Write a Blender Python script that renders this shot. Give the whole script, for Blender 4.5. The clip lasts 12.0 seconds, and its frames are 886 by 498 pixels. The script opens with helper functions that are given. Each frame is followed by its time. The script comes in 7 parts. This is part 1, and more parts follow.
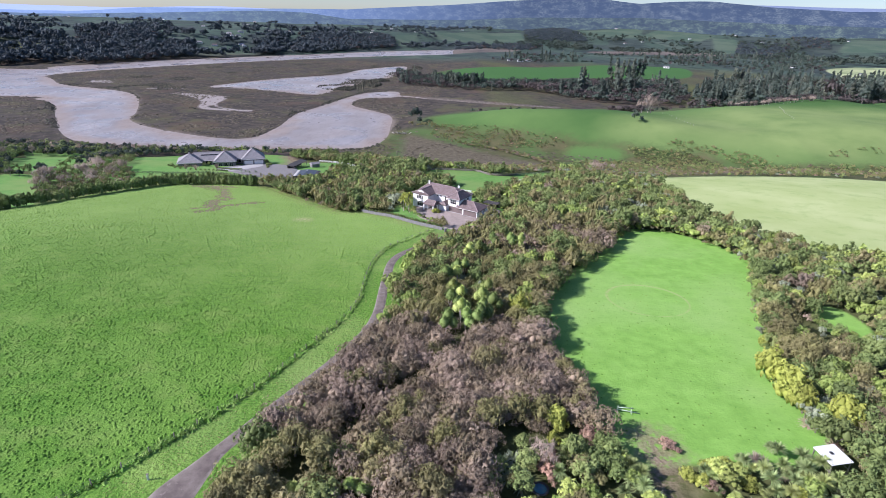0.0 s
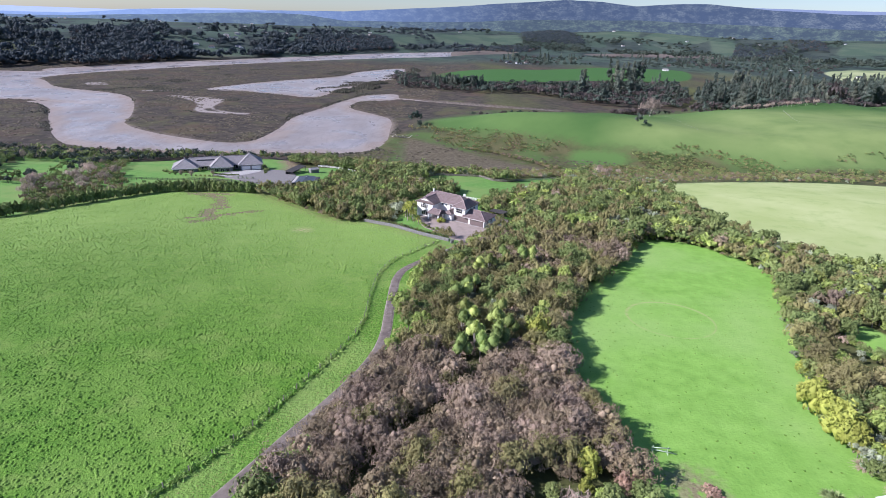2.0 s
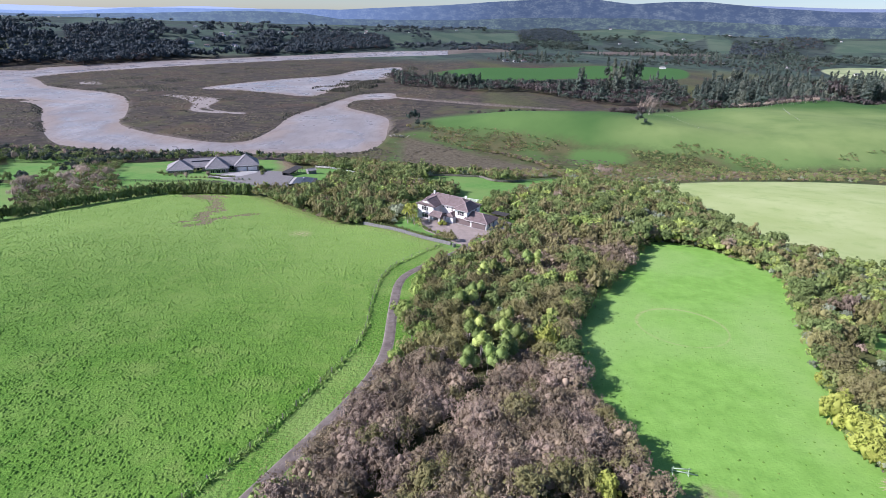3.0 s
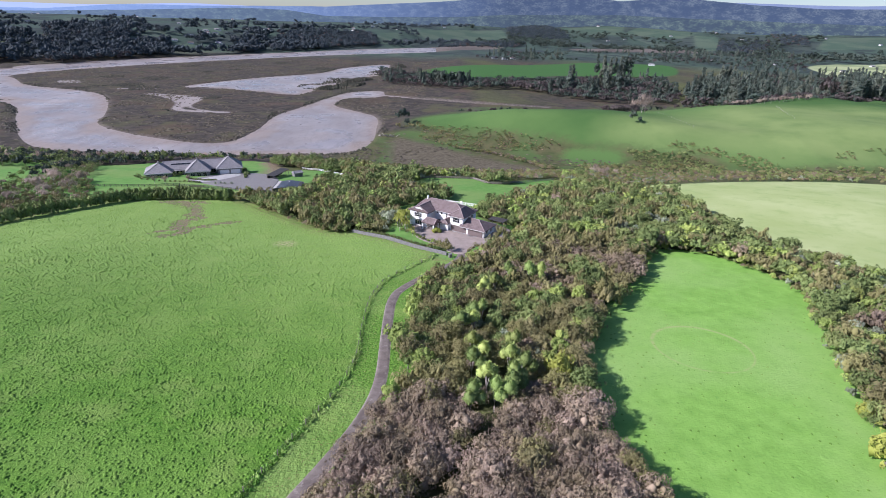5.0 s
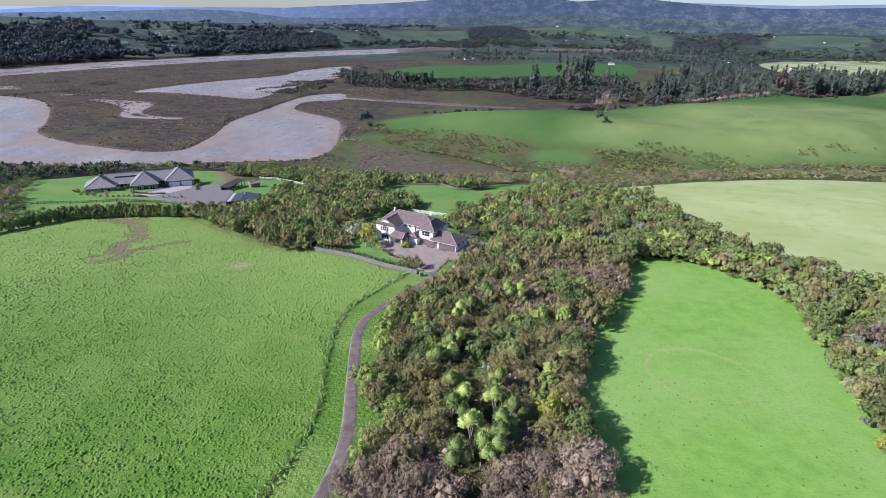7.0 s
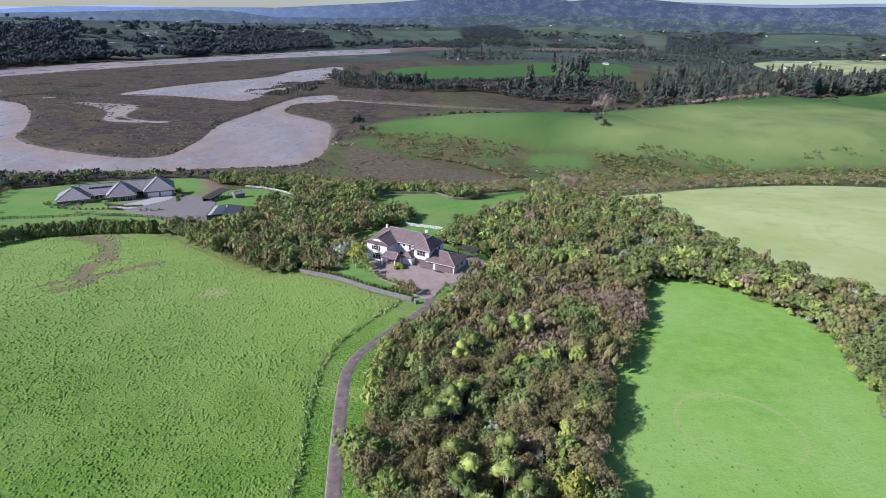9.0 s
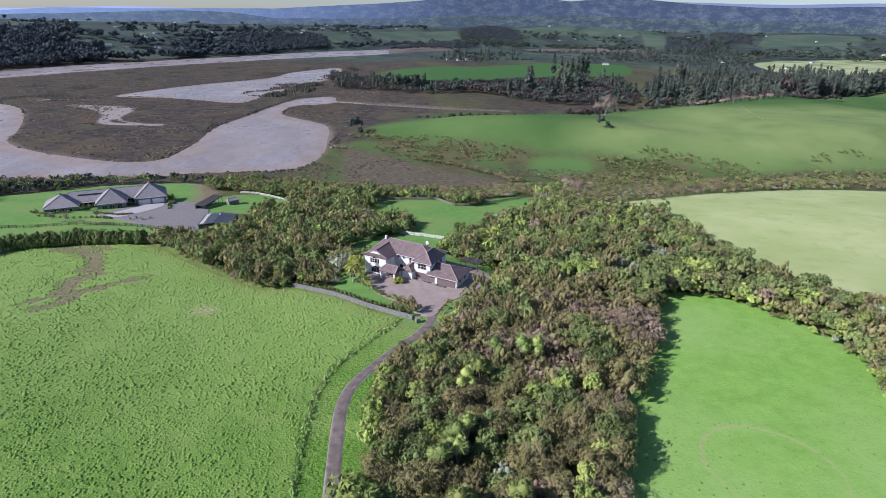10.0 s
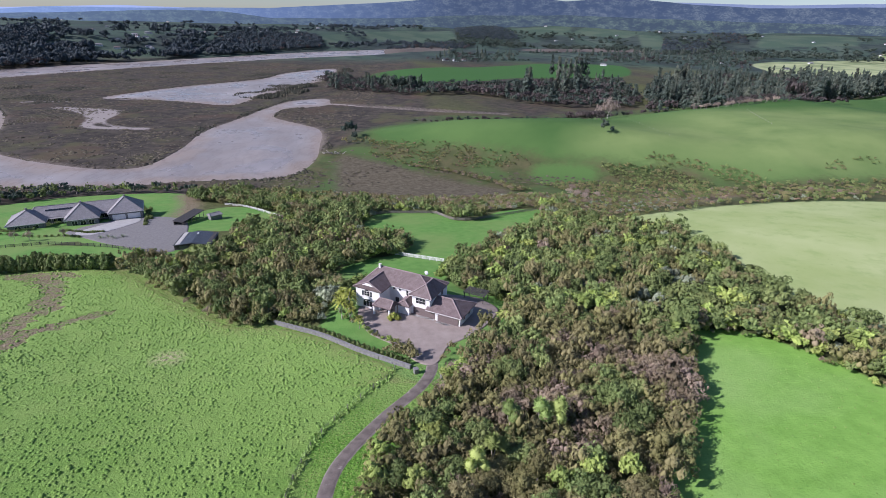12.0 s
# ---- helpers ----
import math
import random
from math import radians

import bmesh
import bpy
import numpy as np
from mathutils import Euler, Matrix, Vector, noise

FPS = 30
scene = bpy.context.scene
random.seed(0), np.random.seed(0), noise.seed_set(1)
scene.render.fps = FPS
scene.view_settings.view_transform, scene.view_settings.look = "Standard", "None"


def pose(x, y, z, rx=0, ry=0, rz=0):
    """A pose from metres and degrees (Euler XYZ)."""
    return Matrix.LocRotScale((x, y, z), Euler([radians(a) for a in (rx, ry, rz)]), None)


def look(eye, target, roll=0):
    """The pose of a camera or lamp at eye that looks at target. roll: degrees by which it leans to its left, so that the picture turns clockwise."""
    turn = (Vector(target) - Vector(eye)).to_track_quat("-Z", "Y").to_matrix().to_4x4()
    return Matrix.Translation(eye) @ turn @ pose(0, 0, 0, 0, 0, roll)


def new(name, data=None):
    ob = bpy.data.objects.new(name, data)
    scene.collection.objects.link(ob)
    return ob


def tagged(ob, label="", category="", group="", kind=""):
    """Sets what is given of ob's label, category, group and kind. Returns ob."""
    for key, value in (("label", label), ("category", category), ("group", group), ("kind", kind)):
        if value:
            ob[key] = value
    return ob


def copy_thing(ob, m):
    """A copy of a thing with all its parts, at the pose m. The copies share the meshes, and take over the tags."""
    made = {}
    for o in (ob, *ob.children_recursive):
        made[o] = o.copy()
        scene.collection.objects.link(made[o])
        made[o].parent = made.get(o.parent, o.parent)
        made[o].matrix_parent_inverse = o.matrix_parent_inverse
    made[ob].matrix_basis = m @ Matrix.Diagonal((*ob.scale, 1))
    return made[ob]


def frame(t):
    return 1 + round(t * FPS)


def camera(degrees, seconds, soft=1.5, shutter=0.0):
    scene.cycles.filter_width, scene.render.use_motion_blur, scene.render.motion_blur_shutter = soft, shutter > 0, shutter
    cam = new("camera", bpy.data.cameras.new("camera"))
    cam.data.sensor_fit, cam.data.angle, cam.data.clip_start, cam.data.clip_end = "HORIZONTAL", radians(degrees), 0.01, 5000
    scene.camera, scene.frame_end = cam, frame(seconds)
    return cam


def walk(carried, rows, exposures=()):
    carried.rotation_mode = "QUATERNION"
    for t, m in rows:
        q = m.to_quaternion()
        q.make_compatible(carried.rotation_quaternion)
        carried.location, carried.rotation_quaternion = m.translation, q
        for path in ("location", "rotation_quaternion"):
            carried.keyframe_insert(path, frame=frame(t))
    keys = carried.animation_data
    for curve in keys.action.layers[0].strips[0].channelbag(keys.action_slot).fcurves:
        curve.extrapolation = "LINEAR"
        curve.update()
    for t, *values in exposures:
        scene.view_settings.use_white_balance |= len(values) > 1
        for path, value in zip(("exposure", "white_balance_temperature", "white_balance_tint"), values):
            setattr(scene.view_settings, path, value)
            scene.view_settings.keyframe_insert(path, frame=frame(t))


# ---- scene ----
cam = camera(79.3, 12.0, soft=0.6)
PATH = [
    (0, (6.164, -22.741, 80.204), (6.129, -20.899, 79.424), 2.0),
    (0.5, (5.431, -20.946, 80.042), (5.398, -19.102, 79.268), 2.1),
    (1, (4.619, -18.746, 80.045), (4.587, -16.902, 79.273), 2.1),
    (1.5, (3.865, -16.648, 80.099), (3.834, -14.803, 79.326), 2.1),
    (2, (2.959, -14.469, 80.112), (2.934, -12.625, 79.339), 2.1),
    (2.5, (2.314, -12.221, 80.247), (2.292, -10.378, 79.469), 2.0),
    (3, (1.376, -9.947, 80.038), (1.362, -8.105, 79.26), 2.0),
    (3.2, (1.039, -8.971, 79.995), (1.025, -7.129, 79.216), 2.0),
    (4.8, (-0.422, 0.26, 79.303), (-0.416, 2.099, 78.518), 2.0),
    (5, (-0.539, 1.411, 79.224), (-0.513, 3.25, 78.439), 2.0),
    (5.5, (-0.921, 4.409, 78.877), (-0.838, 6.248, 78.095), 2.1),
    (6, (-1.105, 7.629, 78.588), (-0.991, 9.467, 77.809), 1.9),
    (6.5, (-1.125, 10.772, 78.594), (-0.991, 12.609, 77.815), 1.8),
    (7, (-1.032, 14.122, 78.704), (-0.885, 15.958, 77.925), 1.7),
    (7.2, (-1.155, 15.394, 78.734), (-1.0, 17.231, 77.957), 1.8),
    (8.8, (-0.744, 27.321, 78.976), (-0.578, 29.155, 78.197), 1.6),
    (9, (-0.792, 28.824, 79.014), (-0.623, 30.659, 78.234), 1.6),
    (9.5, (-0.774, 32.678, 79.095), (-0.604, 34.512, 78.317), 1.6),
    (10, (-0.866, 37.084, 79.145), (-0.694, 38.919, 78.367), 1.5),
    (10.5, (-0.905, 41.359, 79.239), (-0.728, 43.193, 78.462), 1.5),
    (11, (-0.857, 46.096, 79.392), (-0.669, 47.929, 78.615), 1.6),
    (11.5, (-0.738, 50.694, 79.437), (-0.548, 52.527, 78.659), 1.5),
    (12, (-0.608, 55.679, 79.532), (-0.421, 57.512, 78.754), 1.6),
]
walk(cam, [(t, look(eye, target, roll)) for t, eye, target, roll in PATH], ((0.0, 0.68, 5850, 22), (6.0, 0.50, 5850, 22), (12.0, 0.31, 5850, 22)))

# ---- daylight ----
SUN_TO = Vector((-0.82, -0.22, 0.58)).normalized()
world = bpy.data.worlds.new("world")
scene.world = world
world.use_nodes = True
sky = world.node_tree.nodes.new("ShaderNodeTexSky")
sky.sky_type = "NISHITA"
sky.sun_disc = False
sky.sun_elevation = math.asin(SUN_TO.z)
sky.sun_rotation = math.atan2(SUN_TO.x, SUN_TO.y)
sky.air_density, sky.dust_density, sky.ozone_density = 1.0, 0.5, 4.0
back = world.node_tree.nodes["Background"]
back.inputs["Strength"].default_value = 0.082
world.node_tree.links.new(sky.outputs[0], back.inputs["Color"])
sun_data = bpy.data.lights.new("sun", "SUN")
sun_data.energy, sun_data.angle, sun_data.color = 5.0, radians(0.7), (1.0, 0.96, 0.90)
sun = new("sun", sun_data)
sun.matrix_world = look(SUN_TO * 300, (0, 0, 0))

# ---- materials ----
def shader(name, rough=0.9, metal=0.0, spec=0.3):
    m = bpy.data.materials.new(name)
    m.use_nodes = True
    p = m.node_tree.nodes["Principled BSDF"]
    p.inputs["Roughness"].default_value = rough
    p.inputs["Metallic"].default_value = metal
    p.inputs["Specular IOR Level"].default_value = spec
    return m, m.node_tree, p


def node(nt, kind, **values):
    n = nt.nodes.new(kind)
    for key, value in values.items():
        n.inputs[key].default_value = value
    return n


def noise_of(nt, scale, detail=4.0, rough=0.55, stretch=None):
    n = node(nt, "ShaderNodeTexNoise", Scale=scale, Detail=detail, Roughness=rough)
    g = nt.nodes.new("ShaderNodeNewGeometry")
    if stretch:
        k = nt.nodes.new("ShaderNodeVectorMath")
        k.operation = "MULTIPLY"
        k.inputs[1].default_value = stretch
        nt.links.new(g.outputs["Position"], k.inputs[0])
        nt.links.new(k.outputs[0], n.inputs["Vector"])
    else:
        nt.links.new(g.outputs["Position"], n.inputs["Vector"])
    return n.outputs["Fac"]


def mapped(nt, value, a, b, lo=0.0, hi=1.0):
    n = node(nt, "ShaderNodeMapRange")
    n.inputs["From Min"].default_value, n.inputs["From Max"].default_value = a, b
    n.inputs["To Min"].default_value, n.inputs["To Max"].default_value = lo, hi
    nt.links.new(value, n.inputs["Value"])
    return n.outputs["Result"]


def maths(nt, op, a, b):
    n = nt.nodes.new("ShaderNodeMath")
    n.operation = op
    for i, v in enumerate((a, b)):
        if isinstance(v, (int, float)):
            n.inputs[i].default_value = v
        else:
            nt.links.new(v, n.inputs[i])
    return n.outputs[0]


def blend(nt, fac, a, b):
    n = nt.nodes.new("ShaderNodeMix")
    n.data_type = "RGBA"
    if isinstance(fac, (int, float)):
        n.inputs[0].default_value = fac
    else:
        nt.links.new(fac, n.inputs[0])
    for i, v in ((6, a), (7, b)):
        if isinstance(v, tuple):
            n.inputs[i].default_value = (*v, 1)
        else:
            nt.links.new(v, n.inputs[i])
    return n.outputs[2]


def bumped(nt, p, value, strength, distance):
    b = node(nt, "ShaderNodeBump", Strength=strength, Distance=distance)
    nt.links.new(value, b.inputs["Height"])
    nt.links.new(b.outputs[0], p.inputs["Normal"])


def attribute(nt, name):
    a = nt.nodes.new("ShaderNodeAttribute")
    a.attribute_name = name
    return a.outputs["Fac"]


def plain(name, dark, light, scale=3.0, rough=0.8, metal=0.0, spec=0.3, bump=0.3, dist=0.02):
    """A surface of two close tones, mottled at two scales, with fine relief."""
    m, nt, p = shader(name, rough, metal, spec)
    a, b = noise_of(nt, scale), noise_of(nt, scale * 9.0)
    f = mapped(nt, maths(nt, "ADD", maths(nt, "MULTIPLY", a, 0.65), maths(nt, "MULTIPLY", b, 0.35)), 0.32, 0.68)
    nt.links.new(blend(nt, f, dark, light), p.inputs["Base Color"])
    bumped(nt, p, b, bump, dist)
    return m


def leafy(name, dark, light, accent, rough=0.75, patchy=0.0, spread=0.39, crest=()):
    """Leaves: each leaf, each plant and each stretch of bush has its own tone."""
    m, nt, p = shader(name, rough, 0.0, 0.2)
    g = nt.nodes.new("ShaderNodeNewGeometry")
    o = nt.nodes.new("ShaderNodeObjectInfo")
    tone = maths(nt, "FRACT", maths(nt, "ADD", o.outputs["Random"], attribute(nt, "tint")), 0.0)
    c = blend(nt, mapped(nt, g.outputs["Random Per Island"], 0, 1, 0.2, 0.78), dark, light)
    c = blend(nt, mapped(nt, tone, 0.45, 1.0, 0.0, 0.75), c, accent)
    if patchy:
        c = blend(nt, mapped(nt, noise_of(nt, patchy, 4, 0.6), 0.48, 0.64, 0.0, 0.85), c, accent)
    if crest:
        s = nt.nodes.new("ShaderNodeSeparateXYZ")
        nt.links.new(g.outputs["Position"], s.inputs[0])
        c = blend(nt, mapped(nt, s.outputs["Y"], *crest, 0.0, 0.68), c, (0.34, 0.46, 0.14))
    value = node(nt, "ShaderNodeHueSaturation")
    nt.links.new(mapped(nt, maths(nt, "FRACT", maths(nt, "MULTIPLY", tone, 7.3), 0.0), 0, 1, 1.01 - spread, 1.01 + spread), value.inputs["Value"])
    nt.links.new(c, value.inputs["Color"])
    nt.links.new(value.outputs[0], p.inputs["Base Color"])
    t = nt.nodes.new("ShaderNodeBsdfTranslucent")
    nt.links.new(value.outputs[0], t.inputs["Color"])
    mix = node(nt, "ShaderNodeMixShader", Fac=0.09)
    nt.links.new(p.outputs[0], mix.inputs[1])
    nt.links.new(t.outputs[0], mix.inputs[2])
    nt.links.new(mix.outputs[0], nt.nodes["Material Output"].inputs["Surface"])
    return m


def around(nt, centre):
    """Distance on the plan from an upright axis."""
    g = nt.nodes.new("ShaderNodeNewGeometry")
    k = nt.nodes.new("ShaderNodeVectorMath")
    k.operation = "MULTIPLY"
    k.inputs[1].default_value = (1, 1, 0)
    nt.links.new(g.outputs["Position"], k.inputs[0])
    d = nt.nodes.new("ShaderNodeVectorMath")
    d.operation = "DISTANCE"
    d.inputs[1].default_value = centre
    nt.links.new(k.outputs[0], d.inputs[0])
    return d.outputs["Value"]


def ground_material():
    m, nt, p = shader("land", 0.95, 0.0, 0.1)
    fine, mid, wide = noise_of(nt, 2.2, 5), noise_of(nt, 0.35, 4), noise_of(nt, 0.035, 4)
    vast = noise_of(nt, 0.006, 5, 0.6)

    def mask(name, soft=1.0, fray=1.6):
        shift = maths(nt, "MULTIPLY", maths(nt, "SUBTRACT", mid, 0.5), fray * 2)
        return mapped(nt, maths(nt, "ADD", attribute(nt, name), shift), -soft, soft)

    litter = blend(nt, mapped(nt, mid, 0.35, 0.65), (0.07, 0.075, 0.03), (0.12, 0.135, 0.05))
    marsh = blend(nt, mapped(nt, noise_of(nt, 0.12, 5, 0.65), 0.38, 0.62), (0.038, 0.034, 0.029), (0.082, 0.069, 0.056))
    marsh = blend(nt, mapped(nt, wide, 0.52, 0.66), marsh, (0.085, 0.082, 0.045))
    marsh = blend(nt, mapped(nt, noise_of(nt, 0.018, 4, 0.6), 0.52, 0.62, 0.0, 0.5), marsh, (0.105, 0.070, 0.050))
    mud = blend(nt, mapped(nt, mid, 0.3, 0.7), (0.115, 0.095, 0.080), (0.185, 0.158, 0.135))
    smooth = blend(nt, mapped(nt, mid, 0.3, 0.7), (0.165, 0.325, 0.058), (0.225, 0.41, 0.082))
    smooth = blend(nt, mapped(nt, wide, 0.45, 0.7), smooth, (0.255, 0.405, 0.112))
    smooth = blend(nt, mapped(nt, noise_of(nt, 1.3, 5, 0.7), 0.54, 0.68, 0, 0.32), smooth, (0.09, 0.24, 0.045))
    rough = blend(nt, mapped(nt, fine, 0.35, 0.65), (0.070, 0.168, 0.024), (0.145, 0.275, 0.042))
    rough = blend(nt, mapped(nt, wide, 0.46, 0.68), rough, (0.20, 0.30, 0.08))
    rough = blend(nt, mapped(nt, noise_of(nt, 0.11, 4, 0.6), 0.52, 0.66, 0, 0.8), rough, (0.215, 0.325, 0.075))
    khaki = blend(nt, mapped(nt, fine, 0.35, 0.65), (0.13, 0.13, 0.05), (0.26, 0.245, 0.11))
    rough = blend(nt, maths(nt, "MULTIPLY", mapped(nt, attribute(nt, "earth"), -11, -1), mapped(nt, mid, 0.38, 0.62, 0, 0.9)), rough, khaki)
    rough = blend(nt, maths(nt, "MULTIPLY", mapped(nt, attribute(nt, "rim"), 5, 1.5), mapped(nt, mid, 0.35, 0.6, 0.1, 0.8)), rough, khaki)
    lawn = blend(nt, mapped(nt, mid, 0.3, 0.7), (0.100, 0.222, 0.050), (0.148, 0.285, 0.070))
    lawn = blend(nt, mapped(nt, wide, 0.45, 0.65), lawn, (0.175, 0.265, 0.078))
    dry = blend(nt, mapped(nt, wide, 0.35, 0.65), (0.32, 0.385, 0.145), (0.405, 0.455, 0.205))
    dry = blend(nt, mapped(nt, noise_of(nt, 0.12, 5, 0.65), 0.52, 0.68, 0.0, 0.55), dry, (0.25, 0.335, 0.115))
    dry = blend(nt, mapped(nt, noise_of(nt, 0.9, 3), 0.66, 0.74, 0.0, 0.5), dry, (0.20, 0.27, 0.09))
    hill = blend(nt, mapped(nt, vast, 0.40, 0.60), (0.055, 0.115, 0.032), (0.095, 0.165, 0.048))
    hill = blend(nt, mapped(nt, fine, 0.55, 0.75, 0, 0.5), hill, (0.06, 0.115, 0.032))
    # paler tone paints the sun lying on part of the far slope
    hill = blend(nt, maths(nt, "MULTIPLY", mapped(nt, attribute(nt, "sunny_slope"), -24, 24), mapped(nt, wide, 0.3, 0.6, 0.5, 1.0)), hill, (0.185, 0.245, 0.085))
    earth = blend(nt, mapped(nt, fine, 0.3, 0.7), (0.14, 0.104, 0.068), (0.30, 0.235, 0.165))
    paddock = noise_of(nt, 0.0055, 2, 0.4, (1.0, 0.45, 1.0))
    # distance haze is put into these colours as a muted grey-blue cast
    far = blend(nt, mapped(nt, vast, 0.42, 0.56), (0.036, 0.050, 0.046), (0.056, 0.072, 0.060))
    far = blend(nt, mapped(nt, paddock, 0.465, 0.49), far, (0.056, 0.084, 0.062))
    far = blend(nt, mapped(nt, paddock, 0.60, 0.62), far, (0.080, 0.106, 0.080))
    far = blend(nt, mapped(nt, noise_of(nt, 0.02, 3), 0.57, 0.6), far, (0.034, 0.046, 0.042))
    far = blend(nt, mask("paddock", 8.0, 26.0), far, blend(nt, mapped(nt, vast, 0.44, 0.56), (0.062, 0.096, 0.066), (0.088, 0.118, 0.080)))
    c = blend(nt, mask("marsh", 2.0, 1.0), litter, marsh)
    scrub = blend(nt, mapped(nt, noise_of(nt, 0.09, 5, 0.65), 0.38, 0.62), (0.062, 0.076, 0.030), (0.105, 0.098, 0.048))
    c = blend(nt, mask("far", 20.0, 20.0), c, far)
    c = blend(nt, mask("mud", 4.0, 5.0), c, mud)
    c = blend(nt, mask("pool", 1.5, 2.5), c, (0.29, 0.255, 0.235))
    c = blend(nt, mask("hill", 6.0, 6.0), c, hill)
    scrub = blend(nt, mapped(nt, wide, 0.46, 0.62, 0.0, 0.85), scrub, (0.075, 0.125, 0.040))
    c = blend(nt, mask("scrub", 7.0, 10.0), c, scrub)
    c = blend(nt, mask("reed", 5.0, 5.0), c, blend(nt, mapped(nt, noise_of(nt, 0.3, 5, 0.7), 0.36, 0.64), (0.078, 0.066, 0.044), (0.150, 0.128, 0.088)))
    c = blend(nt, mask("sweet", 4.0, 5.0), c, (0.085, 0.155, 0.045))
    c = blend(nt, mask("rough", 0.8, 0.6), c, rough)
    c = blend(nt, mask("dry", 1.2, 1.5), c, dry)
    # pale far field, its colour lifted for the sun patch lying on it
    c = blend(nt, mask("plain", 4.0, 4.0), c, blend(nt, mapped(nt, noise_of(nt, 0.01, 4), 0.42, 0.58), (0.22, 0.265, 0.125), (0.37, 0.40, 0.21)))
    c = blend(nt, mask("meadow", 4.0, 4.0), c, (0.052, 0.125, 0.034))
    c = blend(nt, mask("smooth", 0.6, 0.5), c, smooth)
    c = blend(nt, mask("lawn", 0.6, 0.5), c, lawn)
    c = blend(nt, maths(nt, "MULTIPLY", mask("earth", 3.0, 4.0), mapped(nt, noise_of(nt, 0.9, 5), 0.36, 0.50)), c, earth)
    worn = maths(nt, "MULTIPLY", mapped(nt, maths(nt, "ADD", maths(nt, "ABSOLUTE", maths(nt, "SUBTRACT", around(nt, (53.5, 92.5, 0.0)), 9.4), 0.0), attribute(nt, "ring")), 0.15, 0.55, 1.0, 0.0), mapped(nt, mid, 0.36, 0.50, 0.15, 0.85))
    c = blend(nt, worn, c, (0.31, 0.36, 0.14))
    nt.links.new(c, p.inputs["Base Color"])
    lush = maths(nt, "MULTIPLY", mapped(nt, attribute(nt, "rough"), 0, 2), noise_of(nt, 1.5, 3))
    bumped(nt, p, maths(nt, "ADD", maths(nt, "MULTIPLY", maths(nt, "ADD", fine, mid), 0.6), maths(nt, "MULTIPLY", lush, 3.0)), 0.6, 0.25)
    return m


def water_material():
    """Silty water: mud shows through along the edges and over the banks in mid-stream."""
    m, nt, p = shader("muddy_water", 0.12, 0.0, 0.32)
    a = noise_of(nt, 0.02, 6, 0.6, (1.0, 0.5, 1.0))
    c = blend(nt, mapped(nt, a, 0.35, 0.65), (0.255, 0.216, 0.192), (0.365, 0.315, 0.282))
    bank = noise_of(nt, 0.026, 6, 0.62, (1.0, 0.45, 1.0))
    depth = maths(nt, "ADD", attribute(nt, "deep"), maths(nt, "MULTIPLY", maths(nt, "SUBTRACT", bank, 0.5), 60.0))
    shallow = mapped(nt, depth, 2.0, 17.0, 1.0, 0.0)
    c = blend(nt, maths(nt, "MULTIPLY", shallow, 0.85), c, (0.285, 0.232, 0.195))
    rill = noise_of(nt, 0.075, 5, 0.65, (1.0, 0.3, 1.0))
    c = blend(nt, mapped(nt, maths(nt, "ABSOLUTE", maths(nt, "SUBTRACT", rill, 0.5), 0.0), 0.0, 0.035, 0.55, 0.0), c, (0.185, 0.150, 0.125))
    nt.links.new(c, p.inputs["Base Color"])
    nt.links.new(maths(nt, "ADD", maths(nt, "MULTIPLY", shallow, 0.3), mapped(nt, noise_of(nt, 0.03, 4), 0.35, 0.65, 0.2, 0.42)), p.inputs["Roughness"])
    bumped(nt, p, noise_of(nt, 0.5, 4), 0.25, 0.1)
    return m


def sward_material():
    """Pasture: dark lush tussocks with paler, drier grass between, and paler towards the crest."""
    m, nt, p = shader("pasture_sward", 0.85, 0.0, 0.15)
    fine, mid, wide = noise_of(nt, 3.4, 4, 0.65), noise_of(nt, 0.9, 4, 0.6), noise_of(nt, 0.05, 4, 0.6)
    c = blend(nt, mapped(nt, mid, 0.38, 0.62), (0.056, 0.150, 0.014), (0.112, 0.235, 0.028))
    c = blend(nt, mapped(nt, fine, 0.44, 0.68, 0, 0.7), c, (0.162, 0.295, 0.043))
    c = blend(nt, mapped(nt, noise_of(nt, 0.16, 5, 0.65), 0.50, 0.66, 0, 0.7), c, (0.178, 0.268, 0.058))
    c = blend(nt, mapped(nt, wide, 0.44, 0.64, 0, 0.5), c, (0.175, 0.290, 0.056))
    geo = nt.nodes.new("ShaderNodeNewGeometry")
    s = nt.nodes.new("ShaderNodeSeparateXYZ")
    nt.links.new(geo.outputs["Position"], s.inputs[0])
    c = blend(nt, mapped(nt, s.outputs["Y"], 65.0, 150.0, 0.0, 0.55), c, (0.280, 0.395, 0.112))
    straw = maths(nt, "MULTIPLY", mapped(nt, around(nt, (-46.5, 152.0, 0.0)), 1.0, 4.5, 1.0, 0.0), mapped(nt, noise_of(nt, 1.2, 3), 0.40, 0.55))
    c = blend(nt, straw, c, (0.38, 0.35, 0.19))
    c = blend(nt, maths(nt, "MULTIPLY", mapped(nt, attribute(nt, "rim"), 6, 1.0), mapped(nt, mid, 0.35, 0.6, 0.1, 0.8)), c, (0.20, 0.205, 0.075))
    nt.links.new(c, p.inputs["Base Color"])
    bumped(nt, p, fine, 0.8, 0.22)
    return m


LAND, WATER_MAT, SWARD = ground_material(), water_material(), sward_material()


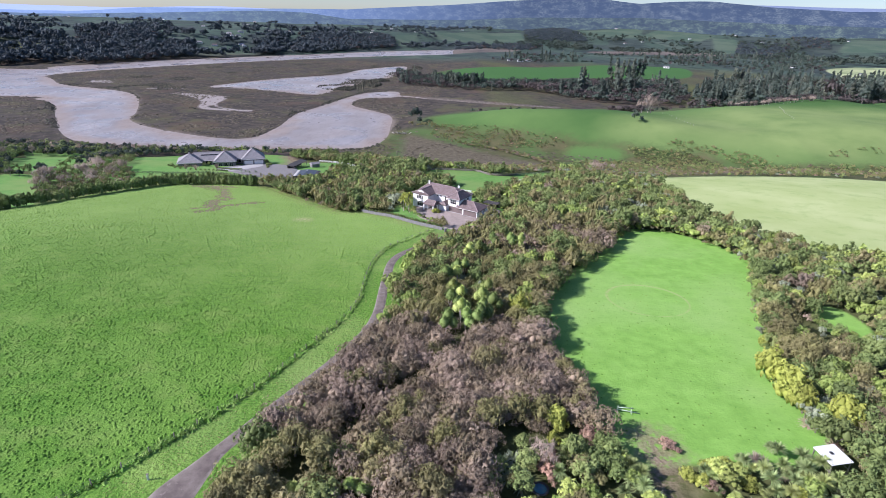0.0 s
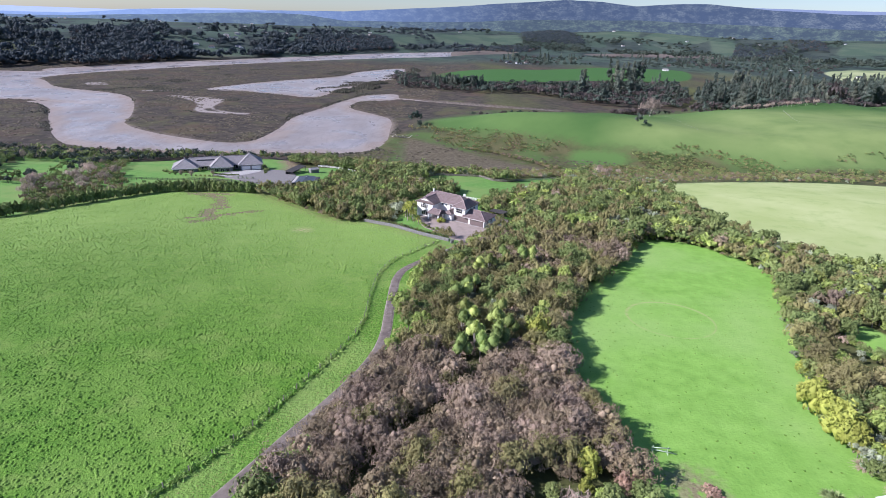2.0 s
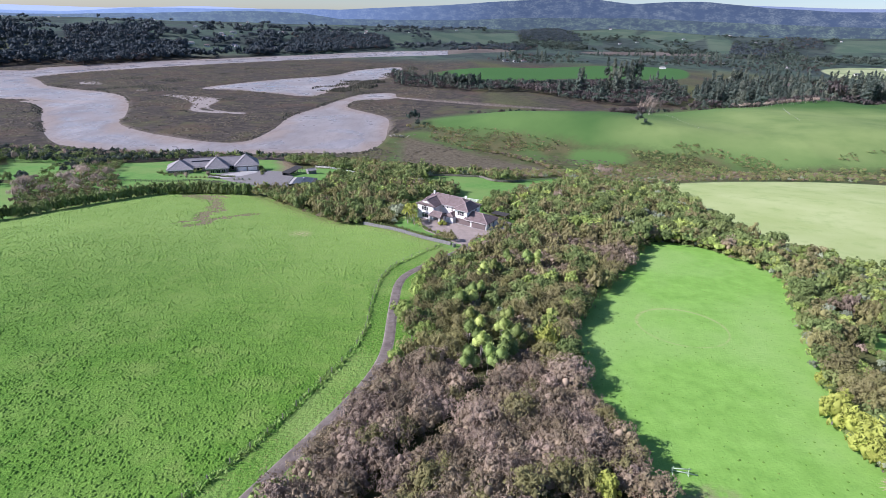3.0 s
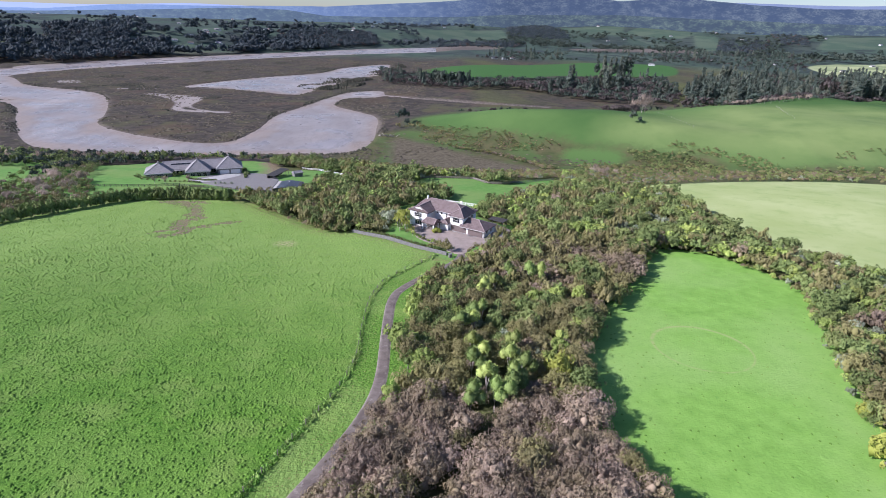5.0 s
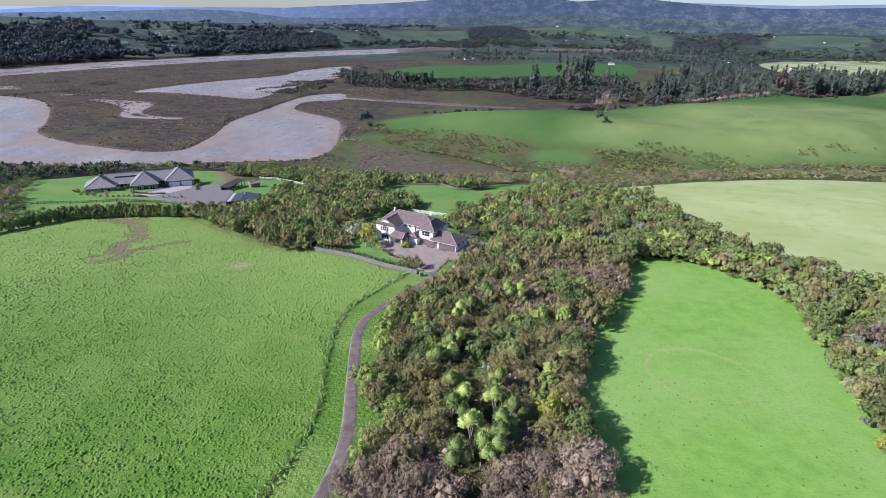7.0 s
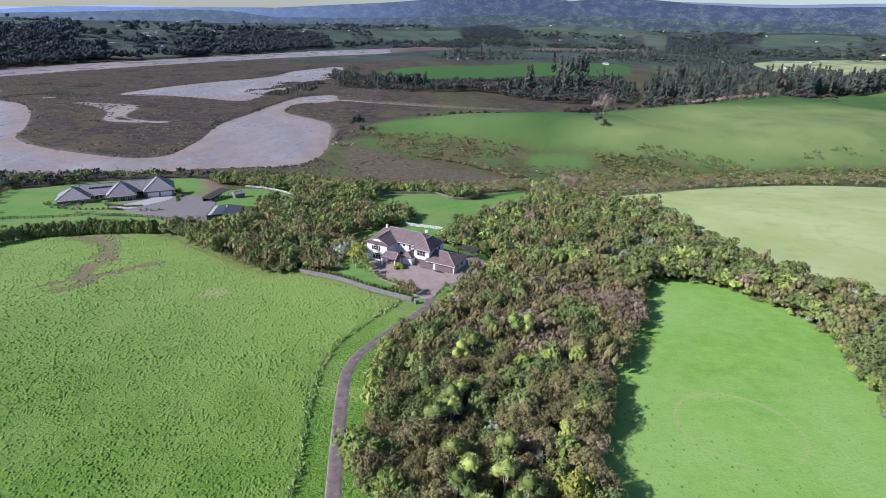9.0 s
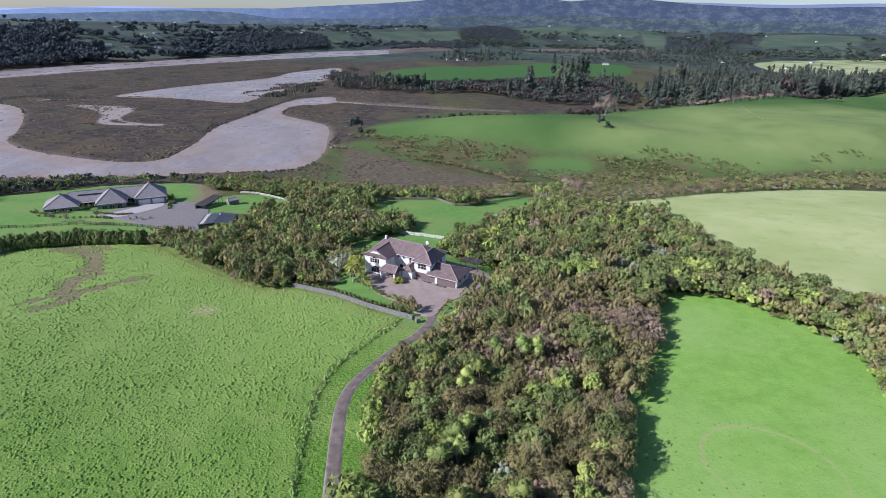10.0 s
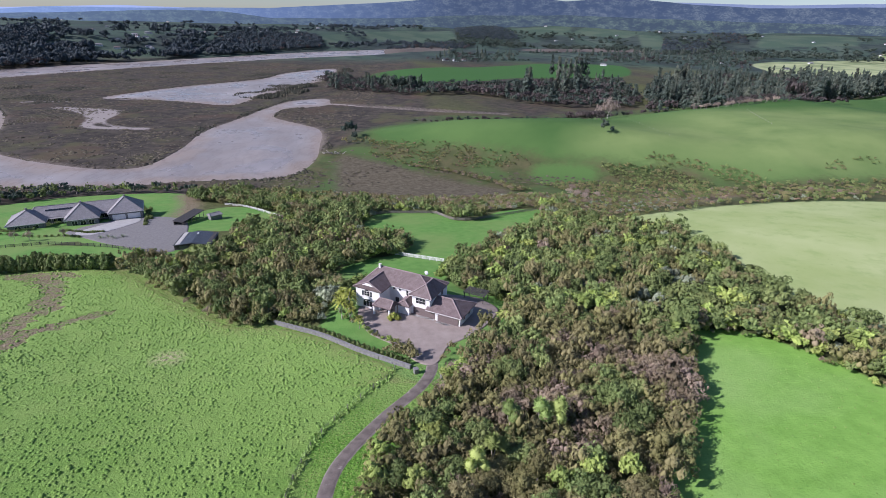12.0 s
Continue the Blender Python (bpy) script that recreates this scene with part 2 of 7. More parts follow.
def asphalt():
    """Worn seal with pale patches where the chip has come away."""
    m, nt, p = shader("worn_asphalt", 0.9, 0.0, 0.3)
    c = blend(nt, mapped(nt, noise_of(nt, 0.6), 0.35, 0.65), (0.125, 0.100, 0.088), (0.205, 0.170, 0.150))
    c = blend(nt, mapped(nt, noise_of(nt, 0.55, 4, 0.7), 0.60, 0.70, 0, 0.8), c, (0.34, 0.295, 0.265))
    c = blend(nt, mapped(nt, noise_of(nt, 5.0), 0.55, 0.7, 0, 0.4), c, (0.10, 0.085, 0.075))
    nt.links.new(c, p.inputs["Base Color"])
    edge = maths(nt, "ADD", attribute(nt, "across"), maths(nt, "MULTIPLY", maths(nt, "SUBTRACT", noise_of(nt, 0.5, 4), 0.5), 0.7))
    c = blend(nt, mapped(nt, edge, 0.62, 0.86, 0, 0.8), c, (0.34, 0.30, 0.25))
    nt.links.new(c, p.inputs["Base Color"])
    bumped(nt, p, noise_of(nt, 6.0), 0.3, 0.02)
    return m


ASPHALT = asphalt()
PAVING = plain("grey_paving", (0.25, 0.20, 0.175), (0.35, 0.292, 0.258), 0.5, 0.85)
CONCRETE = plain("pale_concrete", (0.33, 0.315, 0.30), (0.44, 0.42, 0.40), 0.6, 0.85)
GRAVEL = plain("gravel", (0.16, 0.15, 0.145), (0.235, 0.22, 0.21), 1.2, 0.95)
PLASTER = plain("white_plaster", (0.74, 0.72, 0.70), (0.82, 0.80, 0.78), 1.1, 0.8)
def tiled(name, dark, light, course):
    """Roof tiles in level courses with a shadowed lap."""
    m, nt, p = shader(name, 0.7, 0.0, 0.3)
    g = nt.nodes.new("ShaderNodeNewGeometry")
    sep = nt.nodes.new("ShaderNodeSeparateXYZ")
    nt.links.new(g.outputs["Position"], sep.inputs[0])
    lap = maths(nt, "FRACT", maths(nt, "DIVIDE", sep.outputs["Z"], course), 0.0)
    f = maths(nt, "ADD", maths(nt, "MULTIPLY", noise_of(nt, 0.9), 0.5), maths(nt, "MULTIPLY", noise_of(nt, 5.0), 0.5))
    c = blend(nt, mapped(nt, f, 0.36, 0.64), dark, light)
    nt.links.new(c, p.inputs["Base Color"])
    bumped(nt, p, lap, 1.0, 0.07)
    return m


ROOF_BROWN = tiled("brown_concrete_tile", (0.125, 0.088, 0.084), (0.215, 0.165, 0.158), 0.19)
ROOF_GREY = tiled("grey_slate", (0.215, 0.20, 0.205), (0.315, 0.295, 0.30), 0.30)
TRIM = plain("pale_trim", (0.62, 0.58, 0.55), (0.72, 0.68, 0.64), 2.0, 0.6)
DARK = plain("dark_joinery", (0.025, 0.025, 0.028), (0.045, 0.045, 0.05), 4.0, 0.45)
DOOR = plain("brown_garage_door", (0.14, 0.105, 0.10), (0.19, 0.15, 0.14), 3.0, 0.55)
STONE = plain("grey_stone", (0.15, 0.145, 0.14), (0.27, 0.26, 0.25), 2.0, 0.9)
TIMBER = plain("weathered_timber", (0.16, 0.14, 0.12), (0.29, 0.26, 0.23), 3.0, 0.9)
WHITEWOOD = plain("white_painted_timber", (0.66, 0.66, 0.63), (0.80, 0.79, 0.76), 3.0, 0.6)
BLACKWOOD = plain("black_stained_timber", (0.035, 0.033, 0.032), (0.075, 0.07, 0.068), 3.0, 0.8)
IRON = plain("dark_roof_sheet", (0.06, 0.065, 0.075), (0.11, 0.115, 0.125), 1.0, 0.35, 0.3, 0.5)
BARK = plain("grey_bark", (0.13, 0.11, 0.095), (0.24, 0.21, 0.19), 4.0, 0.95)
PALEBARK = plain("bleached_wood", (0.33, 0.29, 0.26), (0.50, 0.45, 0.41), 4.0, 0.9)
glass, gnt, gp = shader("window_glass", 0.06, 0.0, 0.6)
gp.inputs["Base Color"].default_value = (0.02, 0.024, 0.03, 1)
MANUKA = leafy("greybrown_foliage", (0.185, 0.140, 0.104), (0.355, 0.272, 0.208), (0.225, 0.182, 0.100), patchy=0.13)
OLIVE = leafy("olive_foliage", (0.126, 0.122, 0.046), (0.292, 0.272, 0.106), (0.240, 0.208, 0.102), patchy=0.085, spread=0.28)
GREEN = leafy("green_foliage", (0.090, 0.130, 0.043), (0.232, 0.288, 0.094), (0.262, 0.298, 0.104), spread=0.33)
LIME = leafy("lime_foliage", (0.150, 0.225, 0.048), (0.38, 0.455, 0.125), (0.36, 0.39, 0.11))
YELLOW = leafy("yellow_foliage", (0.19, 0.215, 0.036), (0.43, 0.45, 0.098), (0.36, 0.39, 0.085), spread=0.25)
SILVER = leafy("silver_foliage", (0.145, 0.175, 0.11), (0.35, 0.38, 0.27), (0.29, 0.32, 0.20))
RUST = leafy("rust_foliage", (0.235, 0.145, 0.100), (0.46, 0.315, 0.235), (0.37, 0.225, 0.160))
PINE = leafy("pine_foliage", (0.028, 0.042, 0.034), (0.070, 0.094, 0.070), (0.082, 0.096, 0.070))
PINEWOOD = leafy("grey_pine_foliage", (0.040, 0.058, 0.048), (0.115, 0.142, 0.108), (0.13, 0.135, 0.095))
# grey-blue cast paints the distance haze into the leaves
HAZED_GREEN = leafy("hazed_foliage", (0.043, 0.058, 0.064), (0.058, 0.075, 0.082), (0.068, 0.078, 0.084), spread=0.2)
BRUSH = leafy("winter_brush", (0.048, 0.041, 0.038), (0.115, 0.095, 0.088), (0.095, 0.072, 0.066))
TWIG = leafy("bare_twigs", (0.26, 0.200, 0.155), (0.47, 0.380, 0.310), (0.41, 0.305, 0.24))
HEAD = leafy("cabbage_tree_leaves", (0.150, 0.220, 0.060), (0.350, 0.430, 0.140), (0.37, 0.41, 0.12))
SPIKY = leafy("yucca_leaves", (0.150, 0.215, 0.072), (0.40, 0.47, 0.20), (0.43, 0.46, 0.15))
RUSH = leafy("brown_rush", (0.060, 0.050, 0.036), (0.125, 0.105, 0.075), (0.10, 0.09, 0.05))
TUFT = leafy("pasture_grass", (0.115, 0.265, 0.036), (0.205, 0.385, 0.063), (0.30, 0.38, 0.115), patchy=0.055, spread=0.22, crest=(75.0, 150.0))
MANGROVE = leafy("mangrove_foliage", (0.034, 0.036, 0.026), (0.078, 0.078, 0.052), (0.085, 0.07, 0.05))


def ridge_material(name, low, high, haze_glow, sunlit, scale=0.006):
    """Hills seen through miles of air: sunlit woods and paddocks, haze added as emission."""
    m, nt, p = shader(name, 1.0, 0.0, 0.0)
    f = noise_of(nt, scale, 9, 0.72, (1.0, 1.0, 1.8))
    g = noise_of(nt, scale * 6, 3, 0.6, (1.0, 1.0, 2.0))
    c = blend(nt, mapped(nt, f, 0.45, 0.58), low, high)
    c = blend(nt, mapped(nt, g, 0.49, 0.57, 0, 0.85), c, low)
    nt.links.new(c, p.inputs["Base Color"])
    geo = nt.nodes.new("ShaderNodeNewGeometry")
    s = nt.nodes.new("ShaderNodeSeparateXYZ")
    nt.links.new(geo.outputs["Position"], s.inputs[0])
    # the emitted haze is made stronger towards the sun
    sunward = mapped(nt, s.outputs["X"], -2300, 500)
    nt.links.new(blend(nt, sunward, tuple(v * sunlit for v in haze_glow), haze_glow), p.inputs["Emission Color"])
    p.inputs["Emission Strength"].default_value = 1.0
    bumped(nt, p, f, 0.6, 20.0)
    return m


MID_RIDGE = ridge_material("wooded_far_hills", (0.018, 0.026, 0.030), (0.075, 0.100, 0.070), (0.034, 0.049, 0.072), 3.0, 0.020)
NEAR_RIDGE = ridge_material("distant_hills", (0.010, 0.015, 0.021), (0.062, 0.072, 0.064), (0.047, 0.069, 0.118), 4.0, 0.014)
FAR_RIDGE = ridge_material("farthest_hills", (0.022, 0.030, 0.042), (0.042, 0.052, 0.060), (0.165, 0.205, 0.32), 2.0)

# ---- the lie of the land ----
WATER = -15.0
PROFILE = ((-400, 34), (-60, 31), (40, 24.6), (100, 19.7), (150, 14.8), (200, 10.0), (245, 5.8), (285, 1.0), (335, -9.0), (375, -13.6), (430, -14.2), (6000, -14.2))


def step(a, b, v):
    u = np.clip((v - a) / (b - a), 0.0, 1.0)
    return u * u * (3 - 2 * u)


def bell(x, y, cx, cy, rx, ry):
    return np.exp(-((x - cx) / rx) ** 2 - ((y - cy) / ry) ** 2)


def land(x, y):
    """Height of the land before the river bed is cut."""
    ys, zs = zip(*PROFILE)
    yy = y - 0.12 * np.clip(x - 40, 0, 200) + 0.10 * np.clip(-90 - x, 0, 150)
    z = (np.interp(yy - 9, ys, zs) + np.interp(yy, ys, zs) + np.interp(yy + 9, ys, zs)) / 3
    z = z + 3.0 * bell(x, y, 190, 225, 75, 45) + 4.0 * bell(x, y, -105, 100, 45, 60) + 1.6 * bell(x, y, 4, 158, 24, 24)
    foot = 432 - 0.42 * np.clip(x, -20, 260)
    back = 0.38 * np.clip(x - 120, 0, 500)
    hill = (25 + 4 * step(150, 400, x)) * step(-85, 70, x) * step(0, 85, y - foot) * (1 - 0.8 * step(455, 600, y - back))
    hill = hill * (1 + 0.10 * np.sin(x / 47.0) + 0.06 * np.sin(x / 23.0 + y / 60.0))
    pad = 1 - step(12, 26, np.hypot(x - 3, y - 169))
    z = z * (1 - pad) + 15.0 * pad
    far = np.hypot(x, y)
    bank = -0.865 * (x + 661) + 0.5 * (y - 1140)
    rise = 34 * step(2620, 3100, far) + 45 * step(2800, 3700, far)
    shelf = 44 * step(25, 420, bank) * step(900, 1300, far)
    lumps = 0.5 + 0.5 * np.sin(x / 310.0 + 1.3) * np.cos(y / 420.0) + 0.3 * np.sin(x / 131.0 + y / 190.0)
    ang = x / np.maximum(np.abs(y), 1.0)
    rise = rise * (0.82 + 0.36 * np.exp(-((ang - 0.2) / 0.32) ** 2) + 0.26 * step(0.3, 0.6, ang))
    return z + hill + shelf + rise * (0.70 + 0.30 * lumps) * (1 - 0.72 * step(0, 300, bank))


def spline(points, closed=True, cuts=6):
    """A smooth line through the points."""
    p = np.array(points, float)
    n, out = len(p), []
    for i in range(n if closed else n - 1):
        at = (lambda k: p[k % n]) if closed else (lambda k: p[min(max(k, 0), n - 1)])
        a, b, c, d = at(i - 1), at(i), at(i + 1), at(i + 2)
        for k in range(cuts):
            t = k / cuts
            out.append(0.5 * (2 * b + (c - a) * t + (2 * a - 5 * b + 4 * c - d) * t * t + (3 * b - a - 3 * c + d) * t ** 3))
    if not closed:
        out.append(p[-1])
    return np.array(out)


def away(x, y, line, closed=True):
    """Distance to a line and, where it is closed, whether the places lie inside it."""
    best, inside = np.full(x.shape, 1e9), np.zeros(x.shape, bool)
    n = len(line)
    for i in range(n if closed else n - 1):
        (ax, ay), (bx, by) = line[i], line[(i + 1) % n]
        ux, uy = bx - ax, by - ay
        t = np.clip(((x - ax) * ux + (y - ay) * uy) / (ux * ux + uy * uy + 1e-9), 0, 1)
        best = np.minimum(best, (x - ax - t * ux) ** 2 + (y - ay - t * uy) ** 2)
        if closed and ay != by:
            inside ^= ((ay > y) != (by > y)) & (x < (bx - ax) * (y - ay) / (by - ay) + ax)
    return np.sqrt(best), inside


def depth_in(x, y, line, reach=12.0):
    """Metres inside a closed line (negative outside), no further out than reach."""
    out = np.full(x.shape, -reach)
    near = (x > line[:, 0].min() - reach) & (x < line[:, 0].max() + reach) & (y > line[:, 1].min() - reach) & (y < line[:, 1].max() + reach)
    if near.any():
        d, inside = away(x[near], y[near], line)
        out[near] = np.where(inside, d, np.maximum(-d, -reach))
    return out


LEFT_FIELD = spline(((-0.5, 143.6), (-7, 134.4), (-13, 124.5), (-15.4, 114), (-15.7, 104), (-15.3, 94), (-14.9, 84), (-16.6, 73.5), (-20, 63), (-22.7, 54.5), (-25.2, 47.7), (-29, 40), (-32.2, 34.2), (-36.1, 27.8), (-42, 18), (-60, -20), (-150, -40), (-230, 60), (-180, 130), (-150, 152), (-137, 182), (-124, 205), (-105, 210), (-83, 207.5), (-64, 190.5), (-48, 175.5), (-37.5, 166.8), (-28, 165.5), (-17, 159), (-6, 149)))
RIGHT_FIELD = spline(((69.4, 155), (80, 153.5), (88, 142), (91.5, 125), (84, 104), (75, 85), (66.5, 64.5), (62, 48), (60, 40), (52, 37.5), (40, 38), (33, 37), (29.5, 44), (29.5, 51), (27, 62), (26.5, 73), (28, 84), (34, 98), (46, 116), (56, 132), (63, 146)))
COW_FIELD = spline(((97, 258), (127, 272), (171, 284), (215, 288), (260, 280), (330, 270), (420, 230), (420, 120), (260, 100), (165, 118), (128, 133), (118, 147), (111, 159), (107, 172), (105.5, 186), (106, 205), (107, 225), (108, 243)))
BACK_LAWN = spline(((-17.4, 192), (-15, 205), (-8, 213), (1, 217.5), (6, 226), (4.5, 236), (-5, 240), (-13, 248), (-10, 262), (-4, 279), (18, 279), (24, 265), (36, 264.5), (50, 282), (65.7, 283), (55, 252), (36, 233), (22, 216), (15.5, 206), (13, 198), (15, 190), (16, 184), (10, 186), (-6, 189)))
FRONT_LAWN = spline(((-16.5, 163.8), (-10.2, 158.5), (-0.3, 148.5), (3.6, 144.8), (-0.3, 155), (-6.5, 162), (-10, 170), (-13, 178), (-15.5, 177), (-15.5, 169)))
FAR_LAWN = spline(((-230, 300), (-192, 323), (-174, 342), (-141, 351), (-119, 350), (-110, 330), (-95.7, 290), (-92, 262), (-112, 243), (-133, 234), (-200, 230), (-250, 250)))
SHED_LAWN = spline(((-86, 262), (-82, 287), (-72.3, 299), (-47, 273), (-51, 261), (-64, 254)))
WEST_LAWN = spline(((-292, 345), (-275, 350), (-262, 356), (-235, 314), (-214, 262), (-231, 272)))
WEST_FIELD = spline(((-206, 210), (-191, 208), (-164, 172), (-152, 150), (-172, 140), (-205, 170)))
STRIP = spline(((-180, 226), (-131, 231), (-97.4, 231), (-73, 221), (-90, 218), (-120, 216), (-180, 208)))
GLADE = spline(((91.5, 89), (97, 90.5), (96.5, 80), (91.5, 75.5), (88.5, 80)))
YARD = spline(((-7, 174), (-7, 161.5), (-0.3, 154.2), (4.2, 146.3), (7.9, 145.5), (10.9, 152.9), (14.5, 155.8), (19.5, 160.5), (23.4, 166.2), (25.6, 172), (23, 176.6), (18.7, 178)), cuts=4)
FAR_YARD = spline(((-121, 254), (-107, 276), (-84, 268), (-73, 226), (-94, 233), (-112, 245)), cuts=4)
SUNNY_SLOPE = spline(((137, 428), (195, 465), (262, 516), (330, 520), (430, 470), (430, 340), (302, 348), (253, 362), (199, 394), (160, 405)))
MEADOW = spline(((-48, 1090), (44, 1230), (221, 1325), (386, 1440), (577, 1453), (477, 1148), (331, 1062), (220, 1053), (60, 898), (24, 906)))
SUNNY_PALE_FIELD = spline(((1052, 1617), (1447, 1873), (2500, 2350), (2700, 1900), (1155, 1265), (851, 1094)))
SCRUB = spline(((-70, 350), (0, 312), (98, 294), (130, 276), (420, 270), (460, 330), (250, 350), (206, 366), (192, 388), (165, 397), (137, 408), (110, 416), (97, 426), (68, 440), (38, 452), (-40, 480), (-70, 430)))
PADDOCKS = (((-641, 1333), (-537, 1462), (-603, 1611), (-692, 1463)), ((-708, 1664), (-656, 1717), (-808, 2099), (-842, 2015)), ((-248, 2108), (-163, 2267), (-198, 2594), (-276, 2460)), ((-109, 2560), (317, 2772), (339, 3334), (-120, 2818)), ((691, 2987), (976, 3155), (1100, 3480), (640, 3480)), ((976, 3155), (1215, 2922), (1384, 3111), (1180, 3450)), ((1087, 2417), (1217, 2509), (1404, 2933), (1312, 3014)), ((1614, 2637), (1985, 2998), (1794, 3340)), ((1599, 2436), (1965, 2296), (2290, 2692), (1964, 2918)))
REED = spline(((-39, 452), (-14, 442), (24, 402), (57, 372), (69, 353), (45, 336), (14, 337), (-11, 347), (-31, 356)))
GREEN_PATCH = spline(((98, 412), (136, 402), (128, 382), (95, 379)))
REACH = spline(((540, 2330), (1000, 2560), (1090, 2330), (827, 2235), (560, 2130)), cuts=4)
SHOAL = spline(((-363, 678), (-323, 675), (-283, 658), (-268, 590), (-226, 560), (-252, 570), (-296, 612), (-312, 652)))
BEND = spline(((-1500, 800), (-897, 883), (-765, 896), (-697, 858), (-610, 795), (-539, 724), (-445, 687), (-392, 644), (-333, 542), (-309, 487), (-274, 455), (-226, 430), (-187, 418), (-165, 430), (-161, 488), (-166, 552), (-155, 609), (-142, 689), (-123, 756), (-86, 781), (-80, 724), (-120, 690), (-124, 636), (-98, 602), (-69, 568), (-58, 511), (-58, 440), (-72, 400), (-122, 391), (-161, 380), (-212, 376), (-258, 380), (-295, 390), (-334, 429), (-383, 493), (-432, 558), (-479, 592), (-528, 603), (-1500, 560)), cuts=4)
CHANNEL = spline(((-1500, 860), (-765, 896), (-720, 969), (-661, 1140), (-557, 1322), (-416, 1566), (-216, 1912), (206, 2372), (190, 2080), (-91, 1749), (-269, 1547), (-418, 1315), (-511, 1151), (-589, 991), (-625, 890), (-640, 800), (-700, 780), (-1500, 800)), cuts=4)
POND = spline(((-350, 767), (-303, 885), (-219, 1015), (-196, 1130), (-122, 1260), (-107, 1061), (-142, 927), (-171, 789), (-186, 717), (-237, 733), (-310, 758)), cuts=4)
CREEK = spline(((-110, 735), (-60, 730), (0, 690), (60, 650), (120, 640)), False)
DRIVE = spline(((-29, 14), (-27.6, 20), (-26.9, 24.5), (-25.8, 29), (-24.7, 33), (-23.1, 36.8), (-21.1, 41.5), (-18.9, 46.7), (-16.4, 52.5), (-13.6, 59.5), (-11.4, 66), (-9.9, 73), (-9.5, 80.5), (-10, 91), (-10.5, 103.9), (-10.4, 112), (-8.7, 119), (-2.7, 128.8), (4.2, 137.6), (6.9, 144), (6.8, 150)), False)


def wet(x, y):
    d = np.max([depth_in(x, y, p) for p in (BEND, CHANNEL, POND, REACH)], 0)
    near = (y > 600) & (y < 780) & (x > -160) & (x < 180)
    c = np.full(x.shape, -12.0)
    if near.any():
        c[near] = 5.0 - away(x[near], y[near], CREEK, False)[0]
    return np.maximum(d, np.maximum(c, -12))


def height(x, y):
    x, y = np.asarray(x, float), np.asarray(y, float)
    flat = np.atleast_1d(x).ravel(), np.atleast_1d(y).ravel()
    z = land(*flat)
    return (z - 2.6 * step(-5, 5, wet(*flat))).reshape(x.shape)


def ground_at(x, y):
    return float(land(np.array(float(x)), np.array(float(y))))


def mesh_of(name, verts, faces, mat, smooth=False):
    """A mesh from arrays of corners and of faces with one number of corners."""
    verts, faces = np.asarray(verts, np.float32), np.asarray(faces, np.int32)
    me = bpy.data.meshes.new(name)
    me.vertices.add(len(verts))
    me.vertices.foreach_set("co", verts.ravel())
    n, k = faces.shape
    me.loops.add(n * k)
    me.loops.foreach_set("vertex_index", faces.ravel())
    me.polygons.add(n)
    me.polygons.foreach_set("loop_start", np.arange(0, n * k, k, dtype=np.int32))
    me.polygons.foreach_set("loop_total", np.full(n, k, np.int32))
    me.polygons.foreach_set("use_smooth", np.full(n, smooth))
    me.update(calc_edges=True)
    me.materials.append(mat)
    return me


def number(me, name, values):
    me.attributes.new(name, "FLOAT", "POINT").data.foreach_set("value", np.asarray(values, np.float32))


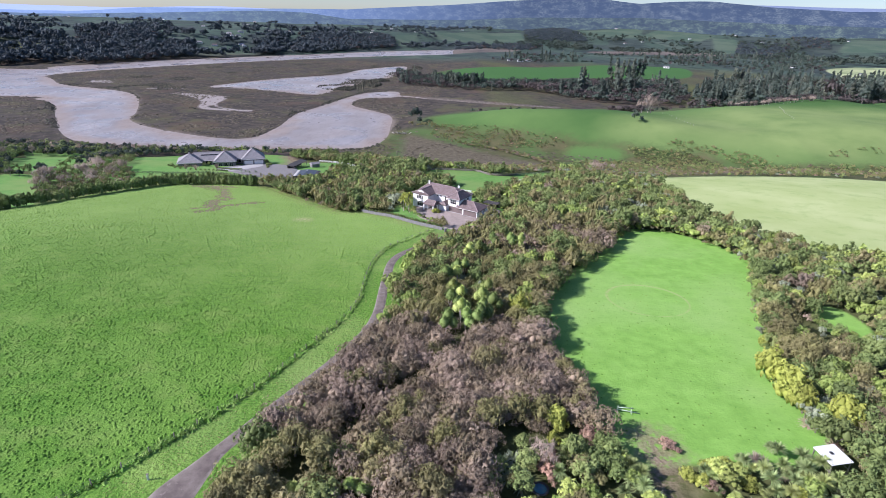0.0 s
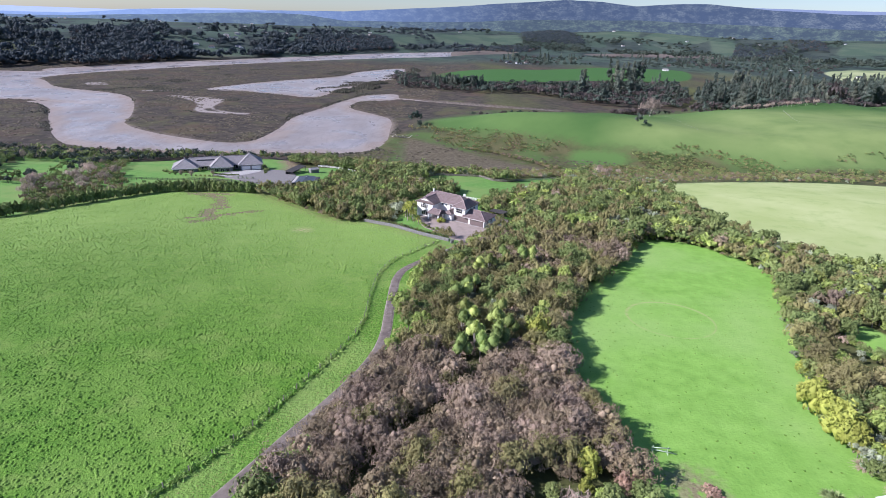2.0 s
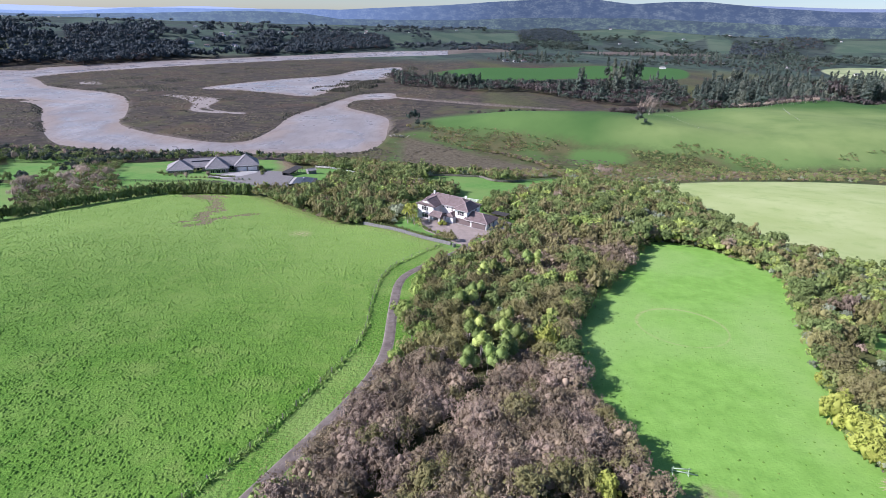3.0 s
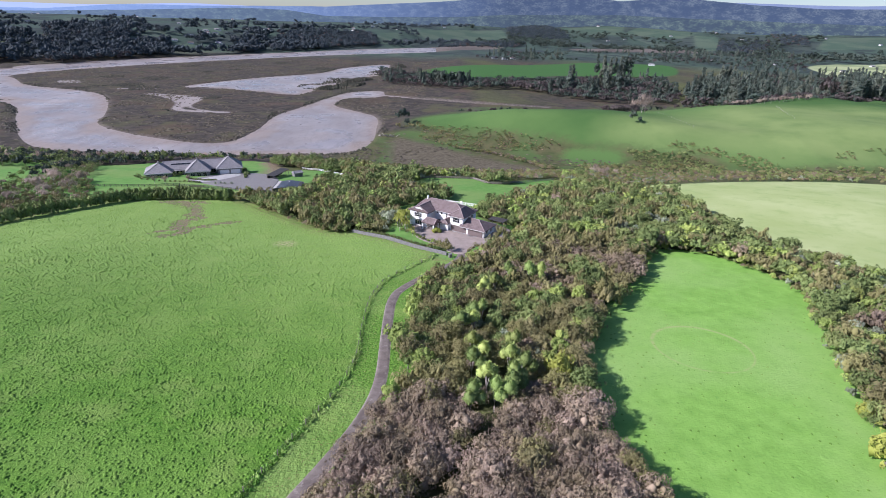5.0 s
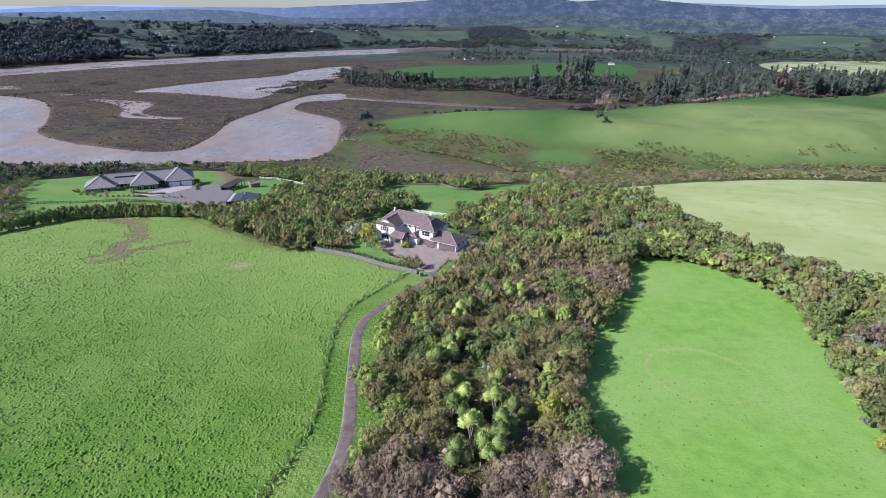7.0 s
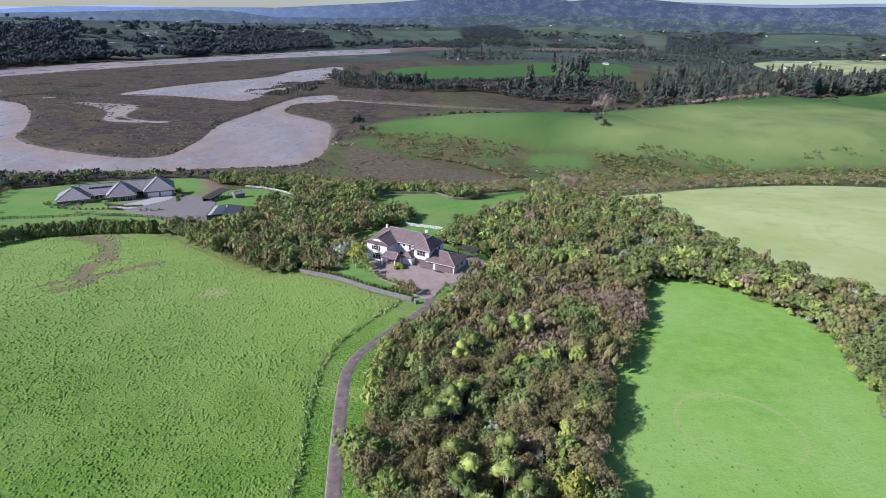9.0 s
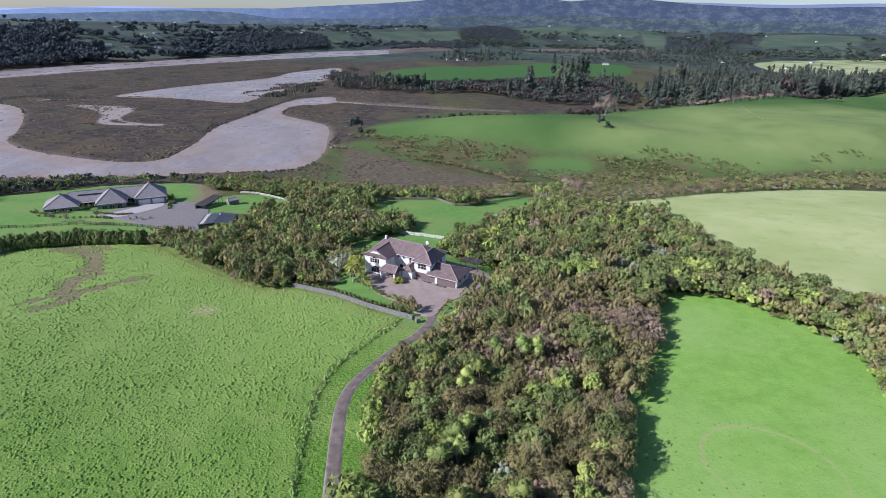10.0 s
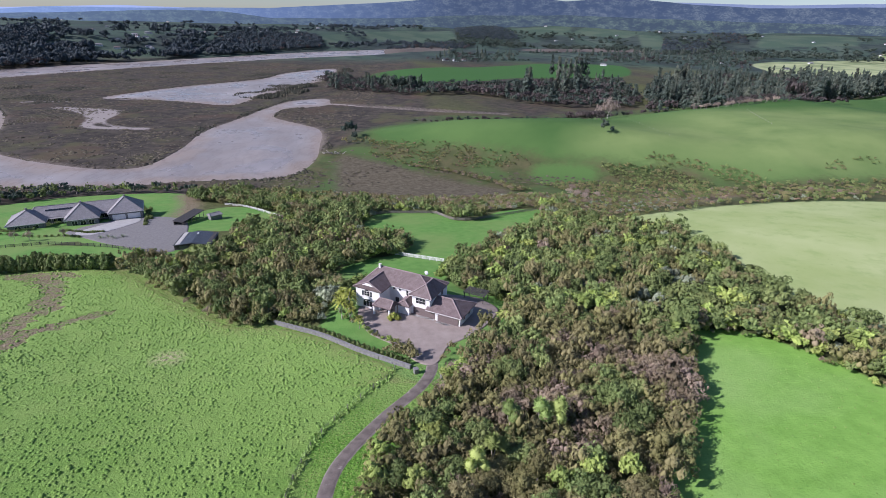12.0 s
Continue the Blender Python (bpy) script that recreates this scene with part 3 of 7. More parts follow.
def build_ground():
    fan = np.concatenate((np.arange(-176, -64, 4.0), np.arange(-64, 64, 0.36), np.arange(64, 181, 4.0)))
    rings = np.concatenate(((0.0, 12.0), 24 * 1.010 ** np.arange(0, 600)))
    rings = np.concatenate((rings[rings < 4880], (4900.0,)))
    a, r = np.meshgrid(np.radians(fan), rings)
    x, y = r * np.sin(a), -45 + r * np.cos(a)
    z = height(x, y)
    rows, cols = x.shape
    i = np.arange((rows - 1) * cols).reshape(rows - 1, cols)
    j = np.roll(i, -1, 1)
    faces = np.stack((i, j, j + cols, i + cols), -1)[:, ::-1].reshape(-1, 4)[:, ::-1]
    me = mesh_of("ground", np.stack((x, y, z), -1).reshape(-1, 3), faces, LAND, True)
    x, y, z = x.ravel(), y.ravel(), z.ravel()
    far = np.hypot(x, y)
    drive, _ = away(x, y, DRIVE, False)
    side = depth_in(x, y, LEFT_FIELD)
    verge = np.where((y < 146) & (y > 0), np.where(x < np.interp(y, DRIVE[:, 1], DRIVE[:, 0]), 9.5, 6.0) - drive, -12)
    number(me, "rough", np.maximum(side + 3.0, np.maximum(verge, -12)))
    number(me, "smooth", np.max([depth_in(x, y, p) + e for p, e in ((RIGHT_FIELD, 3.0), (GLADE, 1.0))], 0))
    number(me, "lawn", np.max([depth_in(x, y, p) + e for p, e in ((BACK_LAWN, 2.0), (FRONT_LAWN, 1.0), (YARD, 6.0), (WEST_LAWN, 6.0), (WEST_FIELD, 6.0), (FAR_LAWN, 3.0), (SHED_LAWN, 3.0), (STRIP, 2.0), (FAR_YARD, 3.5))], 0))
    number(me, "rim", np.where(y > 138, side + 3.0, 12.0))
    number(me, "sunny_slope", depth_in(x, y, SUNNY_SLOPE, 30.0))
    number(me, "dry", depth_in(x, y, COW_FIELD) + 2.5)
    number(me, "plain", depth_in(x, y, SUNNY_PALE_FIELD))
    number(me, "scrub", np.maximum(depth_in(x, y, SCRUB, 30.0), -30))
    number(me, "reed", depth_in(x, y, REED, 20.0))
    number(me, "sweet", depth_in(x, y, GREEN_PATCH, 20.0))
    number(me, "paddock", np.max([depth_in(x, y, np.array(p, float), 30.0) for p in PADDOCKS], 0))
    number(me, "meadow", depth_in(x, y, MEADOW))
    number(me, "ring", 0.2 * step(96, 90, y))
    number(me, "marsh", np.clip((-8.5 - z) * 2, -12, 12))
    pools = [depth_in(x, y, SHOAL), depth_in(x, y, np.array(((-519, 748), (-488, 758), (-512, 789), (-533, 783)), float))]
    pools += [w - away(x, y, spline(line, False), False)[0] for w, line in ((3.5, ((-417, 710), (-395, 719), (-372, 722))), (5.0, ((-358, 676), (-327, 658), (-291, 615), (-275, 572), (-255, 562), (-220, 560))), (3.0, ((-342, 748), (-281, 747), (-240, 742))), (2.2, ((-32, 365), (-5, 356), (12, 347), (30, 344))))]
    number(me, "mud", np.clip(wet(x, y) + 2.0, -12, 12))
    number(me, "pool", np.clip(np.max(pools, 0), -12, 12))
    number(me, "hill", np.where((y > 320) & (x > -60) & (y < 620 + 0.38 * np.clip(x - 120, 0, 500)), np.clip((z + 8.5) * 2.2, -30, 30), -30))
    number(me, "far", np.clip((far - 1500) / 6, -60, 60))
    bare = np.max([3.6 - away(x, y, spline(line, False), False)[0] for line in (((-84, 152), (-81.5, 157), (-80.2, 165), (-76, 170), (-71.8, 174.4)), ((-90, 155), (-84.6, 161.7), (-86.4, 173.2), (-83.3, 178)), ((-108, 203), (-100, 204), (-92, 203.5)), ((-100, 203), (-93, 195), (-86, 181)))], 0)
    bare = np.maximum(bare, np.interp(y, (30, 37), (1.8, 3.0)) - away(x, y, spline(((34, 22), (35.2, 31), (36.4, 36.5), (36.6, 39.6)), False), False)[0])
    bare = np.maximum(bare, 4.5 - away(x, y, spline(((-114, 346), (-103, 326), (-96, 306), (-89, 274)), False), False)[0])
    bare = np.maximum(bare, 8.5 - away(x, y, spline(((112, 318), (124, 303), (136, 300), (150, 302), (168, 312), (190, 322)), False), False)[0])
    number(me, "earth", np.clip(bare, -12, 12))
    return tagged(new("ground", me), "rolling green farmland sloping to brown tidal flats", "ground", kind="structure")


build_ground()


def ribbon(line, width, lift):
    line = np.array(line)
    t = np.gradient(line, axis=0)
    t /= np.linalg.norm(t, axis=1)[:, None]
    side = np.stack((t[:, 1], -t[:, 0]), 1)
    us = np.linspace(-0.5, 0.5, 7)
    pts = line[:, None] + side[:, None] * (us[None, :] * np.reshape(width, (-1, 1)))[..., None]
    z = land(pts[..., 0], pts[..., 1]) + lift - 0.25 * (2 * np.abs(us)) ** 8
    n, k = z.shape
    i = (np.arange(n - 1)[:, None] * k + np.arange(k - 1)[None]).ravel()
    return np.concatenate((pts, z[..., None]), -1).reshape(-1, 3), np.stack((i, i + 1, i + 1 + k, i + k), 1)


def paved(name, line, mat, lift, label):
    """A slab that follows the ground, with its rim let into it."""
    line = np.array(line)
    mid = line.mean(0)
    fr = np.array((1.015, 1.0, 0.97, 0.9, 0.8, 0.65, 0.5, 0.35, 0.2, 0.08, 0.0))
    pts = mid + (line - mid)[None] * fr[:, None, None]
    z = land(pts[..., 0], pts[..., 1]) + lift
    z[0] -= lift + 0.2
    k = len(line)
    i = np.arange((len(fr) - 1) * k).reshape(-1, k)
    j = np.roll(i, -1, 1)
    faces = np.stack((i, j, j + k, i + k), -1).reshape(-1, 4)
    return tagged(new(name, mesh_of(name, np.concatenate((pts, z[..., None]), -1).reshape(-1, 3), faces, mat, True)), label, "paving", kind="structure")


way = spline(DRIVE[::2], False, 6)
v, f = ribbon(way, 2.85 + 4.2 * step(34, 23, way[:, 1]), 0.10)
drive = mesh_of("driveway", v, f, ASPHALT, True)
number(drive, "across", np.tile(np.abs(np.linspace(-1, 1, 7)), len(way)))
tagged(new("driveway", drive), "narrow worn asphalt farm drive curving to the house", "driveway", kind="structure")
paved("forecourt", YARD, PAVING, 0.16, "grey paved forecourt before the white house")
paved("far_forecourt", FAR_YARD, GRAVEL, 0.14, "grey gravel forecourt of the low slate-roofed house")
paved("concrete_apron", spline(((-117, 251), (-112, 266), (-107.5, 277), (-102, 269), (-105, 256), (-110, 247)), cuts=4), CONCRETE, 0.20, "pale concrete apron before the slate-roofed garage")
rx = np.concatenate((np.arange(-3000, -720, 60.0), np.arange(-720, 0, 6.0), np.arange(0, 1301, 50.0)))
ry = np.concatenate((np.arange(330, 820, 6.0), np.arange(820, 1300, 12.0), np.arange(1300, 2701, 50.0)))
gx, gy = np.meshgrid(rx, ry)
i = (np.arange(len(ry) - 1)[:, None] * len(rx) + np.arange(len(rx) - 1)[None]).ravel()
river = mesh_of("river", np.stack((gx, gy, np.full(gx.shape, WATER)), -1).reshape(-1, 3), np.stack((i, i + 1, i + 1 + len(rx), i + len(rx)), 1), WATER_MAT)
number(river, "deep", np.max([depth_in(gx.ravel(), gy.ravel(), p) for p in (BEND, CHANNEL, POND, REACH)], 0))
tagged(new("river", river), "pale muddy tidal river winding through brown flats", "river", kind="structure")


def ridge(name, radius, profile, mat, seed, label, rough=0.05):
    """A far range of hills standing round the edge of the land. profile: rise in degrees over the eye for each bearing."""
    a = np.radians(np.arange(-72, 72.1, 0.05))
    at, rise = zip(*profile)
    sky = np.interp(np.tan(a), at, rise)
    k = np.ones(15) / 15
    sky = np.convolve(np.pad(sky, 7, "edge"), k, "valid")
    sky = sky + rough * sum(np.sin(a * f + seed * f) / f ** 0.7 for f in (37, 83, 139, 251, 397, 611, 907)) * 5
    vs, levels = [], np.linspace(0, 1, 12)
    for u in levels:
        fold = 26 * np.sin(a * 61 + seed) * np.sin(u * 9 + a * 23) + 16 * np.sin(a * 171 + u * 7)
        r = radius + 190 * u + fold * (1 - u)
        top = 79 + (radius + 190) * np.tan(np.radians(sky))
        vs.append(np.stack((r * np.sin(a), r * np.cos(a), -40 + (top + 40) * u), -1))
    n = len(a)
    i = (np.arange(len(levels) - 1)[:, None] * n + np.arange(n - 1)[None]).ravel()
    f = np.stack((i, i + 1, i + 1 + n, i + n), 1)
    return tagged(new(name, mesh_of(name, np.concatenate(vs), f, mat, True)), label, "hills", kind="structure")


ridge("backdrop_near", 3500, ((-1.5, -0.7), (-0.7, -0.3), (-0.54, 0.0), (-0.45, 0.25), (-0.35, 0.5), (-0.27, 0.5), (-0.2, 0.05), (0.0, 0.3), (0.1, 0.7), (0.3, 1.0), (0.57, 0.8), (0.85, 0.7), (1.5, 0.7)), MID_RIDGE, 0.4, "hazy blue-green wooded hills with pale paddocks", 0.03)
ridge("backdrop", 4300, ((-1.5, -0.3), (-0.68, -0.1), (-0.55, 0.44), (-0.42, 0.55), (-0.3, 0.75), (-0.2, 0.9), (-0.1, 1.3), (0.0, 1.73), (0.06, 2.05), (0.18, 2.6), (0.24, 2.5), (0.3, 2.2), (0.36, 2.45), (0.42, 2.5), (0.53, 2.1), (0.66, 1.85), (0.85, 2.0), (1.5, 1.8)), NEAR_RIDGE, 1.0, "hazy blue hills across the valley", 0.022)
ridge("backdrop_far", 4600, ((-1.5, 0.2), (-0.6, 0.3), (-0.44, 0.72), (-0.3, 0.7), (-0.1, 0.9), (0.3, 1.6), (0.5, 2.25), (0.7, 2.1), (0.85, 2.25), (1.5, 2.2)), FAR_RIDGE, 2.3, "pale haze-blue ranges on the horizon", 0.015)

# ---- makers ----
def part(name, bm, material, parent, label=""):
    me = bpy.data.meshes.new(name)
    bm.to_mesh(me)
    bm.free()
    me.materials.append(material)
    ob = new(name, me)
    ob.parent = parent
    return tagged(ob, label)


def block(size, at=(0, 0, 0), turn=None, bevel=0.0):
    """A box standing on its base, its edges taken off."""
    bm = bmesh.new()
    m = Matrix.Translation(at) @ (turn or Matrix()) @ Matrix.Translation((0, 0, size[2] / 2)) @ Matrix.Diagonal((*size, 1))
    bmesh.ops.create_cube(bm, size=1, matrix=m)
    if bevel:
        bmesh.ops.bevel(bm, geom=bm.edges[:], offset=bevel, segments=1, affect="EDGES")
    return bm


def beam(a, b, w, h):
    """A squared bar from a to b."""
    a, b = Vector(a), Vector(b)
    d = b - a
    turn = d.to_track_quat("X", "Z").to_matrix().to_4x4()
    bm = bmesh.new()
    m = Matrix.Translation((a + b) / 2) @ turn @ Matrix.Diagonal((d.length, w, h, 1))
    bmesh.ops.create_cube(bm, size=1, matrix=m)
    bmesh.ops.bevel(bm, geom=bm.edges[:], offset=min(w, h) * 0.15, segments=1, affect="EDGES")
    return bm


def tube(points, radii, sides=6):
    """A round tapering stem along points."""
    bm = bmesh.new()
    rings = []
    for i, p in enumerate(points):
        a = Vector(points[max(i - 1, 0)])
        b = Vector(points[min(i + 1, len(points) - 1)])
        q = (b - a).to_track_quat("Z", "X")
        rings.append([bm.verts.new(Vector(p) + q @ Vector((radii[i] * math.cos(k * math.tau / sides), radii[i] * math.sin(k * math.tau / sides), 0))) for k in range(sides)])
    for r, s in zip(rings, rings[1:]):
        for k in range(sides):
            bm.faces.new((r[k], r[(k + 1) % sides], s[(k + 1) % sides], s[k]))
    bm.faces.new(rings[0][::-1])
    bm.faces.new(rings[-1])
    for f in bm.faces:
        f.smooth = True
    return bm


def joined(*bms):
    out = bmesh.new()
    for bm in bms:
        me = bpy.data.meshes.new("piece")
        bm.to_mesh(me)
        bm.free()
        out.from_mesh(me)
        bpy.data.meshes.remove(me)
    return out


def thing(name, at, yaw, label, category, group=""):
    ob = new(name)
    ob.empty_display_size = 0.3
    ob.matrix_world = pose(*at, 0, 0, yaw)
    return tagged(ob, label, category, group)


def roof_block(u0, u1, v0, v1, eave, top, along="u", ends=(1.0, 1.0), thick=0.22):
    """A pitched roof over a rectangle. ends: 1 for a hip, 0 for a gable, between for a clipped gable."""
    bm = bmesh.new()
    half = (v1 - v0) / 2 if along == "u" else (u1 - u0) / 2
    base = [(u0, v0), (u1, v0), (u1, v1), (u0, v1)]
    if along == "u":
        m = (v0 + v1) / 2
        r0, r1 = (u0 + half * ends[0], m), (u1 - half * ends[1], m)
    else:
        m = (u0 + u1) / 2
        r0, r1 = (m, v0 + half * ends[0]), (m, v1 - half * ends[1])
    low = [bm.verts.new((*p, eave - thick)) for p in base]
    rim = [bm.verts.new((*p, eave)) for p in base]
    a, b = bm.verts.new((*r0, top)), bm.verts.new((*r1, top))
    bm.faces.new(low[::-1])
    for i in range(4):
        j = (i + 1) % 4
        bm.faces.new((low[i], low[j], rim[j], rim[i]))
    if along == "u":
        for f in ((rim[0], rim[1], b, a), (rim[2], rim[3], a, b), (rim[1], rim[2], b), (rim[3], rim[0], a)):
            bm.faces.new(f)
    else:
        for f in ((rim[0], rim[1], a), (rim[1], rim[2], b, a), (rim[2], rim[3], b), (rim[3], rim[0], a, b)):
            bm.faces.new(f)
    hips = [(rim[0].co, a.co)]
    hips += [(rim[3].co, a.co), (rim[1].co, b.co), (rim[2].co, b.co)] if along == "u" else [(rim[1].co, a.co), (rim[2].co, b.co), (rim[3].co, b.co)]
    lines = [(Vector(p), Vector(q)) for p, q in hips] + [(a.co.copy(), b.co.copy())]
    return bm, lines


def roof_part(parent, mat, cap, **k):
    bm, lines = roof_block(**k)
    r = part("roof", bm, mat, parent)
    for p, q in lines:
        if (q - p).length > 0.5:
            part("ridge_cap", beam(p + Vector((0, 0, 0.05)), q + Vector((0, 0, 0.05)), 0.26, 0.14), cap, r)
    return r


def window(parent, at, size, yaw=0.0, bars=(1, 0), arch=False):
    """A framed window in a wall: frame, glazing bars and panes, the frame a little proud of the wall."""
    w, h = size
    m = pose(*at, 0, 0, yaw)
    rails = [beam((-w / 2, 0, 0), (w / 2, 0, 0), 0.14, 0.09), beam((-w / 2, 0, h), (w / 2, 0, h), 0.14, 0.09)]
    rails += [beam((s * w / 2, 0, 0), (s * w / 2, 0, h), 0.14, 0.09) for s in (-1, 1)]
    rails += [beam((-w / 2 + w * (i + 1) / (bars[0] + 1), 0, 0), (-w / 2 + w * (i + 1) / (bars[0] + 1), 0, h), 0.12, 0.07) for i in range(bars[0])]
    rails += [beam((-w / 2, 0, h * (i + 1) / (bars[1] + 1)), (w / 2, 0, h * (i + 1) / (bars[1] + 1)), 0.12, 0.07) for i in range(bars[1])]
    if arch:
        pts = [(-w / 2 * math.cos(a), 0, h + 0.45 * math.sin(a)) for a in np.linspace(0, math.pi, 9)]
        rails += [beam(p, q, 0.14, 0.09) for p, q in zip(pts, pts[1:])]
    f = part("window", joined(*rails), TRIM, parent)
    f.matrix_basis = m
    cols, rows = bars[0] + 1, bars[1] + 1
    for i in range(cols):
        for j in range(rows):
            part("pane", block((w / cols - 0.06, 0.03, h / rows - 0.06), (-w / 2 + w * (i + 0.5) / cols, -0.012, h * j / rows + 0.03)), glass, f)
    if arch:
        bm = bmesh.new()
        vs = [bm.verts.new((p[0] * 0.96, -0.02, h + (p[2] - h) * 0.93)) for p in pts]
        bm.faces.new(vs)
        part("pane", bm, glass, f)
    part("sill", block((w + 0.2, 0.16, 0.07), (0, -0.06, -0.11), bevel=0.01), TRIM, f)
    return f


def fence(name, line, gap, height_, rails, mat, label, post=0.12, rail=(0.04, 0.12), group=""):
    """Posts along a line on the ground, with rails from post to post."""
    line = np.array(line, float)
    d = np.concatenate(((0,), np.cumsum(np.linalg.norm(np.diff(line, axis=0), axis=1))))
    n = max(2, int(round(d[-1] / gap)) + 1)
    at = [(float(np.interp(s, d, line[:, 0])), float(np.interp(s, d, line[:, 1]))) for s in np.linspace(0, d[-1], n)]
    root = thing(name, (*at[0], ground_at(*at[0])), 0, label, "fence", group)
    o = Vector(root.matrix_world.translation)
    pts = [Vector((x, y, ground_at(x, y))) - o for x, y in at]
    first = None
    for p in pts:
        if first is None:
            first = part("post", block((post, post, height_ + 0.35), (0, 0, -0.35), bevel=post * 0.12), mat, root)
            ob = first
        else:
            ob = new("post", first.data)
            ob.parent = root
        ob.matrix_basis = Matrix.Translation(p)
    for r in rails:
        for p, q in zip(pts, pts[1:]):
            part("rail", beam(p + Vector((0, 0, r)), q + Vector((0, 0, r)), *rail), mat, root)
    return root

# ---- the white two-storey house ----
def white_house():
    h = thing("two_storey_house", (14.67, 160.76, 15.02), -31, "white plastered two-storey house with brown hipped tile roofs", "house")
    walls = ((-6.75, -0.35, 0.45, 8.3, 2.5), (-8.3, -6.75, 0.9, 8.3, 2.5), (-13.2, -8.3, 0.9, 10.0, 5.25), (-20.4, -13.2, 2.9, 10.0, 5.25), (-27.2, -20.4, -2.0, 9.6, 5.25))
    for u0, u1, v0, v1, z in walls:
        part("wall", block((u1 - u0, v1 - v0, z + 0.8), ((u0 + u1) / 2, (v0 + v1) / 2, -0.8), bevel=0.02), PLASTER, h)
    gable = bmesh.new()
    vs = [gable.verts.new(p) for p in ((-27.2, -2.0, 5.24), (-20.4, -2.0, 5.24), (-23.3, -2.0, 6.62), (-24.3, -2.0, 6.62), (-27.2, -1.7, 5.24), (-20.4, -1.7, 5.24), (-23.3, -1.7, 6.62), (-24.3, -1.7, 6.62))]
    for f in ((0, 1, 2, 3), (7, 6, 5, 4), (0, 4, 5, 1), (1, 5, 6, 2), (2, 6, 7, 3), (3, 7, 4, 0)):
        gable.faces.new([vs[i] for i in f])
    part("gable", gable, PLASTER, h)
    k = dict(parent=h, mat=ROOF_BROWN, cap=CAP)
    roof_part(**k, u0=-27.6, u1=-8.0, v0=2.3, v1=10.6, eave=5.25, top=7.7, along="u", ends=(0.55, 1.45))
    roof_part(**k, u0=-13.8, u1=-7.8, v0=0.3, v1=9.0, eave=5.27, top=7.25, along="v", ends=(1.0, 0.6))
    roof_part(**k, u0=-27.8, u1=-19.8, v0=-2.25, v1=10.2, eave=5.29, top=7.0, along="v", ends=(0.14, 1.0))
    roof_part(**k, u0=-9.0, u1=0.25, v0=-0.15, v1=8.8, eave=2.55, top=4.45, along="u", ends=(0.05, 1.0))
    roof_part(**k, u0=-21.2, u1=-16.3, v0=-4.2, v1=-0.2, eave=2.6, top=3.9, along="u", ends=(0.5, 0.1))
    roof_part(**k, u0=-16.4, u1=-13.0, v0=-1.0, v1=2.9, eave=2.65, top=3.6, along="v", ends=(0.6, 0.0))
    for u in (-20.9, -16.7):
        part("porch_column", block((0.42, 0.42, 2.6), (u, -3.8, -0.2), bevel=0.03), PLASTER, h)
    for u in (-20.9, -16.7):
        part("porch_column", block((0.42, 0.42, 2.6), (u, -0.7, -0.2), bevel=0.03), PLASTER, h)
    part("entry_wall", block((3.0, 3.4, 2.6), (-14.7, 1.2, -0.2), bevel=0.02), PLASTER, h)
    for u0, u1, v in ((-6.1, -0.75, 0.40), (-12.75, -7.0, 0.85)):
        d = part("garage_door", block((u1 - u0, 0.10, 2.05), ((u0 + u1) / 2, v, 0.05), bevel=0.01), DOOR, h, "brown sectional garage door")
        for i in range(4):
            part("door_panel", block((u1 - u0 - 0.12, 0.05, 0.42), ((u0 + u1) / 2, v - 0.07, 0.12 + i * 0.49), bevel=0.015), DOOR, d)
        part("lintel", block((u1 - u0 + 0.3, 0.18, 0.16), ((u0 + u1) / 2, v - 0.05, 2.14), bevel=0.02), TRIM, d)
        part("threshold", block((u1 - u0 + 0.3, 0.9, 0.12), ((u0 + u1) / 2, v - 0.55, 0.02), bevel=0.02), CONCRETE, d)
    window(h, (-10.9, 0.88, 3.15), (2.5, 1.5), bars=(2, 1))
    window(h, (-24.0, -2.02, 3.35), (1.5, 1.25), bars=(1, 1), arch=True)
    for s in (-1.15, 1.15):
        part("shutter", block((0.42, 0.06, 1.3), (-24.0 + s, -2.03, 3.3), bevel=0.01), DARK, h)
    window(h, (-23.8, -2.02, 0.55), (2.6, 1.45), bars=(2, 0), arch=True)
    for u in (-15.6, -14.2):
        window(h, (u, 2.88, 3.2), (0.55, 1.5), bars=(0, 1))
    for u in (-19.3, -17.7):
        ring = tube([(u, 2.92, 4.4), (u, 2.82, 4.4)], [0.36, 0.36], 12)
        port = part("porthole", ring, TRIM, h)
        part("pane", tube([(u, 2.83, 4.4), (u, 2.80, 4.4)], [0.27, 0.27], 12), glass, port)
    for v in (3.0, 6.5):
        window(h, (-27.22, v, 3.3), (1.3, 1.3), yaw=-90, bars=(1, 0))
        window(h, (-27.22, v, 0.6), (1.3, 1.5), yaw=-90, bars=(1, 0))
    window(h, (-8.28, 7.0, 3.4), (1.1, 1.2), yaw=90, bars=(1, 0))
    for v in (2.6, 5.6):
        window(h, (-0.33, v, 0.9), (1.0, 1.1), yaw=90, bars=(1, 0))
    part("front_door", block((1.0, 0.08, 2.1), (-18.4, 2.85, 0.0), bevel=0.01), DARK, h, "dark timber front door under the porch")
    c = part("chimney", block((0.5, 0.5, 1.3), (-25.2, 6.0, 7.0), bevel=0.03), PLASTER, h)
    part("chimney_cap", block((0.62, 0.62, 0.12), (-25.2, 6.0, 8.3), bevel=0.02), TRIM, c)
    dish = bmesh.new()
    bmesh.ops.create_uvsphere(dish, u_segments=12, v_segments=6, radius=0.55, matrix=Matrix.Translation((-13.4, 8.6, 7.5)) @ Matrix.Diagonal((1, 0.35, 1, 1)))
    d = part("satellite_dish", dish, WHITEWOOD, h)
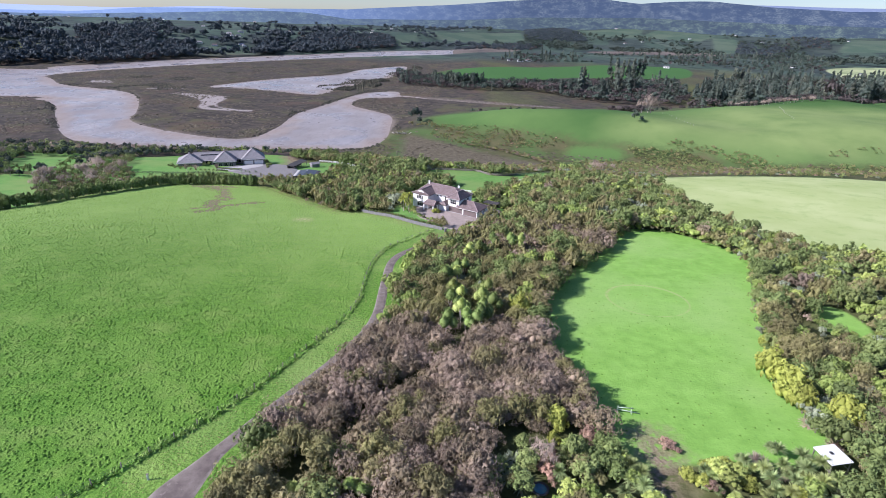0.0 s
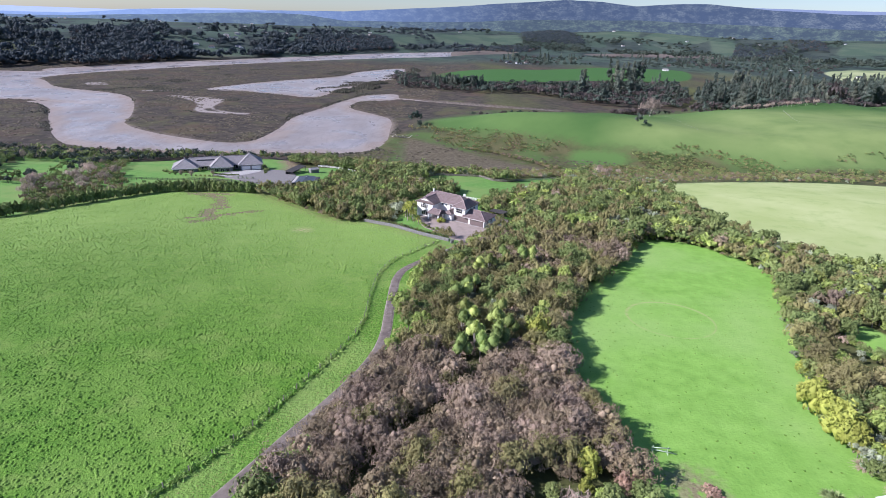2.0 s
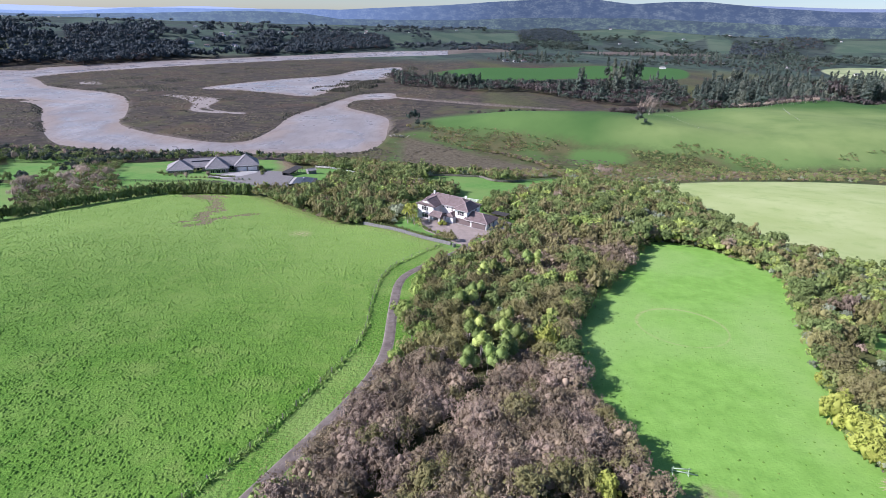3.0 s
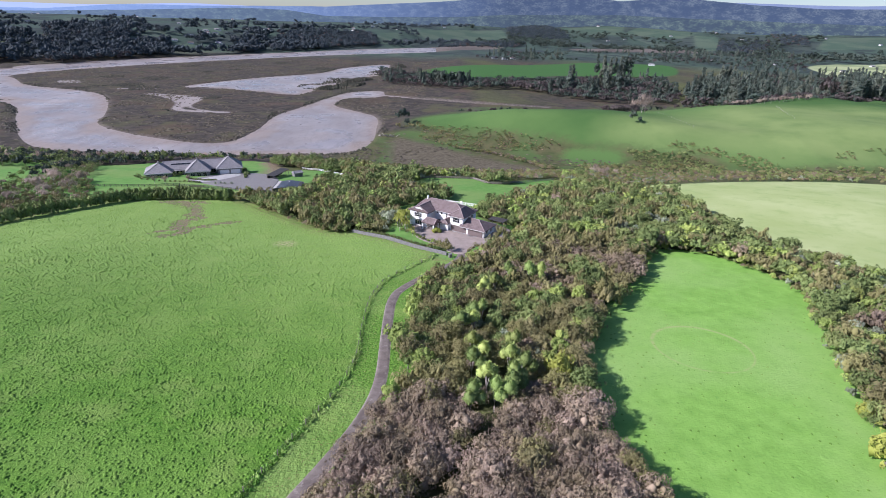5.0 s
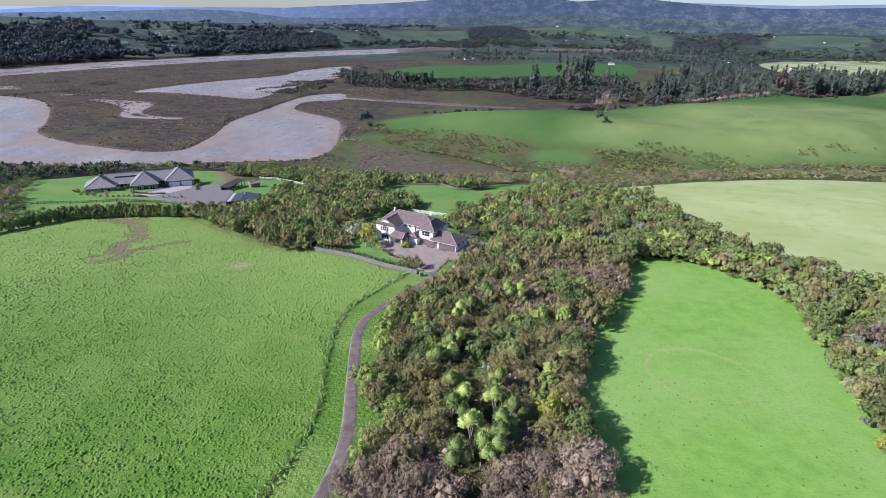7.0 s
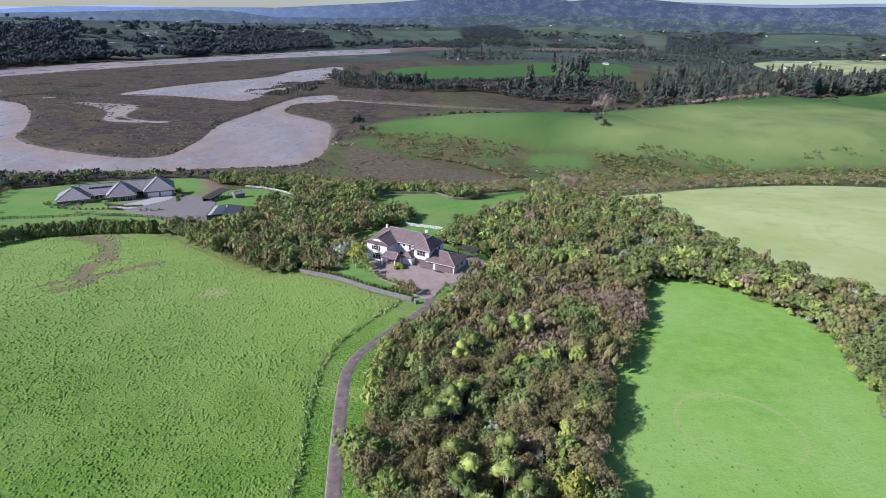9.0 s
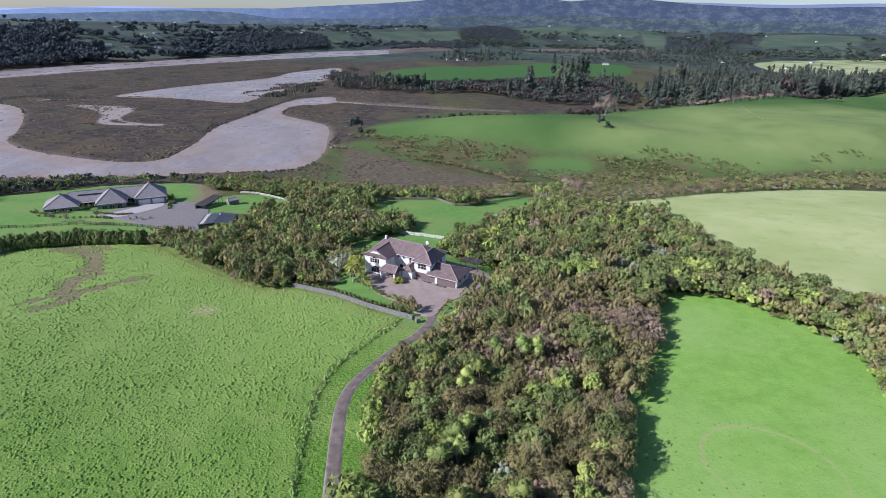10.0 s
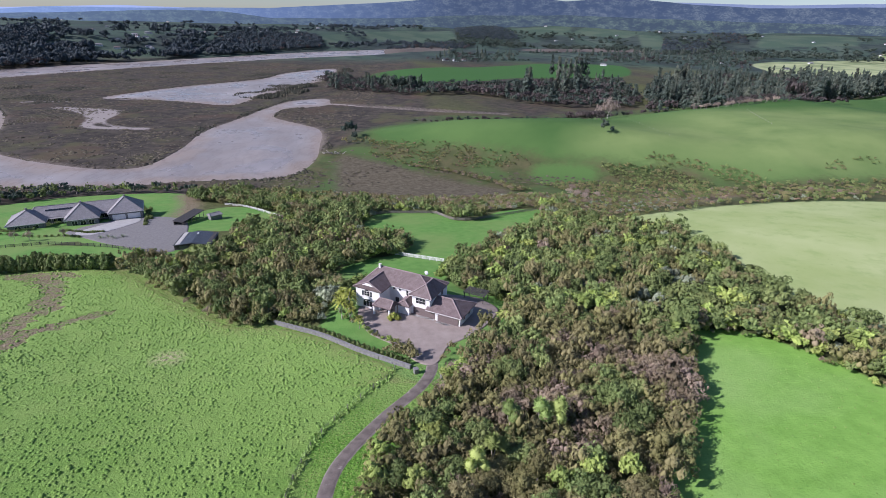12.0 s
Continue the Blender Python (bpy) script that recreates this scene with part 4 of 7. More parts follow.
    part("dish_mast", tube([(-13.4, 8.6, 6.3), (-13.4, 8.65, 7.4)], [0.04, 0.04]), IRON, d)
    for u0, u1, v, z in ((-13.8, -7.8, 0.24, 5.12), (-19.8, -13.8, 2.24, 5.12), (-9.0, 0.25, -0.21, 2.42)):
        part("gutter", beam((u0, v, z), (u1, v, z), 0.14, 0.13), TRIM, h)
    part("downpipe", beam((-8.45, 0.82, 2.9), (-8.45, 0.82, 5.1), 0.1, 0.1), TRIM, h)


CAP = plain("pink_brown_ridge_tile", (0.27, 0.20, 0.19), (0.38, 0.30, 0.29), 3.0, 0.75)
white_house()


# ---- the low slate-roofed house ----
def pergola():
    p = thing("garden_pergola", (20.6, 176.4, ground_at(20.6, 176.4)), -31, "low dark timber pergola behind the brown-roofed garage", "pergola")
    for u in (-2.6, 2.6):
        for v in (-1.7, 1.7):
            part("post", block((0.16, 0.16, 2.5), (u, v, -0.2), bevel=0.02), BLACKWOOD, p)
        part("beam", beam((u, -2.0, 2.3), (u, 2.0, 2.3), 0.1, 0.18), BLACKWOOD, p)
    for v in np.linspace(-1.9, 1.9, 12):
        part("slat", beam((-3.0, v, 2.45), (3.0, v, 2.45), 0.16, 0.08), BLACKWOOD, p)


pergola()


def low_house():
    h = thing("low_slate_house", (-114.4, 268.0, 2.6), 22, "long single-storey house with grey hipped slate roofs", "house")
    back = h.matrix_world.inverted()

    def at(x, y):
        p = back @ Vector((x, y, 0))
        return p.x, p.y

    k = dict(parent=h, mat=ROOF_GREY, cap=ROOF_GREY)
    pavilions = (((-140.8, 264.0), 6.4, 6.6), ((-123.5, 269.5), 5.9, 7.6), ((-111.0, 278.5), 6.4, 7.6))
    for (x, y), half, top in pavilions:
        u, v = at(x, y)
        part("wall", block((half * 2 - 1.2, half * 2 - 0.4, 4.2), (u, v + 0.3, -1.4), bevel=0.03), STONE, h)
        roof_part(**k, u0=u - half, u1=u + half, v0=v - half, v1=v + half + 1, eave=2.9, top=top, along="v", ends=(0.95, 0.9))
    (u0, v0), (u1, v1) = at(-143, 267), at(-110, 281)
    part("wall", block((u1 - u0, 8.0, 4.0), ((u0 + u1) / 2, (v0 + v1) / 2 + 1, -1.6), bevel=0.03), STONE, h)
    roof_part(**k, u0=u0, u1=u1, v0=(v0 + v1) / 2 - 4, v1=(v0 + v1) / 2 + 6, eave=2.85, top=6.2, along="u", ends=(0.6, 0.6))
    for (x, y), half, top in pavilions:
        u, v = at(x, y)
        part("flue", block((0.7, 0.7, 1.2), (u, v + 1, top - 0.5), bevel=0.03), ROOF_GREY, h)
        if half != 6.4 or x < -130:
            for s in (-2.6, 0.2, 3.0):
                window(h, (u + s, v - half + 0.47, 0.3), (1.8, 1.9), bars=(1, 0))
    u, v = at(-111.0, 278.5)
    for s in (-2.7, 2.7):
        d = part("garage_door", block((4.6, 0.1, 2.1), (u + s, v - 5.93, -0.1), bevel=0.01), PLASTER, h, "pale sectional garage door")
        for i in range(4):
            part("door_panel", block((4.4, 0.05, 0.44), (u + s, v - 6.0, -0.06 + i * 0.51), bevel=0.01), PLASTER, d)
    front = (v0 + v1) / 2 + 1 - 4.03
    for k in np.linspace(u0 + 2.0, u1 - 2.0, 9):
        window(h, (float(k), front, 0.1), (2.6, 2.2), bars=(1, 0))
    for k in np.linspace(u0 + 0.6, u1 - 0.6, 10):
        part("veranda_post", block((0.22, 0.22, 3.4), (float(k), front - 1.6, -0.8), bevel=0.02), TRIM, h)
    part("veranda_roof", block((u1 - u0, 2.4, 0.14), ((u0 + u1) / 2, front - 0.9, 2.55), Matrix.Rotation(radians(8), 4, "X"), 0.02), ROOF_GREY, h)
    for (x, y), half, top in pavilions:
        u, v = at(x, y)
        for a, b in (((u - half, v - half), (u + half, v - half)), ((u - half, v - half), (u - half, v + half)), ((u + half, v - half), (u + half, v + half))):
            part("fascia", beam((*a, 2.76), (*b, 2.76), 0.14, 0.24), TRIM, h)
    part("skylight", block((11, 0.8, 0.1), ((u0 + u1) / 2 - 6, (v0 + v1) / 2 - 1.0, 4.9), Matrix.Rotation(radians(25), 4, "X"), 0.02), glass, h)


low_house()


def farm_shed():
    s = thing("farm_shed", (-67.5, 232.5, 6.8), 3, "dark clad farm shed with a shallow sheet-iron roof", "shed")
    part("wall", block((11.6, 10.6, 4.4), (0, 0, -1.6), bevel=0.03), BLACKWOOD, s)
    r = part("roof", joined(block((6.4, 11.6, 0.18), (-2.9, 0, 2.82), Matrix.Rotation(radians(-7), 4, "Y"), 0.02), block((6.4, 11.6, 0.18), (2.9, 0, 2.82), Matrix.Rotation(radians(7), 4, "Y"), 0.02)), IRON, s)
    for i in range(22):
        part("roof_rib", beam((-5.9 + i * 0.54, -5.75, 3.36 - 0.123 * abs(-5.9 + i * 0.54)), (-5.9 + i * 0.54, 5.75, 3.36 - 0.123 * abs(-5.9 + i * 0.54)), 0.06, 0.05), IRON, r)
    part("rooflight", block((1.5, 11.2, 0.05), (-4.6, 0, 2.86), Matrix.Rotation(radians(-7), 4, "Y")), CONCRETE, r)
    part("shed_door", block((3.2, 0.1, 2.4), (-2.5, -5.35, -0.1), bevel=0.02), IRON, s)
    part("vent", block((0.5, 0.5, 0.5), (0, 3, 3.2), bevel=0.05), WHITEWOOD, r)


def arbour():
    s = thing("long_arbour", (-82.3, 267.5, 3.0), -13, "dark roofed open timber arbour beside the gravel yard", "arbour")
    part("roof", block((4.4, 15.5, 0.16), (0, 0, 2.55), Matrix.Rotation(radians(5), 4, "Y"), 0.02), BLACKWOOD, s)
    for v in np.linspace(-7.2, 7.2, 6):
        for u in (-1.9, 1.9):
            part("post", block((0.16, 0.16, 3.2), (u, v, -0.7), bevel=0.02), TIMBER, s)
        part("rafter", beam((-2.2, v, 2.5), (2.2, v, 2.3), 0.08, 0.16), TIMBER, s)
    part("back_wall", block((0.12, 14.6, 2.6), (-1.95, 0, -0.4), bevel=0.01), BLACKWOOD, s)
    w = thing("garden_store", (-73.5, 271.5, 2.6), 40, "small pale garden store at the end of the arbour", "store")
    part("wall", block((4.5, 3.0, 2.6), (0, 0, -0.5), bevel=0.02), STONE, w)
    roof_part(w, ROOF_GREY, ROOF_GREY, u0=-2.6, u1=2.6, v0=-1.8, v1=1.8, eave=2.1, top=2.9, along="u", ends=(0.3, 0.3))


farm_shed()
arbour()

# ---- fences, walls and small works ----
side = [p for p in LEFT_FIELD[:90]]
root = fence("wire_fence", side, 3.6, 1.15, (), TIMBER, "post and wire fence with rank grass along the drive", 0.13)
pts = [ob.matrix_basis.translation.copy() for ob in root.children]
for z in (0.35, 0.7, 1.05):
    part("wire", joined(*[beam(p + Vector((0, 0, z)), q + Vector((0, 0, z)), 0.02, 0.02) for p, q in zip(pts, pts[1:])]), IRON, root)
fence("white_rail_fence", ((0.3, 219), (15.6, 211)), 2.6, 1.3, (0.3, 0.62, 0.94, 1.22), WHITEWOOD, "white painted four-rail fence across the back lawn", 0.14, (0.05, 0.16))
fence("paddock_fence", ((15.6, 211), (28, 213)), 2.6, 1.2, (0.35, 0.7, 1.05), TIMBER, "weathered rail fence joining the white fence")
fence("lawn_fence", ((-10, 276), (-4, 281), (18, 280.5), (24, 267), (31, 265), (44, 271.5), (65.4, 284.5)), 2.4, 1.25, (0.3, 0.6, 0.9, 1.15), TIMBER, "pale weathered rail fence round the back lawn", 0.15, (0.05, 0.18))
fence("yard_fence", ((-180, 228), (-150, 231), (-131, 232.5), (-117, 236), (-97, 231.5), (-74, 222)), 2.4, 1.25, (0.35, 0.7, 1.05), BLACKWOOD, "black post and rail fence before the gravel yard", 0.16, (0.05, 0.14))
fence("white_garden_fence", ((-80.6, 309), (-70.8, 303), (-61.5, 291), (-46.2, 271)), 2.6, 1.2, (0.4, 0.8, 1.1), WHITEWOOD, "white rail fence round the far lawn", 0.12)
fence("crest_fence", ((318, 520), (310, 500), (300, 478), (291, 448)), 7, 1.2, (), PALEBARK, "line of pale posts down the far pasture", 0.15)
fence("slope_fence", ((204, 512), (202, 480), (199.3, 427)), 7, 1.2, (), PALEBARK, "line of pale posts over the far slope", 0.14)


def stone_wall():
    line = spline(((-28.5, 167.6), (-17.8, 160.2), (-7.3, 151.2), (2.6, 143.6)), False, 12)
    root = thing("garden_wall", (-28.5, 167.6, ground_at(-28.5, 167.6)), 0, "low grey stone garden wall along the pasture", "wall")
    o = root.matrix_world.translation
    rng = random.Random(5)
    for (x0, y0), (x1, y1) in zip(line, line[1:]):
        a, b = Vector((x0, y0, ground_at(x0, y0))) - o, Vector((x1, y1, ground_at(x1, y1))) - o
        for k in range(2):
            z = 0.2 + 0.42 * k
            part("stone", beam(a + Vector((0, 0, z)), b + Vector((rng.uniform(-.05, .05), 0, z)), 0.52 + rng.uniform(-.06, .06), 0.42), STONE, root)
        part("coping", beam(a + Vector((0, 0, 0.92)), b + Vector((0, 0, 0.92)), 0.62, 0.10), STONE, root)


stone_wall()
# pillars added here in place of the dark shrubs beside the drive
for x, y in ((3.6, 142.2), (8.6, 140.2)):
    p = thing("gate_pillar", (x, y, ground_at(x, y)), 20, "squat grey stone gate pillar added where dark shrubs stand", "gate pillar", "gate pillars")
    part("shaft", block((0.8, 0.8, 1.15), (0, 0, -0.2), bevel=0.04), STONE, p)
    part("cap", block((1.0, 1.0, 0.16), (0, 0, 0.95), bevel=0.04), STONE, p)


JUMP = plain("pale_green_paint", (0.30, 0.40, 0.26), (0.44, 0.54, 0.38), 3.0, 0.6)


def horse_jump():
    j = thing("horse_jump", (35.0, 46.4, ground_at(35, 46.4)), -4, "pale green painted rail jump standing on the mown field", "jump")
    for u in (-1.5, 0.6):
        w = part("stand", joined(beam((u, 0, 0), (u, 0, 1.15), 0.12, 0.12), beam((u - 0.02, -0.5, 0.06), (u - 0.02, 0.5, 0.06), 0.1, 0.1)), JUMP, j)
        part("brace", beam((u, -0.45, 0.1), (u, 0, 0.7), 0.06, 0.06), JUMP, w)
    part("pole", tube([(-1.7, 0, 0.85), (0.9, 0, 0.9)], [0.08, 0.08], 8), JUMP, j)
    part("pole", tube([(-1.6, 0.1, 0.45), (1.9, -0.15, 0.12)], [0.08, 0.08], 8), JUMP, j)


def shelter():
    s = thing("field_shelter", (59.45, 35.45, ground_at(59.45, 35.45)), 13, "small open shelter with a flat white roof", "shelter")
    r = part("roof", block((3.5, 3.3, 0.12), (0, 0, 2.35), Matrix.Rotation(radians(4), 4, "X"), 0.03), WHITEWOOD, s)
    part("roof_vent", block((0.4, 0.5, 0.14), (-0.1, 0.2, 2.5), bevel=0.03), DARK, r)
    for u in (-1.5, 1.5):
        for v in (-1.45, 1.45):
            part("post", block((0.14, 0.14, 2.7), (u, v, -0.3), bevel=0.015), TIMBER, s)
        part("side_rail", beam((u, -1.6, 1.0), (u, 1.6, 1.0), 0.05, 0.14), TIMBER, s)


def trampoline():
    s = thing("trampoline", (18.6, 28.4, ground_at(18.6, 28.4)), 10, "round trampoline with a blue mat among the shrubs", "trampoline")
    ring = bmesh.new()
    n = 24
    for r, z in ((0.85, 0.72), (1.15, 0.74), (1.15, 0.66), (0.85, 0.66)):
        for k in range(n):
            ring.verts.new((r * math.cos(k * math.tau / n), r * math.sin(k * math.tau / n), z))
    ring.verts.ensure_lookup_table()
    for i in range(4):
        for k in range(n):
            a, b = i * n, ((i + 1) % 4) * n
            ring.faces.new([ring.verts[q] for q in (a + k, a + (k + 1) % n, b + (k + 1) % n, b + k)])
    part("pad_ring", ring, DARK, s)
    part("mat", tube([(0, 0, 0.66), (0, 0, 0.69)], [0.86, 0.86], 24), plain("blue_mat", (0.06, 0.16, 0.22), (0.10, 0.23, 0.30), 2.0, 0.6), s)
    for k in range(6):
        c, q = math.cos(k * math.tau / 6), math.sin(k * math.tau / 6)
        part("leg", tube([(1.05 * c, 1.05 * q, -0.1), (1.05 * c, 1.05 * q, 0.7)], [0.04, 0.04]), IRON, s)


horse_jump()
shelter()
trampoline()


def driftwood():
    d = thing("driftwood_pile", (-43, 462, -13.6), 10, "heap of bleached driftwood and roots on the river bank", "driftwood")
    rng = random.Random(9)
    for i in range(16):
        a, x, y = rng.uniform(-0.9, 0.9) + (math.pi if rng.random() < 0.5 else 0), rng.uniform(-9, 9), rng.uniform(-3, 3)
        n, z = rng.uniform(2.5, 5.5), rng.uniform(0.6, 2.4)
        part("log", tube([(x, y, 0.1), (x + n * 0.5 * math.cos(a), y + n * 0.5 * math.sin(a), z * 0.6), (x + n * math.cos(a), y + n * math.sin(a), z)], [0.32, 0.24, 0.1], 6), PALEBARK if i % 3 else BARK, d)


driftwood()


def cottage(wall, roof, label):
    c = thing("far_house", (0, 0, 0), 0, label, "house", "houses across the river")
    part("wall", block((15, 8, 4.6), (0, 0, -1.6), bevel=0.05), wall, c)
    r, _ = roof_block(-8.2, 8.2, -4.8, 4.8, 3.0, 5.2, "u", (0.6, 0.6))
    part("roof", r, roof, c)
    for u in (-5, -1, 3.5):
        part("window", block((2.0, 0.1, 1.3), (u, -4.03, 0.9)), DARK, c)
    return c


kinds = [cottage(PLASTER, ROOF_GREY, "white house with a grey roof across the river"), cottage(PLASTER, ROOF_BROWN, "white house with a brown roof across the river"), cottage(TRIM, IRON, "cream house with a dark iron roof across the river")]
hr = random.Random(21)
spots = [(166, 1494), (190, 1520), (140, 1505), (534, 1437), (824, 1720), (1019, 1424), (966, 1635), (2139, 2350), (2190, 2365), (1300, 1700), (1900, 2100)]
while len(spots) < 48:
    x, y = hr.uniform(-720, -120), hr.uniform(1430, 2300)
    bank = -0.865 * (x + 661) + 0.5 * (y - 1140)
    if 150 < bank < 420:
        spots.append((x, y))
while len(spots) < 108:
    a, r = hr.uniform(-0.72, 0.75), 1450 * (4200 / 1450) ** hr.random()
    x, y = r * math.sin(a), r * math.cos(a)
    bank = -0.865 * (x + 661) + 0.5 * (y - 1140)
    if bank > 120 or r > 2700:
        spots.append((x, y))
HOMES = list(spots)
for i, (x, y) in enumerate(spots):
    m = pose(x, y, ground_at(x, y) + 0.3, 0, 0, hr.uniform(-40, 40))
    if i < 3:
        kinds[i].matrix_basis = m
    else:
        copy_thing(kinds[i % 3], m)

post = thing("marker_post", (-31.2, 27.2, ground_at(-31.2, 27.2)), 15, "short white marker post on the grass verge", "marker post")
part("shaft", block((0.22, 0.22, 1.0), (0, 0, -0.1), bevel=0.03), WHITEWOOD, post)
part("cap", block((0.28, 0.28, 0.08), (0, 0, 0.9), bevel=0.02), TIMBER, post)

# ---- plants ----
def cards(rng, centres, normals, size, aspect, up=0.0):
    """Pointed leaf sprays at the places given, each turned its own way."""
    n = len(centres)
    nn = normals + rng.normal(0, 0.32, (n, 3))
    nn /= np.linalg.norm(nn, axis=1)[:, None]
    t = rng.normal(0, 1, (n, 3)) * (1 - up) + np.array((0, 0, 1.0)) * up * 2 + normals * 0.3
    t -= (t * nn).sum(1)[:, None] * nn
    t /= np.linalg.norm(t, axis=1)[:, None] + 1e-6
    b = np.cross(nn, t)
    s = size * rng.uniform(0.6, 1.35, (n, 1))
    q = np.stack((centres - t * s - b * s * aspect, centres - t * s + b * s * aspect, centres + t * s), 1)
    return q.reshape(-1, 3), np.arange(3 * n).reshape(-1, 3)


def pile(meshes):
    vs, fs, o = [], [], 0
    for v, f in meshes:
        vs.append(v), fs.append(f + o)
        o += len(v)
    return np.concatenate(vs), np.concatenate(fs)


def lump(rng, c, r, rz, k=7, j=4):
    """A rough closed ball for the dense heart of a crown."""
    a, e = np.meshgrid(np.arange(k) * math.tau / k, np.linspace(-1.35, 1.35, j))
    m = 1 + rng.uniform(-0.18, 0.12, a.shape)
    v = np.stack((c[0] + r * m * np.cos(a) * np.cos(e), c[1] + r * m * np.sin(a) * np.cos(e), c[2] + rz * m * np.sin(e)), -1).reshape(-1, 3)
    i = np.arange((j - 1) * k).reshape(j - 1, k)
    n = np.roll(i, -1, 1)
    f = np.stack((i, n, n + k, i + k), -1).reshape(-1, 4)
    cap = np.array([[0, k - 1, k - 2, k - 3], [0, k - 3, k - 4, 1], [1, k - 4, 2, 2]])[:2]
    top = (j - 1) * k + np.array([[0, 1, 2, 3], [0, 3, 4, k - 1]])
    q = np.concatenate((f, cap, top))
    return v, np.concatenate((q[:, (0, 1, 2)], q[:, (0, 2, 3)]))


def crown(seed, rx, rz, base, count, size, aspect, lobes=8, up=0.0, core=0.0, tall=1.0):
    """A domed crown: uneven lobes, each covered with small clumps of leaf sprays round a dense heart."""
    rng = np.random.default_rng(seed)
    out, core = [], core or 0.66
    turn = rng.uniform(0, math.tau)
    for i in range(lobes):
        a, d = turn + i * 2.4 + rng.uniform(-0.5, 0.5), 0.66 * math.sqrt((i + rng.uniform(0.1, 0.9)) / lobes)
        s = rng.uniform(0.36, 0.54)
        c = np.array((rx * d * math.cos(a), rx * d * math.sin(a), base + rz * (1.36 - 1.25 * d * d) * rng.uniform(0.86, 1.12)))
        size3 = np.array((rx, rx, rz * tall)) * s
        out.append(lump(rng, c, size3[0] * core, size3[2] * core, 5, 3))
        k = max(3, count // (lobes * 17))
        m = max(3, count // (lobes * k))
        q = rng.normal(0, 1, (k, 3))
        q[:, 2] = np.abs(q[:, 2]) * 1.15 - 0.3
        q /= np.linalg.norm(q, axis=1)[:, None]
        heart = c + q * size3 * rng.uniform(0.66, 1.0, (k, 1))
        d2 = q[:, None] * 0.75 + rng.normal(0, 0.62, (k, m, 3))
        d2 /= np.linalg.norm(d2, axis=2)[..., None]
        p = heart[:, None] + d2 * size3 * rng.uniform(0.36, 0.60, (k, 1, 1))
        out.append(cards(rng, p.reshape(-1, 3), d2.reshape(-1, 3), size, aspect, up))
    return pile(out)


def rosette(seed, c, r, n, wide, droop=0.5, rise=0.6):
    """Long sword leaves that spring from one point and bend over."""
    rng = np.random.default_rng(seed)
    vs, fs = [], []
    for i in range(n):
        a, e = rng.uniform(0, math.tau), rng.uniform(-0.35, 1.35) * rise
        d = np.array((math.cos(a) * math.cos(e), math.sin(a) * math.cos(e), math.sin(e)))
        s = np.array((-math.sin(a), math.cos(a), 0)) * wide
        ln = r * rng.uniform(0.75, 1.1)
        m, t = c + d * ln * 0.55, c + d * ln - np.array((0, 0, droop * ln * 0.4))
        o = len(vs)
        vs += [c - s * 0.5, c + s * 0.5, m + s, m - s, t]
        fs += [(o, o + 1, o + 2), (o, o + 2, o + 3), (o + 3, o + 2, o + 4)]
    return np.array(vs), np.array(fs)


def limbs(rng, height_, spread, r=0.09, n=3):
    """A short trunk that forks."""
    fork = height_ * 0.45
    bms = [tube([(0, 0, -0.25), (0.04, 0.02, fork * 0.6), (0, 0, fork)], [r * 1.5, r * 1.1, r], 6)]
    for i in range(n):
        a = i * math.tau / n + rng.uniform(-0.4, 0.4)
        bms.append(tube([(0, 0, fork * 0.9), (spread * 0.4 * math.cos(a), spread * 0.4 * math.sin(a), height_ * 0.8), (spread * 0.75 * math.cos(a), spread * 0.75 * math.sin(a), height_ * 1.15)], [r * 0.8, r * 0.55, r * 0.2], 5))
    return joined(*bms)


